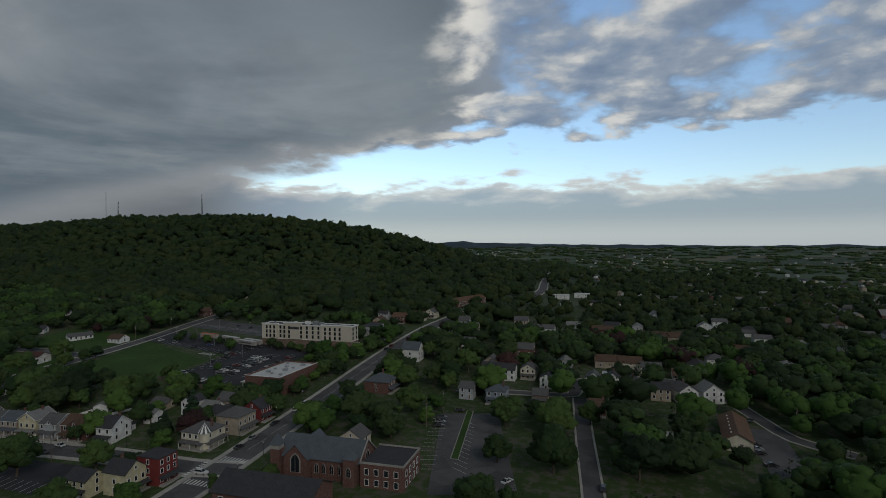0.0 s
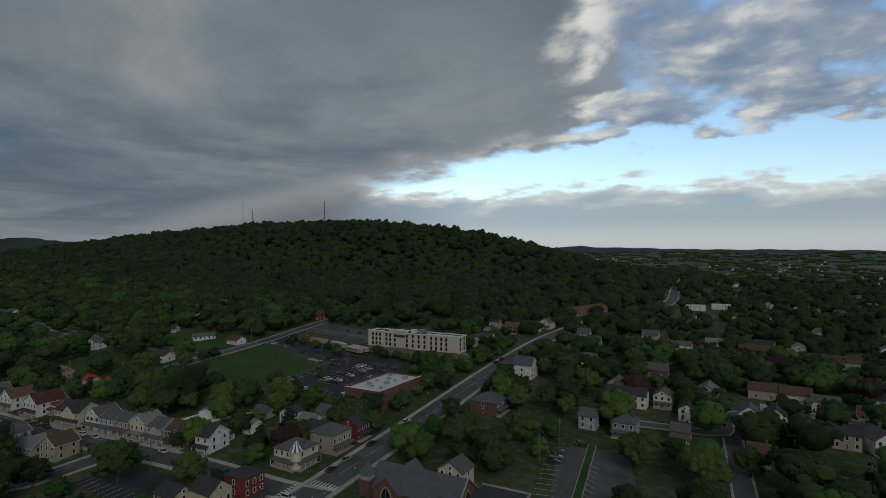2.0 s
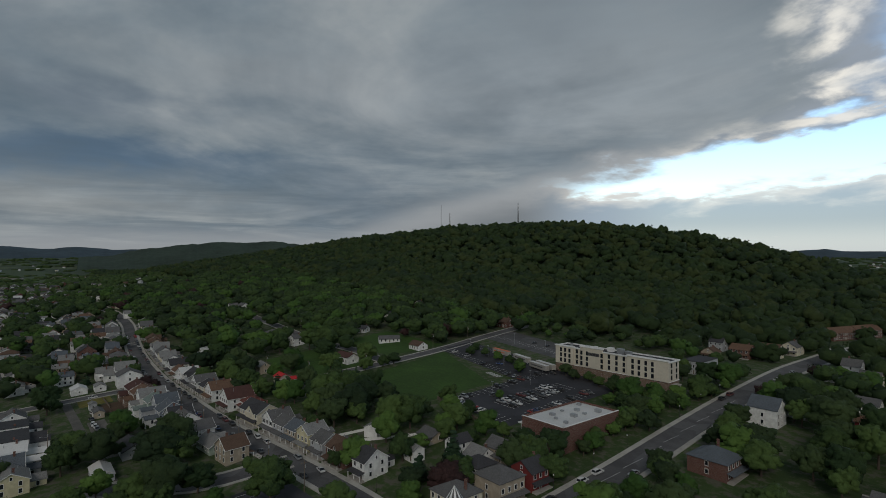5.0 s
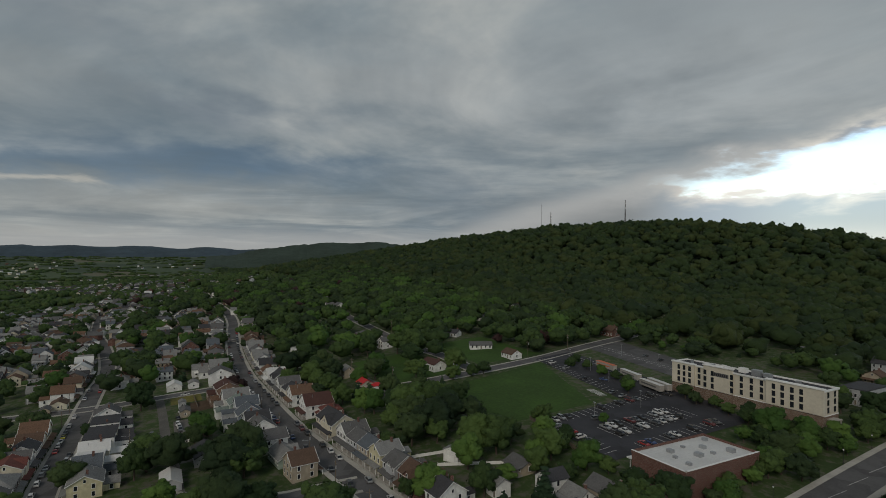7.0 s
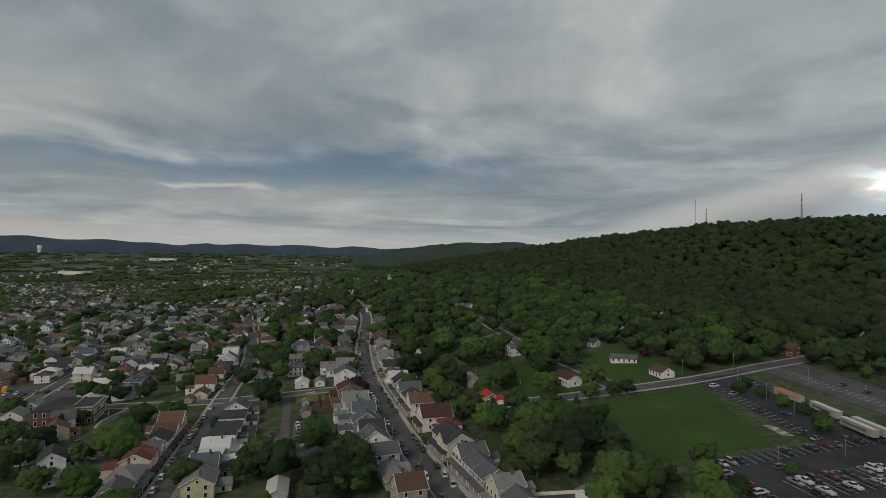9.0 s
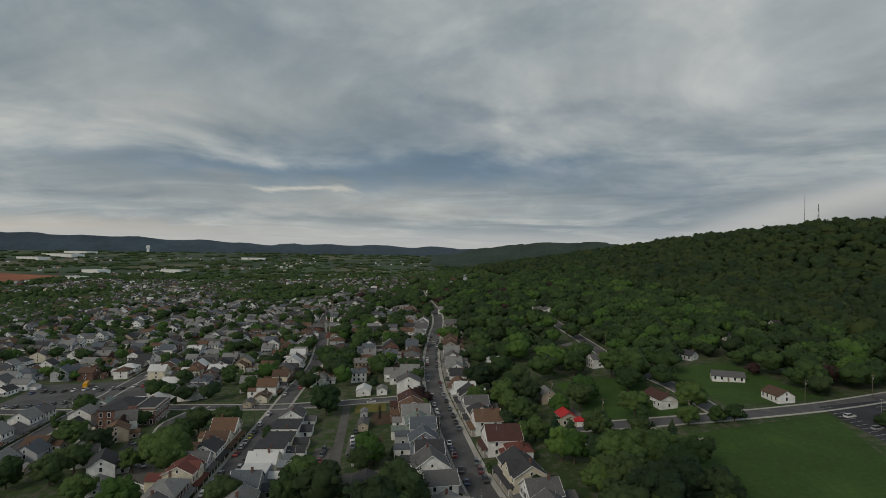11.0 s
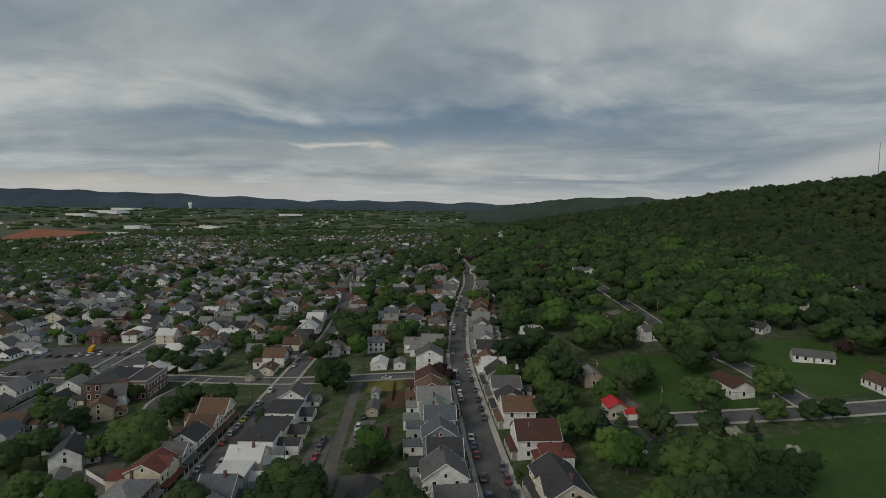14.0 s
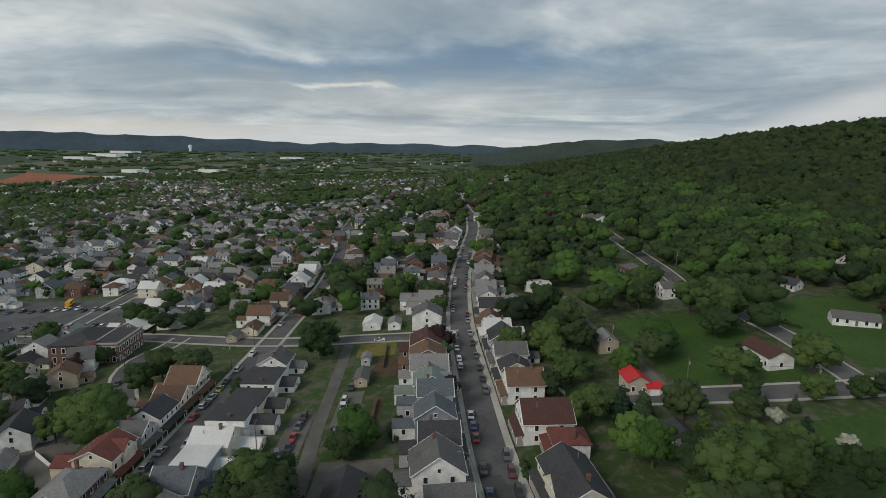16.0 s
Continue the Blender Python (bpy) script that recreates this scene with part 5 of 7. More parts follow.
A_NORTH_FAR = [
    (-312, 7, 8, 1.5, "x", "white", "rust", 5), (-323, 8, 11, 2, "y", "white", "dark", 5), (-337, 9, 10, 2, "x", "white", "pale", 5), (-349, 9, 10, 2, "y", "cream", "pale", 5),
    (-360, 9, 10, 2, "x", "white", "grey", 5), (-371, 9, 10, 2, "y", "grey", "pale", 5), (-383, 9, 10, 2, "x", "white", "pale", 5), (-396, 10, 10, 2, "x", "tan", "brown", 5),
    (-412, 10, 10, 2, "x", "brown", "brown", 5), (-436, 9, 10, 2, "y", "white", "pale", 5), (-452, 9, 10, 2, "x", "white", "grey", 5), (-470, 10, 10, 2, "y", "cream", "grey", 5),
    (-488, 9, 10, 2, "x", "white", "pale", 5)]
A_SOUTH_NEAR = [
    (-192, 8, 9, 2, "y", "tan", "brown", 0), (-205, 11, 9, 1, "x", "green", "pale", 0), (-216.5, 7.5, 10, 2, "y", "white", "grey", 3), (-226.5, 8.5, 12, 2, "x", "white", "grey", 4),
    (-236.5, 8.5, 10, 2, "y", "grey", "dark", 5), (-246, 7, 11, 2, "x", "blue", "slate", 6), (-254.2, 7, 10, 2.5, "y", "grey", "slate", 6), (-263, 8, 11, 2, "x", "green", "green", 6),
    (-272, 8, 12, 2, "y", "white", "pale", 4), (-281.7, 9, 12.5, 2, "x", "brown", "rust", 4), (-292, 10.5, 12.5, 2, "x", "brown", "umber", 4)]
A_SOUTH_FAR = [
    (-317.5, 9.5, 12.5, 2.5, "x", "white", "grey", 0), (-335, 9, 11, 2, "y", "white", "pale", 6), (-357, 10, 10, 2, "x", "white", "brown", 5), (-373, 10, 10, 2, "h", "white", "grey", 0),
    (-392, 9, 9, 1.5, "x", "brick", "brown", 4), (-424, 13, 11, 2, "x", "cream", "grey", 0), (-449, 10, 10, 2, "h", "white", "pale", 0), (-465, 9, 10, 2, "y", "white", "grey", 5),
    (-483, 9, 10, 2, "x", "grey", "pale", 5), (-500, 9, 10, 2, "x", "white", "grey", 0)]
C_NORTH = [
    (-216, 9, 10, 2, "x", "yellow", "pale", 5), (-226, 9, 9, 2, "y", "grey", "slate", 5), (-234, 8, 9, 2, "f", "blue", "white", 7), (-242, 9, 10, 2, "y", "cream", "white", 7),
    (-250, 8, 11, 2.5, "f", "white", "dark", 7), (-260, 10, 11, 2, "f", "cream", "dark", 6), (-272, 11, 11, 2, "f", "white", "dark", 5), (-284, 9, 10, 2, "x", "white", "grey", 5)]
C_SOUTH = [
    (-216, 8, 9, 2, "x", "white", "grey", 5), (-227, 12, 10, 2, "h", "brick", "pale", 0), (-238, 9, 10, 2.5, "x", "cream", "wine", 6), (-247, 6, 8, 2, "y", "grey", "grey", 4),
    (-256, 9, 9, 2, "x", "white", "dark", 5), (-265, 8, 9, 2, "y", "cream", "brown", 5), (-274, 9, 10, 2, "y", "cream", "rust", 5)]


def line_y(line, x):
    p = sorted(line)
    return float(np.interp(x, [a for a, _ in p], [b for _, b in p]))


def street_row(rows, line, off, north, **more):
    for k, (x, w, d, fl, ridge, wall, roof, wing) in enumerate(rows):
        near = [abs(r[0] - x) for r in rows if r[0] != x]
        w = min(w * 1.2, min(near) * U * 0.97)
        y0 = line_y(line, x)
        slope = math.degrees(math.atan2(line_y(line, x + 6) - line_y(line, x - 6), 12))
        y = y0 + (off + d / 2 + 2.0) / U * (1 if north else -1)
        house(x, y, slope + (0 if north else 180), w, d, fl, ridge, wall, roof, wing=wing, porch=(0 if ridge == "f" else 1), chimney=(k % 3 != 2), shutters=(k % 5 == 1), cross=(0, 1, 1, -1, 0)[k % 5], **more)


street_row(A_NORTH_NEAR, A_LINE, 6.4, True, group="houses along the parked street")
street_row(A_SOUTH_NEAR, A_LINE, 6.4, False, group="houses along the parked street")
street_row(A_NORTH_FAR, A_LINE, 6.4, True, detail=0, group="houses along the parked street")
street_row(A_SOUTH_FAR, A_LINE, 6.4, False, detail=0, group="houses along the parked street")
street_row(C_NORTH, C_LINE, 6.0, True, group="houses along the lower street")
street_row(C_SOUTH, C_LINE, 6.0, False, group="houses along the lower street")

# houses of their own: x, y, turn, width, depth, storeys, ridge, wall, roof, rear wing
CORNER = [
    (-117.5, 113.5, 90, 8, 9, 3, "f", "red", "dark", 0), (-121, 106.5, 90, 8, 9, 2.5, "y", "yellow", "dark", 0), (-130, 103, 0, 9, 8, 2, "x", "yellow", "dark", 0), (-127, 92, 0, 10, 9, 2, "x", "white", "dark", 0),
    (-120, 148, 90, 11, 11, 2.5, "h", "tan", "grey", 0), (-119, 158, 90, 8, 9, 2, "x", "red", "dark", 0), (-130, 150, 0, 9, 9, 2, "h", "grey", "dark", 0), (-134, 164, 0, 12, 8, 1.5, "x", "tan", "grey", 0),
    (-75, 146, 0, 9, 8, 2, "y", "cream", "grey", 0), (-91, 200, 90, 12, 13, 2, "h", "brick", "slate", 0)]
BEHIND = [
    (-145, 156, 0, 6, 8, 2, "y", "white", "dark", 0), (-138, 158, 0, 8, 7, 1, "x", "white", "pale", 0), (-152, 145, 0, 6, 5, 1.5, "x", "white", "pale", 0), (-160, 158, 0, 9, 6, 1, "x", "tan", "grey", 0),
    (-96, 249, 90, 10, 11, 2.5, "y", "white", "slate", 7), (-93, 266, 90, 11, 10, 2, "x", "white", "grey", 0), (-141, 297, 0, 11, 20, 2.5, "f", "grey", "dark", 0), (-142, 345, 0, 12, 11, 2, "x", "brick", "rust", 0),
    (-134, 358, 0, 13, 10, 2, "x", "cream", "brown", 0), (-130, 377, 0, 10, 14, 2, "y", "cream", "grey", 0), (-105, 296, 0, 7, 9, 1.5, "y", "red", "dark", 0), (-84, 277, 0, 8, 7, 1, "x", "green", "grey", 0),
    (-171, 345, 0, 10, 9, 1.5, "x", "white", "pale", 0), (-186, 351, 0, 12, 9, 1.5, "x", "tan", "grey", 0), (-252, 389, 20, 17, 9, 1, "x", "brick", "rust", 0), (-151, 330, 0, 9, 8, 1.5, "y", "tan", "brown", 0),
    (-157, 352, 0, 9, 9, 2, "x", "grey", "dark", 0), (-116, 396, 60, 14, 7, 1, "f", "white", "white", 0), (-98, 330, 90, 9, 10, 2, "x", "white", "grey", 0), (-97, 350, 90, 9, 9, 2, "y", "grey", "grey", 0)]
# brick rows beside the bend of the main road
for x, y in ((-129, 452), (-122, 476)):
    house(x, y, 73, 29, 11, 2, "x", "brick", "rust", porch=0, chimney=0, detail=1, group="brick rows by the main road", label="long two-storey brick row with rust-brown gable roof")
EAST_WHITE = [
    (-55, 203, 0, 7, 9, 2, "x", "grey", "grey", 0), (-43, 201.5, 0, 9, 10, 2, "h", "blue", "slate", 0), (-52, 243, 0, 9, 8, 2, "h", "white", "grey", 0), (-52.5, 232, 0, 9, 8, 2, "x", "white", "dark", 0),
    (-45, 232.5, 0, 9, 8, 2, "x", "white", "dark", 0), (-36.5, 238, 0, 8, 9, 2, "y", "cream", "grey", 0), (-27, 226.5, 0, 7, 9, 2, "y", "white", "dark", 0), (-27, 205, 0, 7, 7, 1.5, "x", "brown", "grey", 0)]
EAST_ROW = [
    (-8.5, 230, 0, 8, 9, 2, "y", "white", "grey", 0), (-1, 232, 0, 8, 9, 2, "y", "white", "dark", 0), (-2.5, 243, 0, 7, 6, 1.5, "f", "white", "white", 0), (6.5, 231, 0, 7, 12, 1.5, "y", "grey", "grey", 0),
    (16.6, 223, 0, 9, 8, 2, "x", "tan", "dark", 0), (25, 223, 20, 9, 10, 2, "y", "white", "grey", 0), (34, 225, 20, 10, 9, 2, "y", "white", "pale", 0), (-6, 198, 0, 7, 7, 1.5, "x", "brick", "brown", 0),
    (13, 184, 0, 11, 8, 1.5, "x", "white", "grey", 0), (30, 257, 0, 15, 7, 1, "x", "white", "brown", 0)]
for row in (CORNER, BEHIND, EAST_WHITE, EAST_ROW):
    for k, (x, y, r, w, d, fl, ridge, wall, roof, wing) in enumerate(row):
        house(x, y, r, w, d, fl, ridge, wall, roof, wing=wing, porch=1 if row is CORNER else k % 2, chimney=k % 2, detail=1)
        if x > -60:
            claimed((x + 1) * U, (y - 10) * U, 7)

# rows and blocks among the eastern trees: x, y, turn, width, depth, storeys, ridge, wall, roof
EAST_BLOCKS = [
    (-4, 269, 0, 13, 9, 1.5, "x", "tan", "brown"), (6.6, 268, 0, 13, 9, 1.5, "x", "cream", "brown"), (15.5, 263, 0, 11, 9, 1.5, "x", "cream", "grey"), (-45, 354, 0, 19, 10, 1.5, "x", "white", "grey"),
    (30, 348, -4, 34, 9, 1.5, "x", "tan", "brown"), (-6.6, 369, 0, 20, 10, 1, "x", "brick", "brown"), (-56, 250, 90, 8, 8, 1.5, "x", "tan", "grey"), (-23, 262, 0, 9, 14, 1, "y", "grey", "pale"), (51, 350, 0, 14, 8, 1, "x", "tan", "grey"), (83, 360, 0, 12, 9, 1.5, "x", "white", "grey"), (95, 345, 15, 12, 9, 1.5, "x", "cream", "pale"), (70, 420, 0, 12, 9, 2, "x", "white", "grey"), (58, 400, 0, 12, 9, 1.5, "y", "white", "pale"), (-54, 575, 0, 20, 16, 2, "f", "white", "white"), (-34, 600, 0, 20, 14, 2, "f", "white", "white"),
    (-73, 270, 0, 9, 7, 1, "x", "red", "rust"), (-78, 290, 0, 9, 8, 1.5, "x", "white", "grey"), (-86, 330, 90, 10, 9, 2, "y", "cream", "grey"), (-62, 372, 0, 12, 9, 2, "x", "tan", "grey")]
for x, y, r, w, d, fl, ridge, wall, roof in EAST_BLOCKS:
    house(x, y, r, w, d, fl, ridge, wall, roof, porch=0, chimney=0, detail=0, group="houses among the eastern trees")
    claimed(x * U, (y - 9) * U, 9)
erng = random.Random(8)
placed = 0
while placed < 26:
    x, y = erng.uniform(-75, 200), erng.uniform(265, 560)
    if not in_sight(x, y) or not free(x * U, y * U, 8):
        continue
    house(x, y, erng.choice((0, 0, 20, -15, 90)), erng.uniform(9, 14), erng.uniform(8, 11), erng.choice((1, 1.5, 2, 2)), erng.choice("xxyh"), erng.choice(["white", "white", "cream", "tan", "brick", "grey"]), erng.choice(["grey", "brown", "pale", "dark"]), porch=0, chimney=0, detail=0, group="houses among the eastern trees")
    claimed(x * U, (y - 9) * U, 8)
    placed += 1

NORTHWEST = [
    (-384, 374, 20, 10, 10, 2.5, "h", "grey", "grey", 0), (-278, 311, 10, 11, 9, 1.5, "x", "brick", "brown", 0), (-268, 386, 20, 16, 10, 2, "x", "brick", "brown", 0), (-246, 402, 20, 18, 10, 2, "x", "brick", "rust", 0), (-376, 318, 15, 13, 8, 1, "x", "white", "grey", 0),
    (-412, 400, 0, 12, 9, 1.5, "y", "white", "pale", 0), (-500, 204, 0, 11, 9, 1.5, "y", "white", "grey", 0), (-388, 322, 0, 9, 8, 1.5, "y", "white", "dark", 0),
    (-259, 149, 90, 6.5, 8, 1.5, "y", "stone", "red", 0), (-269.5, 187.6, 4, 14.5, 8.5, 1.5, "x", "white", "umber", 0), (-292, 228, 65, 15, 8, 1, "x", "white", "grey", 0), (-330, 233, 30, 8, 8, 1, "x", "white", "dark", 0),
    (-285, 150, 0, 9, 7, 1.5, "x", "tan", "pale", 0), (-349, 142, 0, 10, 12, 2, "f", "white", "white", 0), (-363, 186, 10, 12, 9, 1.5, "h", "brick", "grey", 0), (-330, 187, 10, 8, 9, 2, "y", "white", "grey", 0),
    (-366, 277, 0, 12, 8, 1, "x", "white", "dark", 0)]
for k, (x, y, r, w, d, fl, ridge, wall, roof, wing) in enumerate(NORTHWEST):
    house(x, y, r, w, d, fl, ridge, wall, roof, porch=0, detail=1, chimney=k % 2)
    claimed((x + 10) * U, (y - 4) * U, 7)
shed(-335, 131, 0, 17, 4, 2.0, "white", "pale", "long low white greenhouse behind gardens", "greenhouse")
shed(-236, 150, 0, 8, 5, 2.6, "white", "dark", "small white outbuilding with dark roof")
house(-264, 229, 0, 11, 8, 1, "x", "white", "brown", porch=0, chimney=0, detail=1, label="low white garage house with brown roof")
shed(-176, 146, 30, 6, 5, 4.0, "white", "pale", "narrow white two-level garden outbuilding", ridge="y")

# houses round the brick school: x, y, turn, width, depth, storeys, ridge, wall, roof
SCHOOL_END = [
    (-311.5, -33.5, 0, 9, 11, 2, "x", "white", "pale"), (-324.5, -32, 0, 9, 11, 2, "x", "white", "green"), (-297.5, -10.5, 20, 9, 9, 2, "y", "white", "grey"), (-285, -8, 20, 8, 10, 2, "x", "tan", "rust"),
    (-274.5, -11, 15, 9, 10, 2, "x", "grey", "pale"), (-263, -6.5, 15, 8, 9, 2, "y", "white", "dark"), (-288, -24, 0, 9, 10, 2, "y", "cream", "brown"), (-268, -26, 0, 9, 10, 2, "x", "grey", "slate")]
for k, (x, y, r, w, d, fl, ridge, wall, roof) in enumerate(SCHOOL_END):
    house(x, y, r, w, d, fl, ridge, wall, roof, porch=(k + 1) % 2, wing=(0, 4)[k % 2], chimney=k % 2, detail=1, group="houses beside the school")
house(-251.5, 4.5, 20, 11, 9, 2, "x", "white", "dark", porch=0, wing=4, chimney=0, detail=1, group="houses beside the school")
sheet("parking_pad", [(-264, 4), (-256, 18), (-233, 24), (-236, 8)], GRAVEL, "worn gravel yard between garages", "parking pad", 0.12)
sheet("parking_pad", [(-276, 24), (-276, 33), (-252, 32), (-252, 24)], GRAVEL, "worn grey gravel yard behind houses", "parking pad", 0.12)
sheet("parking_pad", [(-283, -3), (-264, 0), (-256, 10), (-276, 11)], ASPHALT, "worn asphalt yard behind houses", "parking pad", 0.1)
shed(-240.5, 8.5, 20, 10, 5.5, 2.6, "white", "pale", "low white garage with pale roof", "garage")

# rows of the lower town, filled by chance
rng = random.Random(5)
WALL_PICK = ["white", "white", "white", "white", "cream", "grey", "tan", "brick", "white", "grey", "cream", "brown"]
ROOF_PICK = ["grey", "dark", "pale", "grey", "brown", "slate", "pale", "grey", "pale", "white", "rust"]
LOWER = [(C_LINE, -330, -500, 6.0)]
for yy in (-45, -118, -192):
    LOWER.append(([(-250, yy + 6), (-330, yy), (-450, yy - 6), (-580, yy - 14), (-720, yy - 20)], -235, -480, 6.0))


for yy in (-8, -80, -153):
    LOWER.append(([(-250, yy + 6), (-330, yy), (-450, yy - 6), (-580, yy - 14), (-720, yy - 20)], -335, -440, 0.5))


def lower_rows():
    for line, xa, xb, off in LOWER:
        for north in (True, False):
            x = xa - rng.uniform(0, 4)
            while x > xb:
                w, d = rng.uniform(8, 11), rng.uniform(9, 12)
                y = line_y(line, x) + (off + d / 2 + 2.2) / U * (1 if north else -1)
                if in_sight(x, y) and free(x * U, y * U, 4.0) and rng.random() < 0.94:
                    fl = rng.choice([2, 2, 2, 1.5, 2, 1])
                    house(x, y, 0 if north else 180, w, d, fl, rng.choice("xxyyxh"), rng.choice(WALL_PICK), rng.choice(ROOF_PICK), porch=rng.choice([0, 1]), wing=rng.choice([0, 5, 6]), chimney=rng.choice([0, 1]), detail=1 if x > -340 else 0, group="houses of the lower town")
                x -= (w + rng.uniform(1.5, 5.0)) / U


lower_rows()



for x, y, r in ((-86, 188, 9), (-82, 180, 7), (-88, 236, 9), (-84, 226, 8), (-80, 216, 7), (-70, 260, 7), (-120, 345, 8), (-122, 362, 8), (-116, 440, 12), (-108, 430, 10), (-132, 336, 7)):
    claimed(x * U, y * U, r)
for k in range(16):
    lx = -290 - k * 8.5
    claimed(lx * U, (198 - 8) * U, 6)
for x, y in ((-50, 560), (-36, 600), (-43, 340), (-4, 356), (29, 334), (-36, 340), (10, 254), (-4, 256), (88, 338), (70, 410), (-110, 420), (-104, 452)):
    claimed(x * U, y * U, 15)


def infill():
    """Closely set houses behind the lower streets, past counting."""
    ir = random.Random(31)
    mats = [WALLS[k] for k in ("white", "cream", "grey", "tan", "brick", "brown", "white")] + [ROOFS[k] for k in ("grey", "dark", "pale", "rust", "slate", "pale")] + [GLASS, TRIM]
    s = Shape()
    y = -235.0
    while y < 104:
        x = -333.0
        while x > -770:
            x -= ir.uniform(9, 12.5)
            px, py = (x + ir.uniform(-1, 1)) * U, (y + ir.uniform(-2.5, 2.5)) * U
            if not in_sight(x, y) or ir.random() < 0.27 or not free(px, py, 4.6):
                continue
            w, d, h = ir.uniform(7, 10), ir.uniform(8, 11.5), ir.choice((3.1, 5.6, 5.7, 5.8, 4.4))
            rid, wall, roof = ir.choice("xxyyy"), ir.choice((0, 0, 6, 0, 1, 2, 3, 4, 2)), 7 + ir.randrange(6)
            rise = (d if rid == "x" else w) / 2 * ir.uniform(0.5, 0.75)
            turn = radians(ir.choice((0, 0, 2, -3, 4)))
            c, sn, z = math.cos(turn), math.sin(turn), gz(px, py)
            pieces = [(gabled(w, d, h, rise, rid, base=-2.0), wall), (roofing(w, d, h, rise, rid, 0.35), roof)]
            win = Shape()
            for lev in range(1 if h < 4.6 else 2):
                zz = 1.1 + lev * 2.6
                for k in (-0.3, 0.0, 0.3):
                    win.box(w / 2 - 0.02, k * d - 0.45, zz, w / 2 + 0.04, k * d + 0.45, zz + 1.4)
                    win.box(k * w - 0.42, d / 2 - 0.02, zz, k * w + 0.42, d / 2 + 0.04, zz + 1.4)
            pieces.append((win, 13))
            if ir.random() < 0.55:
                pieces.append((Shape().slab([(w / 2, -d * 0.4, 2.9), (w / 2 + 1.9, -d * 0.4, 2.5), (w / 2 + 1.9, d * 0.4, 2.5), (w / 2, d * 0.4, 2.9)], 0.15).box(w / 2 + 1.6, -d * 0.4, -1, w / 2 + 1.8, -d * 0.4 + 0.2, 2.5).box(w / 2 + 1.6, d * 0.4 - 0.2, -1, w / 2 + 1.8, d * 0.4, 2.5), 14 if ir.random() < 0.4 else roof))
            if ir.random() < 0.45:
                q = ir.uniform(3, 5)
                pieces += [(gabled(w * 0.6, q, max(2.6, h - 2.6), w * 0.14, "y", 0.6, d / 2 + q / 2, base=-2.0), wall), (roofing(w * 0.6, q, max(2.6, h - 2.6), w * 0.14, "y", 0.25, 0.6, d / 2 + q / 2), roof)]
            if ir.random() < 0.5:
                pieces.append((Shape().box(w * 0.2, -0.3, h, w * 0.2 + 0.6, 0.3, h + rise + 0.9), 4))
            for sh, m in pieces:
                s.add([(a * c - b * sn + px, a * sn + b * c + py, e + z) for a, b, e in sh.v], sh.f, m)
            claimed(px, py, max(w, d) * 0.5)
        y += 13.5
    tagged(new("town_houses", s.mesh("town_houses", mats)), "closely set pale houses of the lower town", "houses", kind="stuff")


infill()


# ---- the corner house with its turret ----
corner = house(-122.5, 136, 0, 11, 11, 2, "h", "cream", "grey", porch=1, chimney=1, label="cream corner house with a striped conical corner turret")
turret = part("turret", Shape().tube(4.6, -4.6, -1, 6.4, 1.9, 1.9, 10), WALLS["cream"], corner)
cap, rim = Shape(), [(4.6 + 2.4 * math.cos(k * math.pi / 8), -4.6 + 2.4 * math.sin(k * math.pi / 8), 6.4) for k in range(16)]
for k in range(16):
    cap.add([rim[k], rim[(k + 1) % 16], (4.6, -4.6, 10.2)], [(0, 1, 2)], k % 2)
cap.add(rim, [tuple(range(15, -1, -1))], 1)
part("turret_cap", cap, [TRIM, ROOFS["grey"]], turret, "striped white and grey conical cap")
part("side_porch", Shape().slab([(5.5, -6, 3.0), (7.8, -6, 2.6), (7.8, 5, 2.6), (5.5, 5, 3.0)], 0.2), ROOFS["grey"], corner)
for k in range(5):
    part("porch_post", Shape().box(7.5, -5.8 + k * 2.6, -0.6, 7.65, -5.65 + k * 2.6, 2.5), TRIM, corner)
part("side_porch_floor", Shape().box(5.5, -6, -1.5, 7.8, 5, 0.3), CONCRETE, corner)


# ---- markings, lots and parked cars ----
def marks(pieces, label, lift=0.2):
    """White paint strips lying on the asphalt: x, y, length, width, turn."""
    s = Shape()
    for x, y, l, w, r in pieces:
        c, sn = math.cos(radians(r)), math.sin(radians(r))
        q = [((x + c * i * l / 2 - sn * j * w / 2) * U, (y + sn * i * l / 2 + c * j * w / 2) * U) for i, j in ((-1, -1), (1, -1), (1, 1), (-1, 1))]
        s.add([(a, b, gz(a, b) + lift) for a, b in q], [(0, 1, 2, 3)])
    solid("road_marking", s, PAINT, label, "road marking", kind="structure")


bays = []
for k in range(20):
    bays += [(-183, 187 + k * 2.7, 5, 0.14, 0)]
for k in range(14):
    bays += [(-165.5, 196 + k * 2.7, 10.5, 0.14, 0), (-153, 196 + k * 2.7, 5, 0.14, 0)]
for k in range(10):
    bays += [(-179 + k * 2.7, 185.8, 5, 0.14, 90)]
for k in range(22):
    bays += [(-252 + k * 2.75, 238.2 - k * 0.5, 5, 0.14, 98), (-250 + k * 2.75, 256 - k * 0.42, 5, 0.14, 98)]
marks(bays, "white painted parking bay lines on asphalt", 0.22)
marks([(-201 + k * 1.1, 222.2 - k * 0.15, 3.2, 0.5, 60) for k in range(8)] + [(-256 + k * 2.8, 282 - k * 0.4, 5, 0.14, 98) for k in range(22)], "white painted hatching and bays", 0.24)
marks([(-50.5 - k * 0.58, 139 + k * 2.9, 5.2, 0.13, 14) for k in range(14)] + [(-41 - k * 0.5, 141 + k * 2.9, 5.2, 0.13, -30) for k in range(13)], "white painted slanted bay lines", 0.2)
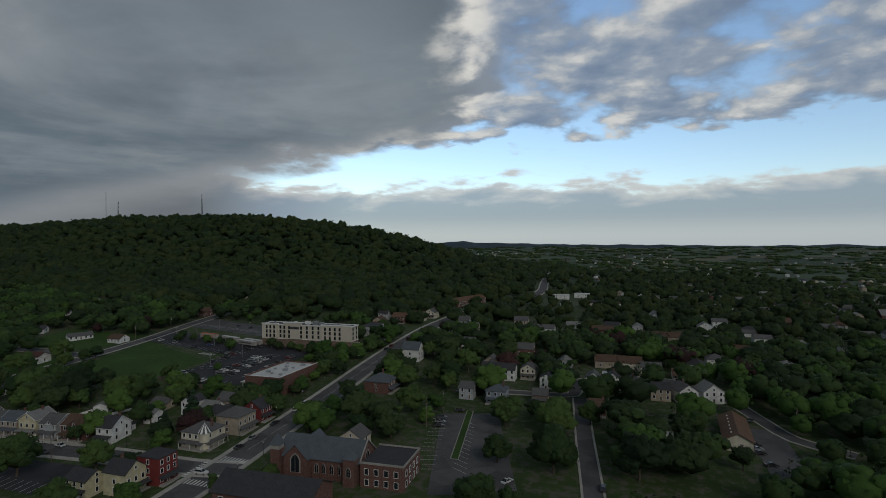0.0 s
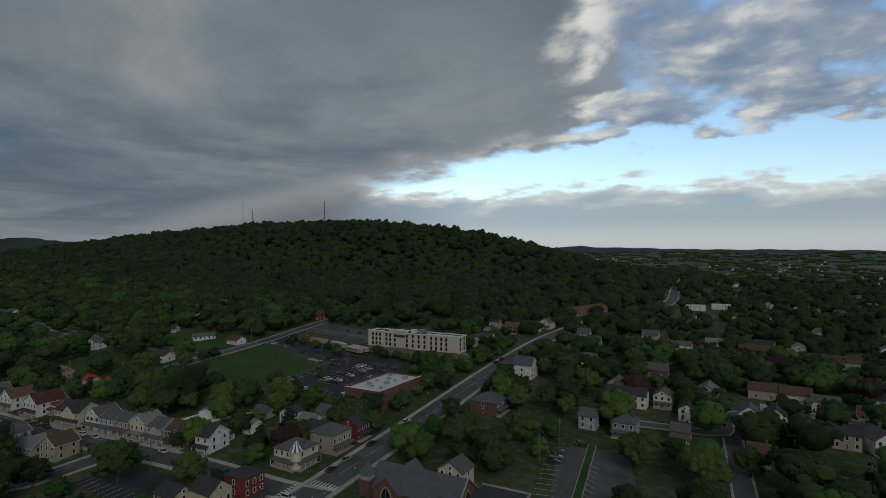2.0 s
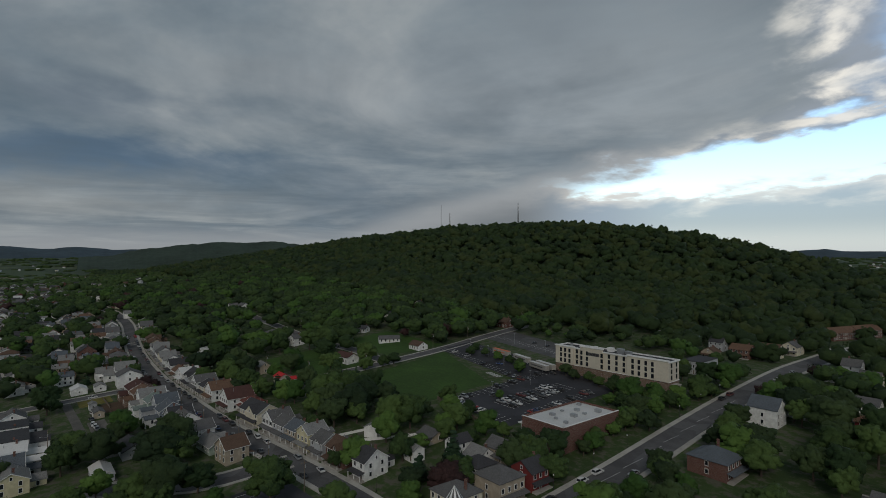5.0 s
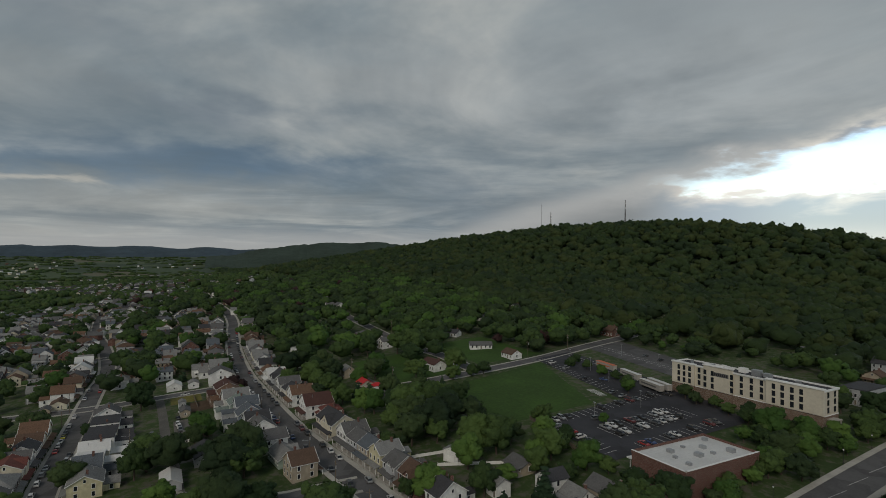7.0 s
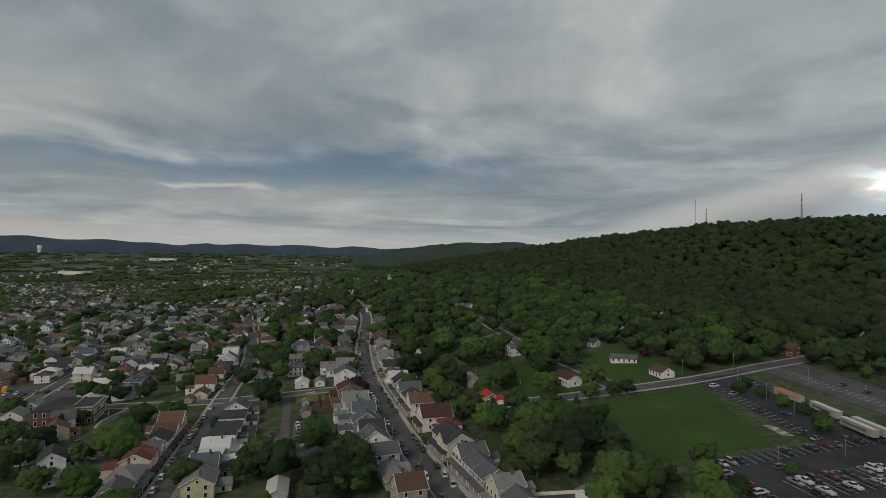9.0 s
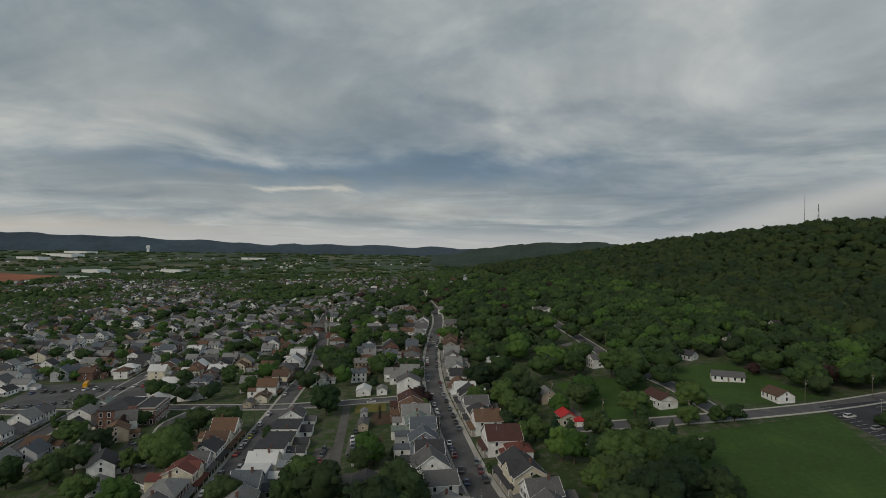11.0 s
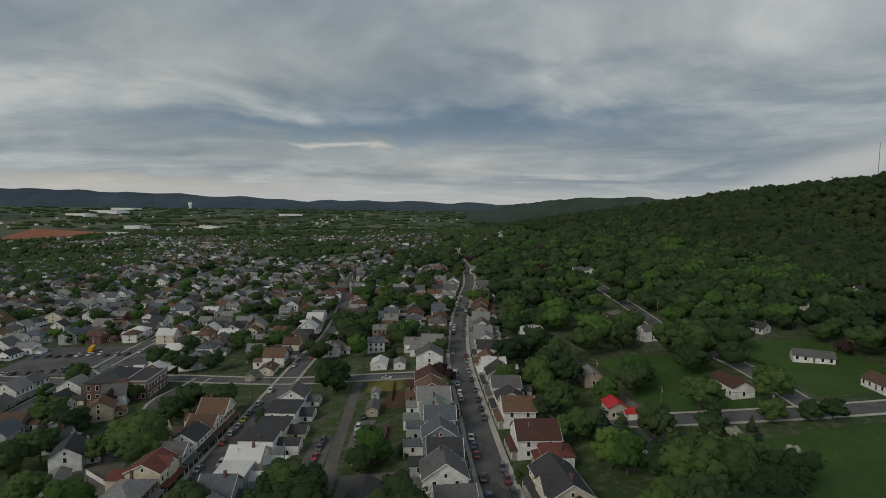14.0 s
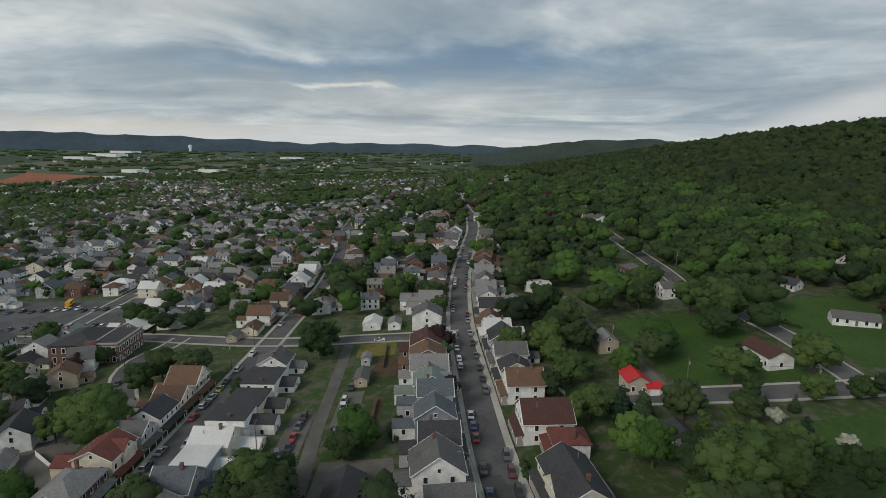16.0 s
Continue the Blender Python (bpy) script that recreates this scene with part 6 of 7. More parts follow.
marks([(-166 + k * 2.7, 100.5, 5, 0.14, 90) for k in range(9)], "white painted bay lines of a small lot", 0.2)
walkbars = [(-111.2, 116.5 + k * 1.05, 2.6, 0.5, 0) for k in range(9)] + [(-111 + k * 1.1, 128.6, 2.6, 0.5, 90) for k in range(10)] + [(-111 + k * 1.1, 114.6, 2.6, 0.5, 90) for k in range(10)]
marks(walkbars, "white zebra crossing bars on asphalt", 0.24)
marks([(line_x, yy, 9, 0.12, 88) for yy, line_x in ((140, -105.6), (152, -106.1), (164, -106.7), (176, -107.2), (188, -107.8), (200, -108.6), (212, -109.4), (224, -110.2), (236, -111.0), (248, -111.8), (260, -112.6))], "pale centre line on the main road", 0.26)

crng = random.Random(21)
PALETTE = ["white", "silver", "black", "grey", "red", "blue", "maroon", "silver", "black", "white", "grey"]


def park(x, y, rot, colour=None, kind=None, lift=0.1):
    car(x, y, rot + crng.uniform(-2, 2), kind or crng.choice(["saloon", "saloon", "suv", "suv", "pickup"]), colour or crng.choice(PALETTE), lift)
    claimed(x * U, y * U, 1.8)


# kerbside, along the parked street
for x, c, k in ((-251, "white", "saloon"), (-246, "blue", "saloon"), (-241, "red", "saloon"), (-229.5, "black", "pickup"), (-222, "blue", "saloon"), (-279, "silver", "suv"), (-284.5, "white", "suv"), (-293, "white", "saloon")):
    park(x, line_y(A_LINE, x) - 2.55, 180, c, k)
for x, c, k in ((-222, "black", "suv"), (-228, "maroon", "suv"), (-233.5, "grey", "suv"), (-263, "grey", "pickup"), (-270, "black", "saloon"), (-277, "black", "suv"), (-286, "grey", "saloon"), (-296, "black", "suv")):
    park(x, line_y(A_LINE, x) + 2.55, 0, c, k)
x = -305.0
while x > -470:
    for sg in (-1, 1):
        if crng.random() < 0.5:
            park(x, line_y(A_LINE, x) + sg * 2.55, 0 if sg > 0 else 180)
    x -= 6.6
x = -158.0
while x > -214:
    for sg in (-1, 1):
        if crng.random() < 0.55:
            park(x, line_y(A_LINE, x) + sg * 2.55, 174 if sg > 0 else -6)
    x -= 6.4
for x, c, k in ((-231, "white", "suv"), (-222, "white", "suv"), (-259, "red", "saloon"), (-265, "silver", "suv"), (-270, "white", "saloon"), (-275, "yellow", "saloon"), (-280, "grey", "saloon"), (-288, "white", "suv"), (-244, "silver", "saloon"), (-238, "grey", "suv"), (-300, "white", "pickup"), (-330, "white", "saloon"), (-345, "grey", "suv")):
    park(x, line_y(C_LINE, x) - 2.4, 180, c, k)
for x, c, k in ((-252, "black", "saloon"), (-246, "silver", "suv"), (-340, "red", "saloon"), (-362, "white", "suv")):
    park(x, line_y(C_LINE, x) + 2.4, 0, c, k)
# the big lot
for y, c in ((189, "white"), (191.7, "silver"), (194.4, "black"), (210, "black"), (218.4, "black"), (224, "maroon"), (227, "grey"), (235, "black"), (246, "black")):
    park(-183, y, 0, c, lift=0.18)
for x, c in ((-177.5, "silver"), (-174.5, "black"), (-171, "red"), (-167, "white"), (-164, "black"), (-161, "grey")):
    park(x, 185.8, 90, c, lift=0.18)
for k in range(11):
    if k not in (3, 7):
        park(-168.4, 197.4 + k * 2.7, 0, ["silver", "white", "black", "red", "maroon", "grey", "black", "white", "silver", "white", "white"][k], lift=0.18)
    if k not in (2, 5):
        park(-162.8, 197.4 + k * 2.7, 180, ["black", "white", "white", "grey", "white", "silver", "grey", "white", "silver", "white", "black"][k], lift=0.18)
for k in (0, 1, 4, 5, 8, 11, 12):
    park(-153, 197.4 + k * 2.7, 0, lift=0.18)
park(-176, 201, 80, "grey", "suv", 0.18)
for x, y, r, c, k in ((-242, 237, 98, "white", "suv"), (-231, 236, 98, "silver", "suv"), (-214, 231, 98, "black", "saloon"), (-208, 236, 10, "blue", "saloon"), (-193, 226, 100, "grey", "saloon"), (-188, 226, 100, "silver", "saloon"), (-228, 284, 98, "grey", "saloon"), (-218, 283, 98, "black", "saloon"), (-180, 241, 10, "black", "saloon")):
    park(x, y, r, c, k, 0.2)
for x, y, r, c, k in ((-258, 10, 40, "silver", "saloon"), (-262, 8, 30, "white", "saloon"), (-262, 28, 90, "grey", "suv"), (-267, 28, 90, "black", "saloon"), (-271, 29, 88, "white", "pickup"), (-290, 14, 60, "red", "saloon")):
    park(x, y, r, c, k, 0.16)
# alley, church lot, main road and yard
for x, y, r, c, k in ((-262, 77.6, 0, "white", "suv"), (-258.5, 78, 0, "white", "suv"), (-255, 78.2, 0, "grey", "suv"), (-248, 77.6, 0, "black", "saloon"), (-270, 78, 10, "black", "saloon"), (-277, 79.5, 20, "white", "suv"), (-305, 82, 90, "white", "saloon"),
                      (-239, 67.5, 20, "grey", "suv"), (-236, 69, 5, "black", "saloon"), (-242, 69, 8, "black", "saloon"), (-246, 69, 0, "red", "saloon"), (-229, 92, 80, "white", "saloon"), (-251, 69, 0, "grey", "saloon"), (-255, 69.2, 0, "black", "suv")):
    park(x, y, r, c, k)
for x, y, r, c, k in ((-27, 138, 60, "white", "saloon"), (-53.5, 186, 20, "black", "saloon"), (-57.5, 177, 15, "grey", "suv"), (-57, 173.5, 15, "silver", "saloon"), (-56.5, 170, 15, "black", "saloon"), (-3, 141, 92, "black", "suv"), (40, 176, 10, "black", "saloon"), (40, 179, 10, "silver", "saloon"), (40, 182, 10, "black", "suv"), (41, 168, 10, "black", "saloon"), (44, 205, 60, "grey", "saloon"),
                      (-110.3, 168.5, 88, "white", "suv"), (-110.6, 175.5, 88, "white", "suv"), (-110, 155, 266, "black", "saloon"), (-104, 182, 266, "silver", "saloon"), (-116, 262, 86, "black", "suv"), (-116.5, 270, 86, "maroon", "suv"), (-114, 310, 86, "white", "saloon"), (-114, 328, 86, "silver", "suv"), (-109.6, 143, 88, "silver", "saloon"), (-109.2, 136, 88, "black", "saloon"), (-108, 119, 5, "white", "suv")):
    park(x, y, r, c, k, 0.18)
for k in range(26):
    park(-340 - (k % 2) * 26 - crng.uniform(0, 4), -88 + (k // 2) * 4.7, 0)


def school_bus(x, y, rot):
    x, y = x * U, y * U
    e = thing("school_bus", "yellow school bus parked in the lot", "bus", at=pose(x, y, gz(x, y) + 0.15, 0, 0, rot))
    part("body", Shape().box(-5.2, -1.2, 0.6, 3.6, 1.2, 2.9).box(3.6, -1.05, 0.6, 5.0, 1.05, 1.7), YELLOWPAINT, e)
    part("roof", Shape().slab([(-5.2, -1.1, 3.1), (3.6, -1.1, 3.1), (3.6, 1.1, 3.1), (-5.2, 1.1, 3.1)], 0.2), YELLOWPAINT, e)
    for k in range(8):
        for sg in (-1, 1):
            part("window", Shape().box(-4.9 + k * 1.05, sg * 1.21 - 0.02, 1.9, -4.1 + k * 1.05, sg * 1.21 + 0.02, 2.6), GLASS, e)
    for wx in (-3.2, 3.6):
        for wy in (-1.05, 1.05):
            part("wheel", Shape().beam((wx, wy - 0.15, 0.5), (wx, wy + 0.15, 0.5), 0.5, 12), RUBBER, e)


school_bus(-376, -68, 20)


def trailer(x, y, rot, roof, label):
    x, y = x * U, y * U
    e = thing("semi_trailer", label, "trailer", "parked trailers", pose(x, y, gz(x, y) + 0.15, 0, 0, rot))
    part("box", Shape().box(-8.0, -1.25, 1.15, 8.0, 1.25, 3.9), CONCRETE, e)
    part("roof", Shape().box(-8.05, -1.3, 3.9, 8.05, 1.3, 4.0), roof, e)
    part("stripe", Shape().box(-6.6, -1.28, 2.2, 5.0, -1.24, 2.9), ORANGE if roof is ORANGE else ROOFS["grey"], e)
    for wx in (-5.8, -4.6):
        for wy in (-1.0, 1.0):
            part("wheel", Shape().beam((wx, wy - 0.2, 0.5), (wx, wy + 0.2, 0.5), 0.5, 12), RUBBER, e)
    part("landing_leg", Shape().box(4.6, -0.9, 0, 4.8, -0.7, 1.2), STEEL, e)
    part("landing_leg", Shape().box(4.6, 0.7, 0, 4.8, 0.9, 1.2), STEEL, e)
    part("underframe", Shape().box(-7.0, -0.5, 0.95, 7.0, 0.5, 1.15), BLACKPAINT, e)


trailer(-219.5, 249, -9, ORANGE, "white box trailer with orange roof parked in the lot")
trailer(-203, 246.5, -15, ROOFS["white"], "plain white box trailer parked in the lot")
trailer(-188, 241.5, -14, ROOFS["white"], "plain white box trailer parked beside another")
trailer(-187, 244.8, -14, ROOFS["white"], "plain white box trailer parked beside another")

# red-brown annex of the large white house
annex = house(-234.5, 127, 0, 8, 9, 1.5, "h", "white", "wine", porch=1, chimney=1, detail=1, label="white hipped annex with red-brown tiled roof")

# low red-roofed wing of the stuccoed house, and cars by the school yard
shed(-256.5, 152.5, 90, 4.5, 4.5, 2.4, "stone", "red", "low stuccoed lean-to with bright red roof")
for x, y, r, c, k in ((-287, 11, 20, "red", "suv"), (-283, 8.5, 20, "black", "saloon"), (-268, 3, 60, "white", "saloon"), (-279, 0, 60, "grey", "saloon"), (-256, 14, 30, "silver", "suv")):
    park(x, y, r, c, k)

# ---- poles and lamps ----
for x, y in ((-252, 105.6), (-226, 106.8), (-290, 38.8), (-298, 66), (-240, 63), (-288, 8), (-330, 103.8), (-360, 105), (-200, 110.5), (-310, 39), (-176, 111)):
    utility_pole(x, y, 10.5)
for x, y in ((-257, 161), (-248, 186), (-258.5, 235), (-260, 262), (-284, 151.5), (-59, 183), (-60, 168), (55, 196), (72, 200), (-156, 112.8), (-280, 330), (-366, 206)):
    utility_pole(x, y, 10.5, 90, False)
for y in (160, 178, 196, 214, 232, 250, 268, 286):
    street_lamp(line_y([(b, a) for a, b in B_LINE], y) - 6.4, y)
for x, y in ((-99, 134), (-113.6, 121 - 6), (-98, 117), (-97, 120), (-143, 126.5), (-161, 125.5), (-113, 141)):
    street_lamp(x, y)
for x, y in ((-240, 246), (-222, 242), (-205, 236), (-176, 222), (-176, 200), (-235, 275), (-210, 272)):
    e = thing("lot_lamp", "tall grey steel lamp pole in the lot", "street lamp", "lot lamps", pose(x * U, y * U, gz(x * U, y * U)))
    part("pole", Shape().tube(0, 0, -0.3, 7.5, 0.09, 0.06, 8), STEEL, e)
    part("lamp_head", Shape().box(-0.7, -0.15, 7.4, 0.7, 0.15, 7.6), STEEL, e)


# ---- walls, fences and yard things ----
def fence(x0, y0, x1, y1, h, mat, label, posts=2.4):
    x0, y0, x1, y1 = x0 * U, y0 * U, x1 * U, y1 * U
    p, q = Vector((x0, y0)), Vector((x1, y1))
    n = max(1, int((q - p).length / posts))
    e = thing("fence", label, "fence", "garden fences", pose(x0, y0, gz(x0, y0)))
    for k in range(n):
        a, b = p.lerp(q, k / n), p.lerp(q, (k + 1) / n)
        za, zb = gz(a.x, a.y) - gz(x0, y0), gz(b.x, b.y) - gz(x0, y0)
        d = (b - a).normalized()
        w = Vector((-d.y, d.x)) * 0.04
        o = Vector((x0, y0))
        ring = [(a - o - w, za), (b - o - w, zb), (b - o + w, zb), (a - o + w, za)]
        s = Shape().add([(v.x, v.y, z - 0.2) for v, z in ring] + [(v.x, v.y, z + h) for v, z in ring], [(0, 1, 5, 4), (1, 2, 6, 5), (2, 3, 7, 6), (3, 0, 4, 7), (4, 5, 6, 7)])
        part("panel", s, mat, e)
        part("post", Shape().box(a.x - x0 - 0.06, a.y - y0 - 0.06, za - 0.3, a.x - x0 + 0.06, a.y - y0 + 0.06, za + h + 0.12), mat, e)


fence(-184, 136, -180, 153, 1.1, TRIM, "white garden fence on a sloping lawn")
fence(-175, 140, -165, 157, 1.1, TRIM, "white garden fence between lawns")
fence(-236, 25, -246, 12, 1.7, TRIM, "white board fence beside a large tree")
fence(-330, 128, -318, 136, 1.5, TRIM, "white board fence behind houses")
fence(-254, 22, -272, 20, 1.2, WOOD, "weathered board fence behind gardens")
fence(-262, 86, -240, 86, 1.4, WOOD, "weathered board fence along a garden")
fence(-300, 85, -282, 85.5, 1.4, WOOD, "weathered board fence along a garden")
fence(-272, 128, -258, 132, 1.2, TRIM, "white board fence at a lawn edge")
for x, y, r, w, d, wall, roof, lab in (
        (-274, 80.5, 0, 8, 4, "tan", "grey", "low grey-roofed garage by the alley"), (-287, 80, 0, 5, 3, "grey", "pale", "small grey garden shed by the alley"), (-318, 86, 0, 7, 5, "white", "pale", "low white garage beside the cross street"),
        (-222, 84, 0, 14, 8, "grey", "dark", "long dark-roofed garage by the alley"), (-243, 81, 90, 5, 5, "grey", "pale", "small grey garden shed"), (-320, 78, 0, 9, 7, "white", "white", "low white garage with white roof"),
        (-323, 34, 0, 9, 7, "cream", "brown", "low brown-roofed bungalow garage"), (-316, 30, 0, 6, 4, "tan", "grey", "small tan shed beside the street"), (-212, 33, 0, 8, 6, "white", "grey", "low white grey-roofed garage behind the houses"),
        (-263, 22, 0, 6, 5, "white", "pale", "small white shed behind houses"), (-207, 74, 0, 11, 6, "grey", "white", "low grey garage with pale roof by the alley")):
    if lab:
        shed(x, y, r, w * 1.1, d * 1.1, 2.8, wall, roof, lab, "garage" if "garage" in lab else "shed")

fence(-189, 183, -160, 178, 1.8, WOOD, "brown board fence below the parking lot")

# planted islands in the church lot
isl = [(-43.2, 147.5), (-45.2, 147.5), (-51, 187), (-49, 187)]
sheet("island_kerb", [(a + (0.3 if k in (0, 3) else -0.3), b + (0.3 if k > 1 else -0.3)) for k, (a, b) in enumerate(isl)], CONCRETE, "pale concrete kerb round a grass island", "kerb", 0.24)
sheet("grass_island", isl, LAWN, "narrow grass island between parking bays", "grass", 0.3)


# ---- garden soil, hedges and wires ----
def hedge(x0, y0, x1, y1, h, label):
    p, q = Vector((x0 * U, y0 * U)), Vector((x1 * U, y1 * U))
    hr = random.Random(int(x0 * 7 + y0))
    n = max(2, int((q - p).length / 1.1))
    v, t, d, m = [], [], [], 0
    for k in range(n):
        a = p.lerp(q, (k + 0.5) / n)
        cv, ct, cd = crown_arrays(300 + k % 7, "shrub", 60, 0.1, 6, 99, (0.25, 0.45))
        d.append(cd)
        sc = h / 1.7 * hr.uniform(0.85, 1.15)
        v.append(cv * sc + np.array([a.x - p.x, a.y - p.y, gz(a.x, a.y) - gz(p.x, p.y) - 0.1]))
        t.append(ct + m)
        m += len(cv)
    e = thing("hedge", label, "hedge", "garden hedges", pose(p.x, p.y, gz(p.x, p.y)))
    part("foliage", big_mesh("foliage", np.concatenate(v), np.concatenate(t), [LEAF], normals=np.concatenate(d)), None, e)


for x0, y0, x1, y1, h in ((-244, 100.5, -238, 100.5, 1.8), (-232, 117.5, -226, 117.5, 1.5), (-252, 92, -243, 91.5, 2.4), (-224, 160, -206, 164, 1.6), (-300, 208, -290, 211, 1.4), (-275, 183, -270, 181.6, 1.3), (-268, 20, -258, 18, 1.6), (-247, 165, -238, 164, 1.4)):
    hedge(x0, y0, x1, y1, h, "clipped green garden hedge along a lot line")
for pts, lab in (([(-303, 76), (-303, 88), (-292, 88), (-292, 76)], "yellowing vegetable garden behind a house"), ([(-290, 83), (-290, 91), (-276, 91), (-276, 83)], "dug brown garden bed behind a house"), ([(-264, 85), (-264, 87.5), (-242, 87.5), (-242, 85)], "dug red-brown garden strip")):
    sheet("garden_bed", pts, GARDEN if "dug" in lab else STRAW, lab, "garden bed", 0.12)
for pts in ([(-268, 76.2), (-268, 82), (-250, 82), (-250, 76.2)], [(-258, 66), (-258, 71.6), (-233, 71.8), (-233, 66)], [(-236, 77), (-236, 92), (-222, 94), (-222, 77)]):
    sheet("parking_pad", pts, GRAVEL, "worn grey gravel parking pad by the alley", "parking pad", 0.09)


def wires(poles, tall, label):
    s = Shape()
    x0, y0 = poles[0][0] * U, poles[0][1] * U
    z0 = gz(x0, y0)
    for (xa, ya), (xb, yb) in zip(poles, poles[1:]):
        a, b = Vector((xa * U, ya * U, gz(xa * U, ya * U) + tall)), Vector((xb * U, yb * U, gz(xb * U, yb * U) + tall))
        for off in (-0.9, 0.9):
            last = None
            for k in range(9):
                f = k / 8
                p = a.lerp(b, f) - Vector((x0, y0 + off, z0 + 3.2 * f * (1 - f)))
                if last is not None:
                    s.beam(last, p, 0.022, 3)
                last = p
    e = thing("power_line", label, "power line", "overhead wires", pose(x0, y0, z0))
    part("wire", s, BLACKPAINT, e)


wires([(-200, 110.5), (-226, 106.8), (-252, 105.6), (-290, 104), (-330, 103.8), (-360, 105)], 9.8, "sagging black overhead wires along the street")
wires([(-257, 161), (-248, 186)], 9.8, "sagging black overhead wires over the lawn")
wires([(-240, 63), (-298, 66)], 9.8, "sagging black overhead wires by the alley")


# ---- woods on the hill and beyond ----
def wooded(x, y):
    """How closely trees stand, 0 to 1."""
    hill = sum(a * math.exp(-(((x - cx) * math.cos(r) + (y - cy) * math.sin(r)) / su) ** 2 / 2 - ((-(x - cx) * math.sin(r) + (y - cy) * math.cos(r)) / sv) ** 2 / 2) for cx, cy, a, su, sv, r in HILLS)
    if hill > 6:
        return 1.0
    if x < -255 and y > 208:
        return 0.9
    if x < -290 and 134 < y <= 208:
        return 0.58
    if -250 < x < -140 and 134 < y < 178:
        return 0.55
    if x < -322 and 50 < y < 96:
        return 0.62
    if x > -20 and y > 205:
        return 0.9
    if x > -100 and y > 150:
        return 0.3 if y < 206 and x < 0 else 0.72
    if x > 52:
        return 0.9
    if x > 0:
        return 0.4
    if x < -325:
        return 0.5
    if x < -205 and 50 < y < 118:
        return 0.05
    if x < -200 and y < 140:
        return 0.3
    return 0.5


# single trees that stand out: x, y, height, species
NEAR_TREES = [
    (-249, 24, 15, "great"), (-292.5, 65, 13, "great"), (-222, 68, 12, "great"), (-240, 84, 10, "spring"), (-206, 93, 15, "dark"), (-200, 87, 14, "dark"), (-177, 154, 12, "great"), (-303, 65, 9, "green"), (-264, 135, 10, "green"), (-279, 163, 11, "spring"), (-244.5, 141, 9, "fir"),
    (-246, 135, 9, "green"), (-243.5, 145.3, 8, "fir"), (-261, 194.5, 11, "great"), (-271, 181, 6, "fir"), (-278.6, 162, 9, "spring"), (-299, 190, 16, "great"), (-310, 186, 14, "spread"), (-288, 184, 11, "green"), (-333, 165, 13, "spring"), (-318, 172, 12, "green"), (-284, 132.8, 11, "great"), (-283, 141, 11, "dark"), (-294, 137, 11, "green"), (-307, 127, 12, "dark"), (-317, 139, 13, "green"), (-302, 143, 12, "dark"), (-217, 149, 13, "great"), (-216.5, 159, 12, "great"), (-216.5, 170, 10, "spread"), (-225, 158, 10, "green"), (-206, 146, 12, "dark"), (-200, 157, 12, "dark"), (-192, 140, 11, "dark"), (-197, 165, 10, "dark"), (-296, 242, 6, "copper"), (-313, 133, 11, "dark"), (-219, 154, 12, "great"),
    (-206, 160, 12, "green"), (-296, 101, 8, "copper"), (-294, 104, 6, "copper"), (-262, 104, 6, "copper"), (-280, 32, 11, "dark"), (-286, 20, 10, "dark")]
MID_TREES = [
    (-84, 164, 12, "dark"), (-72, 160, 11, "dark"), (-95, 152, 11, "spring"), (-32, 149, 9, "green"), (-16, 147, 14, "great"), (-35, 177, 11, "great"), (-18, 174, 13, "great"),
    (2, 181, 12, "dark"), (6, 149, 13, "dark"), (20, 182, 8, "dark"), (33, 163, 7, "dark"), (18, 160, 11, "dark"), (-8, 186, 9, "green"), (10, 168, 12, "dark"), (-157, 104, 13, "green"), (-126, 92, 10, "green"), (-140, 138, 8, "fir"), (-172, 158, 12, "green"), (-196, 150, 13, "dark"),
    (-72, 236, 11, "dark"), (-66, 214, 11, "green"), (-70, 180, 11, "green"), (-128, 138, 10, "copper"), (-124, 166, 9, "copper"), (-104, 270, 8, "copper"), (-138, 148, 12, "fir"),
    (-236, 246, 5, "green"), (-225, 243, 5, "green"), (-214, 241, 5, "spring"), (-232, 239, 5, "green"), (-205, 240, 5, "green"), (-195, 236, 6, "green"), (-190, 231, 6, "spring"), (-172, 200, 4, "spring"),
    (-213, 74, 13, "dark"), (-176, 84, 13, "dark"), (-200, 92, 11, "green"), (-219, 148, 12, "green"), (-160, 168, 10, "green"), (-188, 130, 9, "green"), (-150, 172, 9, "spring")]
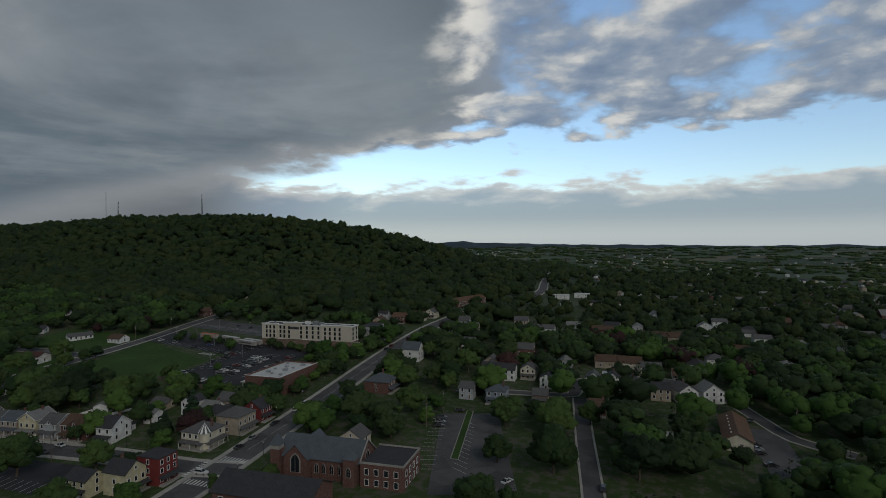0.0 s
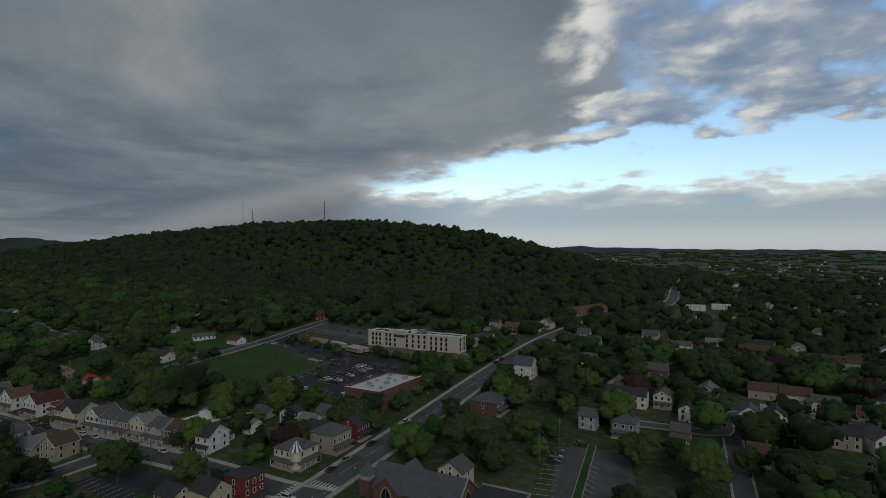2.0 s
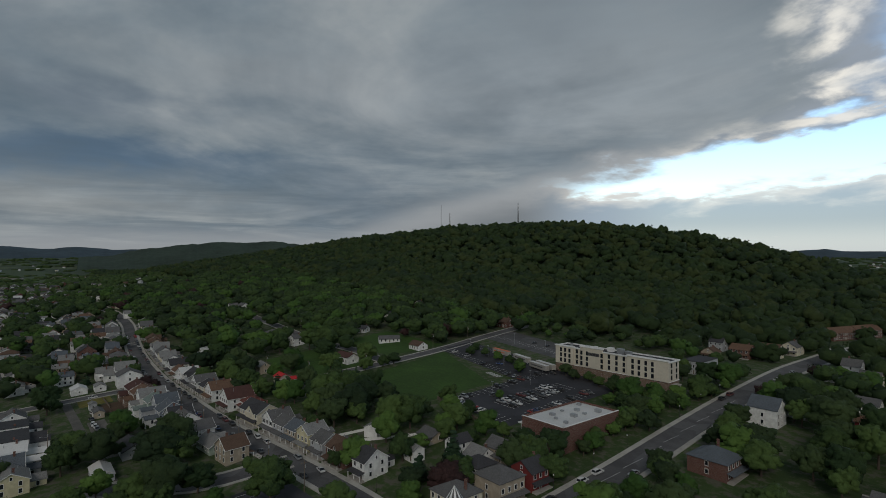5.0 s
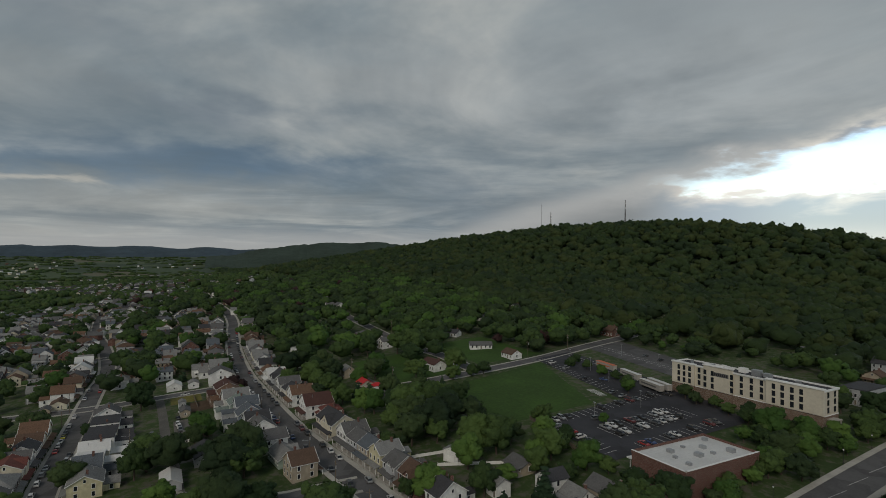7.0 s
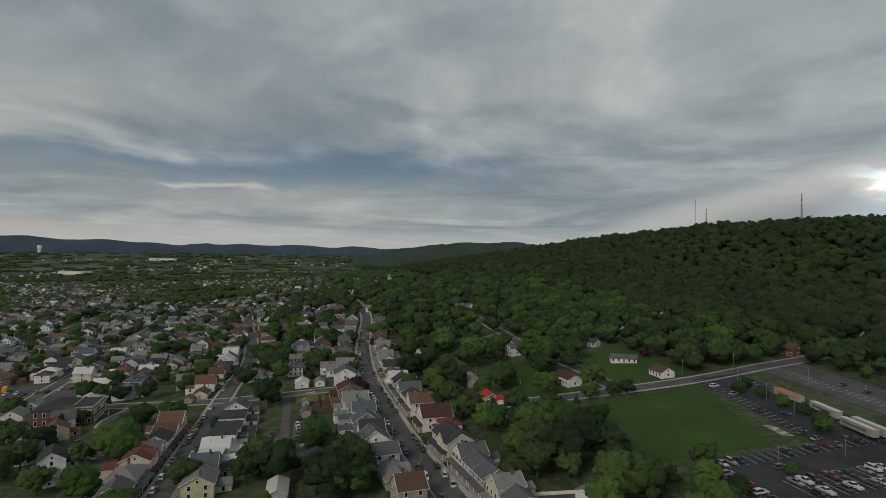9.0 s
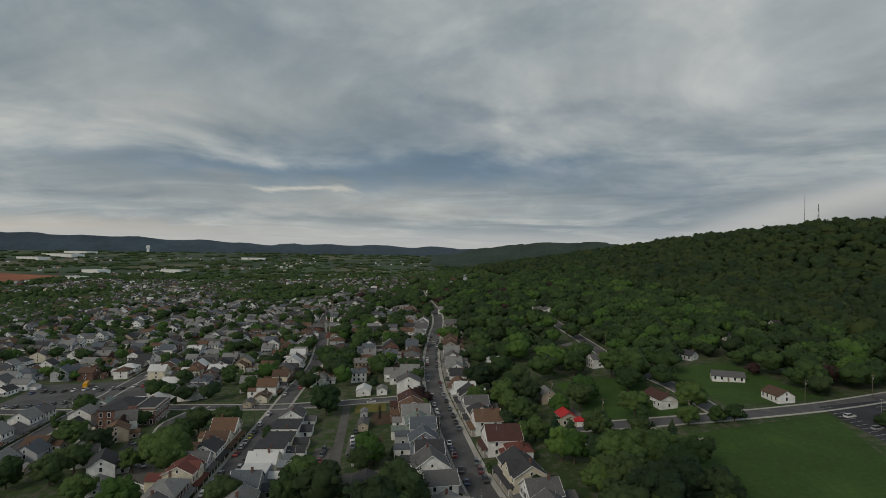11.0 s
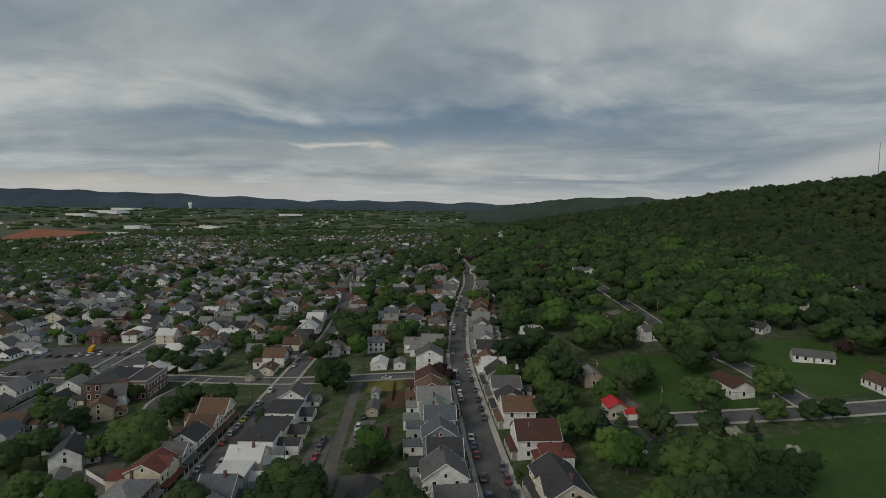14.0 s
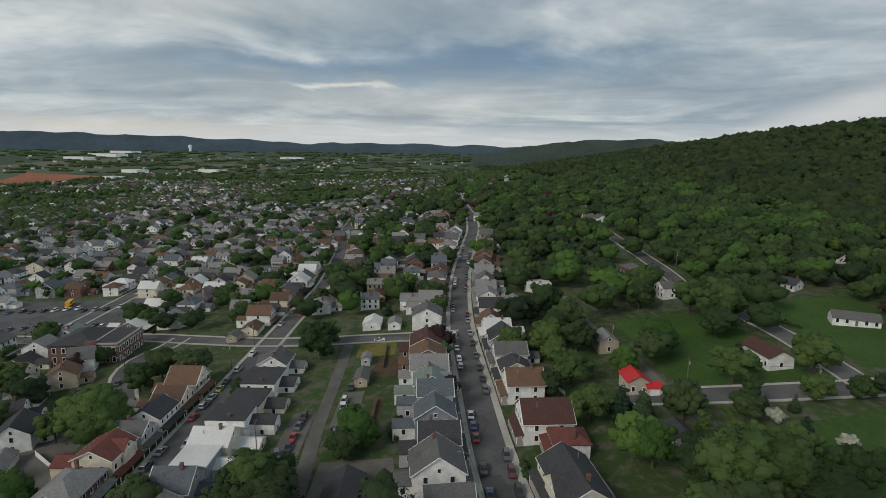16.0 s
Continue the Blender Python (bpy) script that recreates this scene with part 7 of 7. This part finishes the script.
ROAD_TREES = [
    (-247.4, 185.6, 7, "green"), (-246.8, 195, 6.5, "green"), (-246.6, 201, 6.5, "green"), (-244.4, 172.2, 4, "fir"), (-243.3, 178, 4.5, "fir"), (-240.6, 165.7, 7, "dark"), (-239, 171.2, 4, "blossom"), (-231, 172, 6.5, "fir"), (-228, 178, 4, "blossom"),
    (-96, 156, 10, "great"), (-95, 168, 8, "spring"), (-97, 184, 7, "green"), (-97, 214, 8, "dark"), (-98, 226, 9, "green"), (-101, 238, 8, "dark"), (-122, 212, 7, "green"), (-123, 226, 8, "spring"),
    (-124, 238, 7, "green"), (-122, 200, 5, "spring"), (-130, 234, 6, "green"), (-140, 240, 6, "dark"), (-150, 243, 6, "green"), (-162, 243, 5, "green"), (-174, 243, 6, "dark"), (-98, 112, 5, "tall"), (-124, 205, 5, "green"), (-127, 213, 6, "spring"), (-130, 221, 6, "green"), (-126, 231, 6.5, "green"), (-133, 238, 6, "dark"), (-125, 246, 7, "spring"), (-121, 254, 7, "green"), (-120, 262, 6, "green"),
    (-137, 229, 6, "green"), (-141, 236, 6, "dark"), (-147, 238, 6, "green"), (-119.5, 239, 5, "spring"), (-122, 191, 6, "green"), (-120, 182, 5, "dark"), (-128, 270, 6, "green"), (-121, 276, 5, "spring"), (-155, 240, 5, "green"), (-168, 241, 5, "dark")]
for row in (NEAR_TREES, MID_TREES, ROAD_TREES):
    for x, y, h, key in row:
        tree(x, y, h * 1.15, key, rng)

LOW = [crown_arrays(100 + k, kind, 60, 0.36, 8, 3, (0.9, 1.6)) for k, kind in enumerate(("far", "spread", "tall", "far", "conifer"))]
FARP = [crown_arrays(120 + k, kind, 24, 0.5, 6, 1, (1.3, 2.2)) for k, kind in enumerate(("far", "far", "far"))]


singles, spots, hillspots = [], [], []
n_single = 0
gx = -760.0
while gx < 190:
    gy = -260.0
    while gy < 330:
        x, y = gx + rng.uniform(-4, 4), gy + rng.uniform(-4, 4)
        gy += 8.5
        if not in_sight(x, y) or rng.random() > wooded(x, y) or math.hypot(x + 60, y - 60) < 60 or (x > -60 and y < 120):
            continue
        h = rng.uniform(9, 16) if wooded(x, y) > 0.56 else rng.uniform(6, 12.5)
        if not free(x * U, y * U, h * 0.11):
            continue
        d = math.hypot(x + 90, y - 80)
        key = rng.choices(["green", "dark", "spring", "spread", "fir", "tall", "copper", "blossom"], [9, 7, 4, 4, 1.2, 1, 0.35, 0])[0]
        if key == "fir":
            h *= 0.65
        if d < 215 and n_single < 205:
            tree(x, y, h, key, rng)
            n_single += 1
        else:
            kind = {"green": 0, "dark": 3, "spring": 0, "spread": 0, "fir": 4, "tall": 2, "copper": 3, "blossom": 0}[key]
            mat = {"green": 0, "dark": 1, "spring": 2, "spread": 0, "fir": 3, "tall": 0, "copper": 4, "blossom": 2}[key]
            k = h / 9.5
            spots.append((x * U, y * U, gz(x * U, y * U) - 0.2, k * rng.uniform(1.05, 1.4), k, rng.uniform(0, 6.28), kind, mat))
            claimed(x * U, y * U, h * 0.2)
    gx += 8.5
scatter_mesh("town_trees", LOW, spots, [LEAF, LEAF_DARK, LEAF_SPRING, NEEDLES, LEAF_RED], "leafy green trees between the houses", "trees")

def hidden(x, y, z):
    """Whether rising ground stands before a spot, seen from over the town."""
    for ex, ey in ((0, 0), (-75, 97), (-161, 118)):
        f = np.linspace(0.45, 0.97, 14)
        if np.all(79 + (z - 79) * f > height(ex + (x - ex) * f, ey + (y - ey) * f) + 11):
            return False
    return True


gy = 250.0
while gy < 1250:
    gx = -1900.0
    step = 9.8 + max(0, gy - 400) * 0.0145
    while gx < 260:
        x, y = gx + rng.uniform(-0.45, 0.45) * step, gy + rng.uniform(-0.45, 0.45) * step
        gx += step
        if y < 330 and -760 < x < 190:
            continue
        if wooded(x, y) < 0.8 and rng.random() > 0.62:
            continue
        if not in_sight(x, y) or (x > -75 and y > 300 and rng.random() < (0.22 if y < 480 else 0.3)):
            continue
        if min(np.min(np.hypot(p[:, 0] - x * U, p[:, 1] - y * U)) - w for p, w in ROADS[1:2]) < 3 or (y < 640 and (x > -130 or y < 420) and not free(x * U, y * U, 2)):
            continue
        if hidden(x * U, y * U, gz(x * U, y * U) + 20):
            continue
        h = rng.uniform(11.5, 18.5) * (1 + max(0, y - 450) * 0.0006)
        k = h / 9.5
        hillspots.append((x * U, y * U, gz(x * U, y * U) - 1.5, k * rng.uniform(1.1, 1.6), k * rng.uniform(0.85, 1.2), rng.uniform(0, 6.28), rng.choice((0, 1, 2)), rng.choices((0, 1, 2), (5, 2, 3))[0]))
        if x > -75:
            q = hillspots[-1]
            hillspots[-1] = q[:3] + (q[3] * 0.7, q[4] * 0.75) + q[5:]
    gy += step
scatter_mesh("hill_woods", FARP, hillspots, [WOODS, LEAF_DARK, WOODS_OLIVE], "dense green deciduous woods covering the hill", "woods")

# belts of trees over the plain
CLUMP = []
for k in range(3):
    v, f = ICO1
    r2 = np.random.default_rng(200 + k)
    w = [v * (1 + r2.uniform(-0.25, 0.25, (len(v), 1))) * np.array([r2.uniform(3, 6), r2.uniform(3, 6), r2.uniform(3, 5)]) + np.array([r2.uniform(-6, 6), r2.uniform(-6, 6), 3]) for _ in range(3)]
    CLUMP.append((np.concatenate(w), np.concatenate([f + i * len(v) for i in range(3)]), np.tile(v, (3, 1))))
belts = []
for k in range(8600):
    a, d = rng.uniform(-45, 140), 640 * math.exp(rng.uniform(0, 1.95))
    x, y = -math.sin(radians(a)) * d, math.cos(radians(a)) * d
    if (-950 < x < 237 and -325 < y < 412) or (-2375 < x < 325 and 412 <= y < 1560):
        continue
    if noise.noise(Vector((x / 260, y / 130, 3.0))) < -0.22 or (-1790 < x < -1340 and -1100 < y < -750):
        continue
    s = rng.uniform(0.7, 1.3)
    belts.append((x, y, gz(x, y) - 0.8, s * (1 + d / 1500), s, rng.uniform(0, 6.28), rng.choice((0, 1, 2)), rng.choice((0, 0, 1))))
for k in range(2600):
    x, y = rng.uniform(-1750, -940), rng.uniform(-900, 300)
    if rng.random() < 0.3:
        x, y = rng.uniform(-950, -600), rng.uniform(-760, -300)
    if not in_sight(x / U, y / U) or noise.noise(Vector((x / 150, y / 90, 5.0))) < -0.22 or (-1790 < x < -1340 and -1100 < y < -750):
        continue
    s = rng.uniform(0.8, 1.5)
    belts.append((x, y, gz(x, y), s * 0.95, s, rng.uniform(0, 6.28), rng.choice((0, 1, 2)), rng.choice((0, 1, 1))))
scatter_mesh("plain_trees", CLUMP, belts, [WOODS, LEAF], "scattered belts of trees on the plain", "trees")

# small far houses
hv = np.array([(-5, -4, -1), (5, -4, -1), (5, 4, -1), (-5, 4, -1), (-5, -4, 5), (5, -4, 5), (5, 4, 5), (-5, 4, 5), (-5, 0, 8), (5, 0, 8)], float)
hw = np.array([(0, 1, 5), (0, 5, 4), (1, 2, 6), (1, 6, 5), (2, 3, 7), (2, 7, 6), (3, 0, 4), (3, 4, 7), (4, 8, 7), (5, 6, 9)])
hr = np.array([(4, 5, 9), (4, 9, 8), (6, 7, 8), (6, 8, 9)])
rv = hv[4:] * np.array([1.08, 1.12, 1.0]) + np.array([0, 0, 0.15])


def far_houses():
    V, T, M, n = [], [], [], 0
    wl, rl = ["white", "cream", "grey", "tan", "brick"], ["grey", "dark", "pale", "brown", "white"]
    for k in range(7400):
        a, d = rng.uniform(-42, 138), 560 * math.exp(rng.uniform(0, 1.75))
        x, y = -math.sin(radians(a)) * d, math.cos(radians(a)) * d
        if k > 4200:
            x, y = rng.uniform(-1500, -590), rng.uniform(-640, 140)
        y = round(y / 19) * 19 + rng.uniform(-4, 4)
        if noise.noise(Vector((x / 420, y / 260, 9.0))) < 0.02 - (0.25 if -1500 < x < -560 and -700 < y < 80 else 0) or (-2375 < x < -75 and 310 < y < 1560) or (-590 < x < 150 and -270 < y < 412) or (-1790 < x < -1360 and -1090 < y < -770):
            continue
        s = rng.uniform(0.7, 1.05)
        t = rng.choice((0, 0.1, 1.57, 1.6, 0.5))
        c, sn = math.cos(t), math.sin(t)
        for pts, tri, mat in ((hv, hw, rng.choices(range(5), [5, 3, 3, 2, 3])[0]), (np.concatenate([rv]), hr - 4, 5 + rng.choices(range(5), [4, 4, 2, 2, 0.5])[0])):
            q = pts * s
            V.append(np.stack([q[:, 0] * c - q[:, 1] * sn + x, q[:, 0] * sn + q[:, 1] * c + y, q[:, 2] + gz(x, y)], 1))
            T.append(tri + n)
            M += [mat] * len(tri)
            n += len(pts)
    me = big_mesh("far_houses", np.concatenate(V), np.concatenate(T), [WALLS[w] for w in wl] + [ROOFS[r] for r in rl], M)
    tagged(new("far_houses", me), "small far houses scattered over the plain", "houses", kind="stuff")


far_houses()


# ---- radio masts and far ridges ----
def mast(az, dist, tall, r, lattice, label):
    x, y = -math.sin(radians(az)) * dist, math.cos(radians(az)) * dist
    x, y, tall = x * U, y * U, tall * U
    e = thing("radio_mast", label, "radio mast", "radio masts", pose(x, y, gz(x, y)))
    if lattice:
        for k in range(3):
            a = k * 2.094
            part("leg", Shape().beam((r * 1.6 * math.cos(a), r * 1.6 * math.sin(a), -2), (0.35 * math.cos(a), 0.35 * math.sin(a), tall), 0.3, 5), MASTS, e)
        for k in range(10):
            z0, z1 = k * tall / 10, (k + 1) * tall / 10
            f0, f1 = r * 1.6 + (0.35 - r * 1.6) * k / 10, r * 1.6 + (0.35 - r * 1.6) * (k + 1) / 10
            s = Shape()
            for j in range(3):
                a, b = j * 2.094, (j + 1) * 2.094
                s.beam((f0 * math.cos(a), f0 * math.sin(a), z0), (f1 * math.cos(b), f1 * math.sin(b), z1), 0.17, 4)
            part("brace", s, MASTS, e)
        for z in (0.72, 0.86):
            part("antenna", Shape().tube(0.8, 0, tall * z, tall * z + 3, 0.5, 0.5, 8), TRIM, e)
    else:
        part("pole", Shape().tube(0, 0, -2, tall, 0.5, 0.4, 6), MASTS, e)
        part("antenna", Shape().tube(0, 0, tall, tall + 5, 0.12, 0.06, 6), MASTS, e)


mast(49.0, 1120, 52, 1.9, True, "steel lattice radio mast on the wooded hilltop")
mast(49.95, 1180, 80, 1.0, False, "slender guyed radio mast on the wooded hilltop")
mast(42.0, 1010, 50, 1.3, True, "thin lattice radio mast with antennas on the hilltop")


def ridge(name, a0, a1, dist, tops, label, mat):
    """A far wooded ridge, a solid rise with its crest line by bearing."""
    n = 120
    s, v = Shape(), []
    for k in range(n + 1):
        a = a0 + (a1 - a0) * k / n
        h = float(np.interp(k / n, np.linspace(0, 1, len(tops)), tops)) + 16 * noise.noise(Vector((a * 0.35, 0, 1.0))) + 5 * noise.noise(Vector((a * 1.7, 0, 2.0))) + 2 * noise.noise(Vector((a * 7, 0, 2.0)))
        for d, q in ((-420, -10), (-180, 0.6), (0, 1.0), (160, 0.6), (350, -60)):
            r = dist + d
            z = q if q < 0 else h * q
            v.append((-math.sin(radians(a)) * r, math.cos(radians(a)) * r, z))
    f = [(i * 5 + k, i * 5 + k + 1, (i + 1) * 5 + k + 1, (i + 1) * 5 + k) for i in range(n) for k in range(4)]
    s.add(v, f)
    solid(name, s, mat, label, "hills", kind="structure")


# The west and north ridges carry haze as a blue base colour.
ridge("backdrop_west", 62, 150, 4450, [98, 102, 114, 126, 122, 146, 166, 160, 172, 170], "distant wooded blue-green ridge on the horizon", HAZEHILL)
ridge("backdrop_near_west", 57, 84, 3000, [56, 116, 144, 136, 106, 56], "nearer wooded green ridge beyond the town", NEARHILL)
ridge("backdrop_north", -40, 35, 4500, [64, 68, 72, 70, 78, 91, 108, 116, 114], "distant low blue ridge on the horizon", HAZEHILL)


def water_tower():
    a, d = 111.6, 4000
    x, y = -math.sin(radians(a)) * d, math.cos(radians(a)) * d
    e = thing("water_tower", "pale water tower standing on the far plain", "water tower", at=pose(x, y, gz(x, y)))
    part("shaft", Shape().tube(0, 0, -2, 26, 8, 8, 12), TRIM, e)
    part("tank", Shape().tube(0, 0, 26, 42, 12, 12, 16).tube(0, 0, 42, 46, 12, 3, 16), TRIM, e)


water_tower()


# ---- the far plain ----
sheet("bare_soil", [(-1420, -860), (-1340, -640), (-1110, -620), (-1095, -690)], SOIL, "bare red-brown construction soil on the far plain", "soil", 1.5, 30)


def big_shed(x, y, w, d, h, turn):
    e = thing("warehouse", "long low white warehouse on the far plain", "warehouse", "far warehouses", pose(x * U, y * U, gz(x * U, y * U), 0, 0, turn))
    part("wall", Shape().box(-w / 2, -d / 2, -3, w / 2, d / 2, h), WALLS["white"], e)
    part("roof", Shape().box(-w / 2 - 0.5, -d / 2 - 0.5, h, w / 2 + 0.5, d / 2 + 0.5, h + 0.8), ROOFS["white"], e)


for x, y, w, d, h, turn in ((-2300, -1200, 240, 60, 12, 60), (-2050, -1150, 160, 50, 10, 60), (-2600, -1300, 200, 60, 12, 60), (-1500, -655, 80, 40, 9, 60), (-1560, -490, 90, 30, 9, 60), (-1250, -560, 70, 30, 8, 50), (-2400, -500, 120, 30, 10, 80)):
    big_shed(x, y, w, d, h, turn)
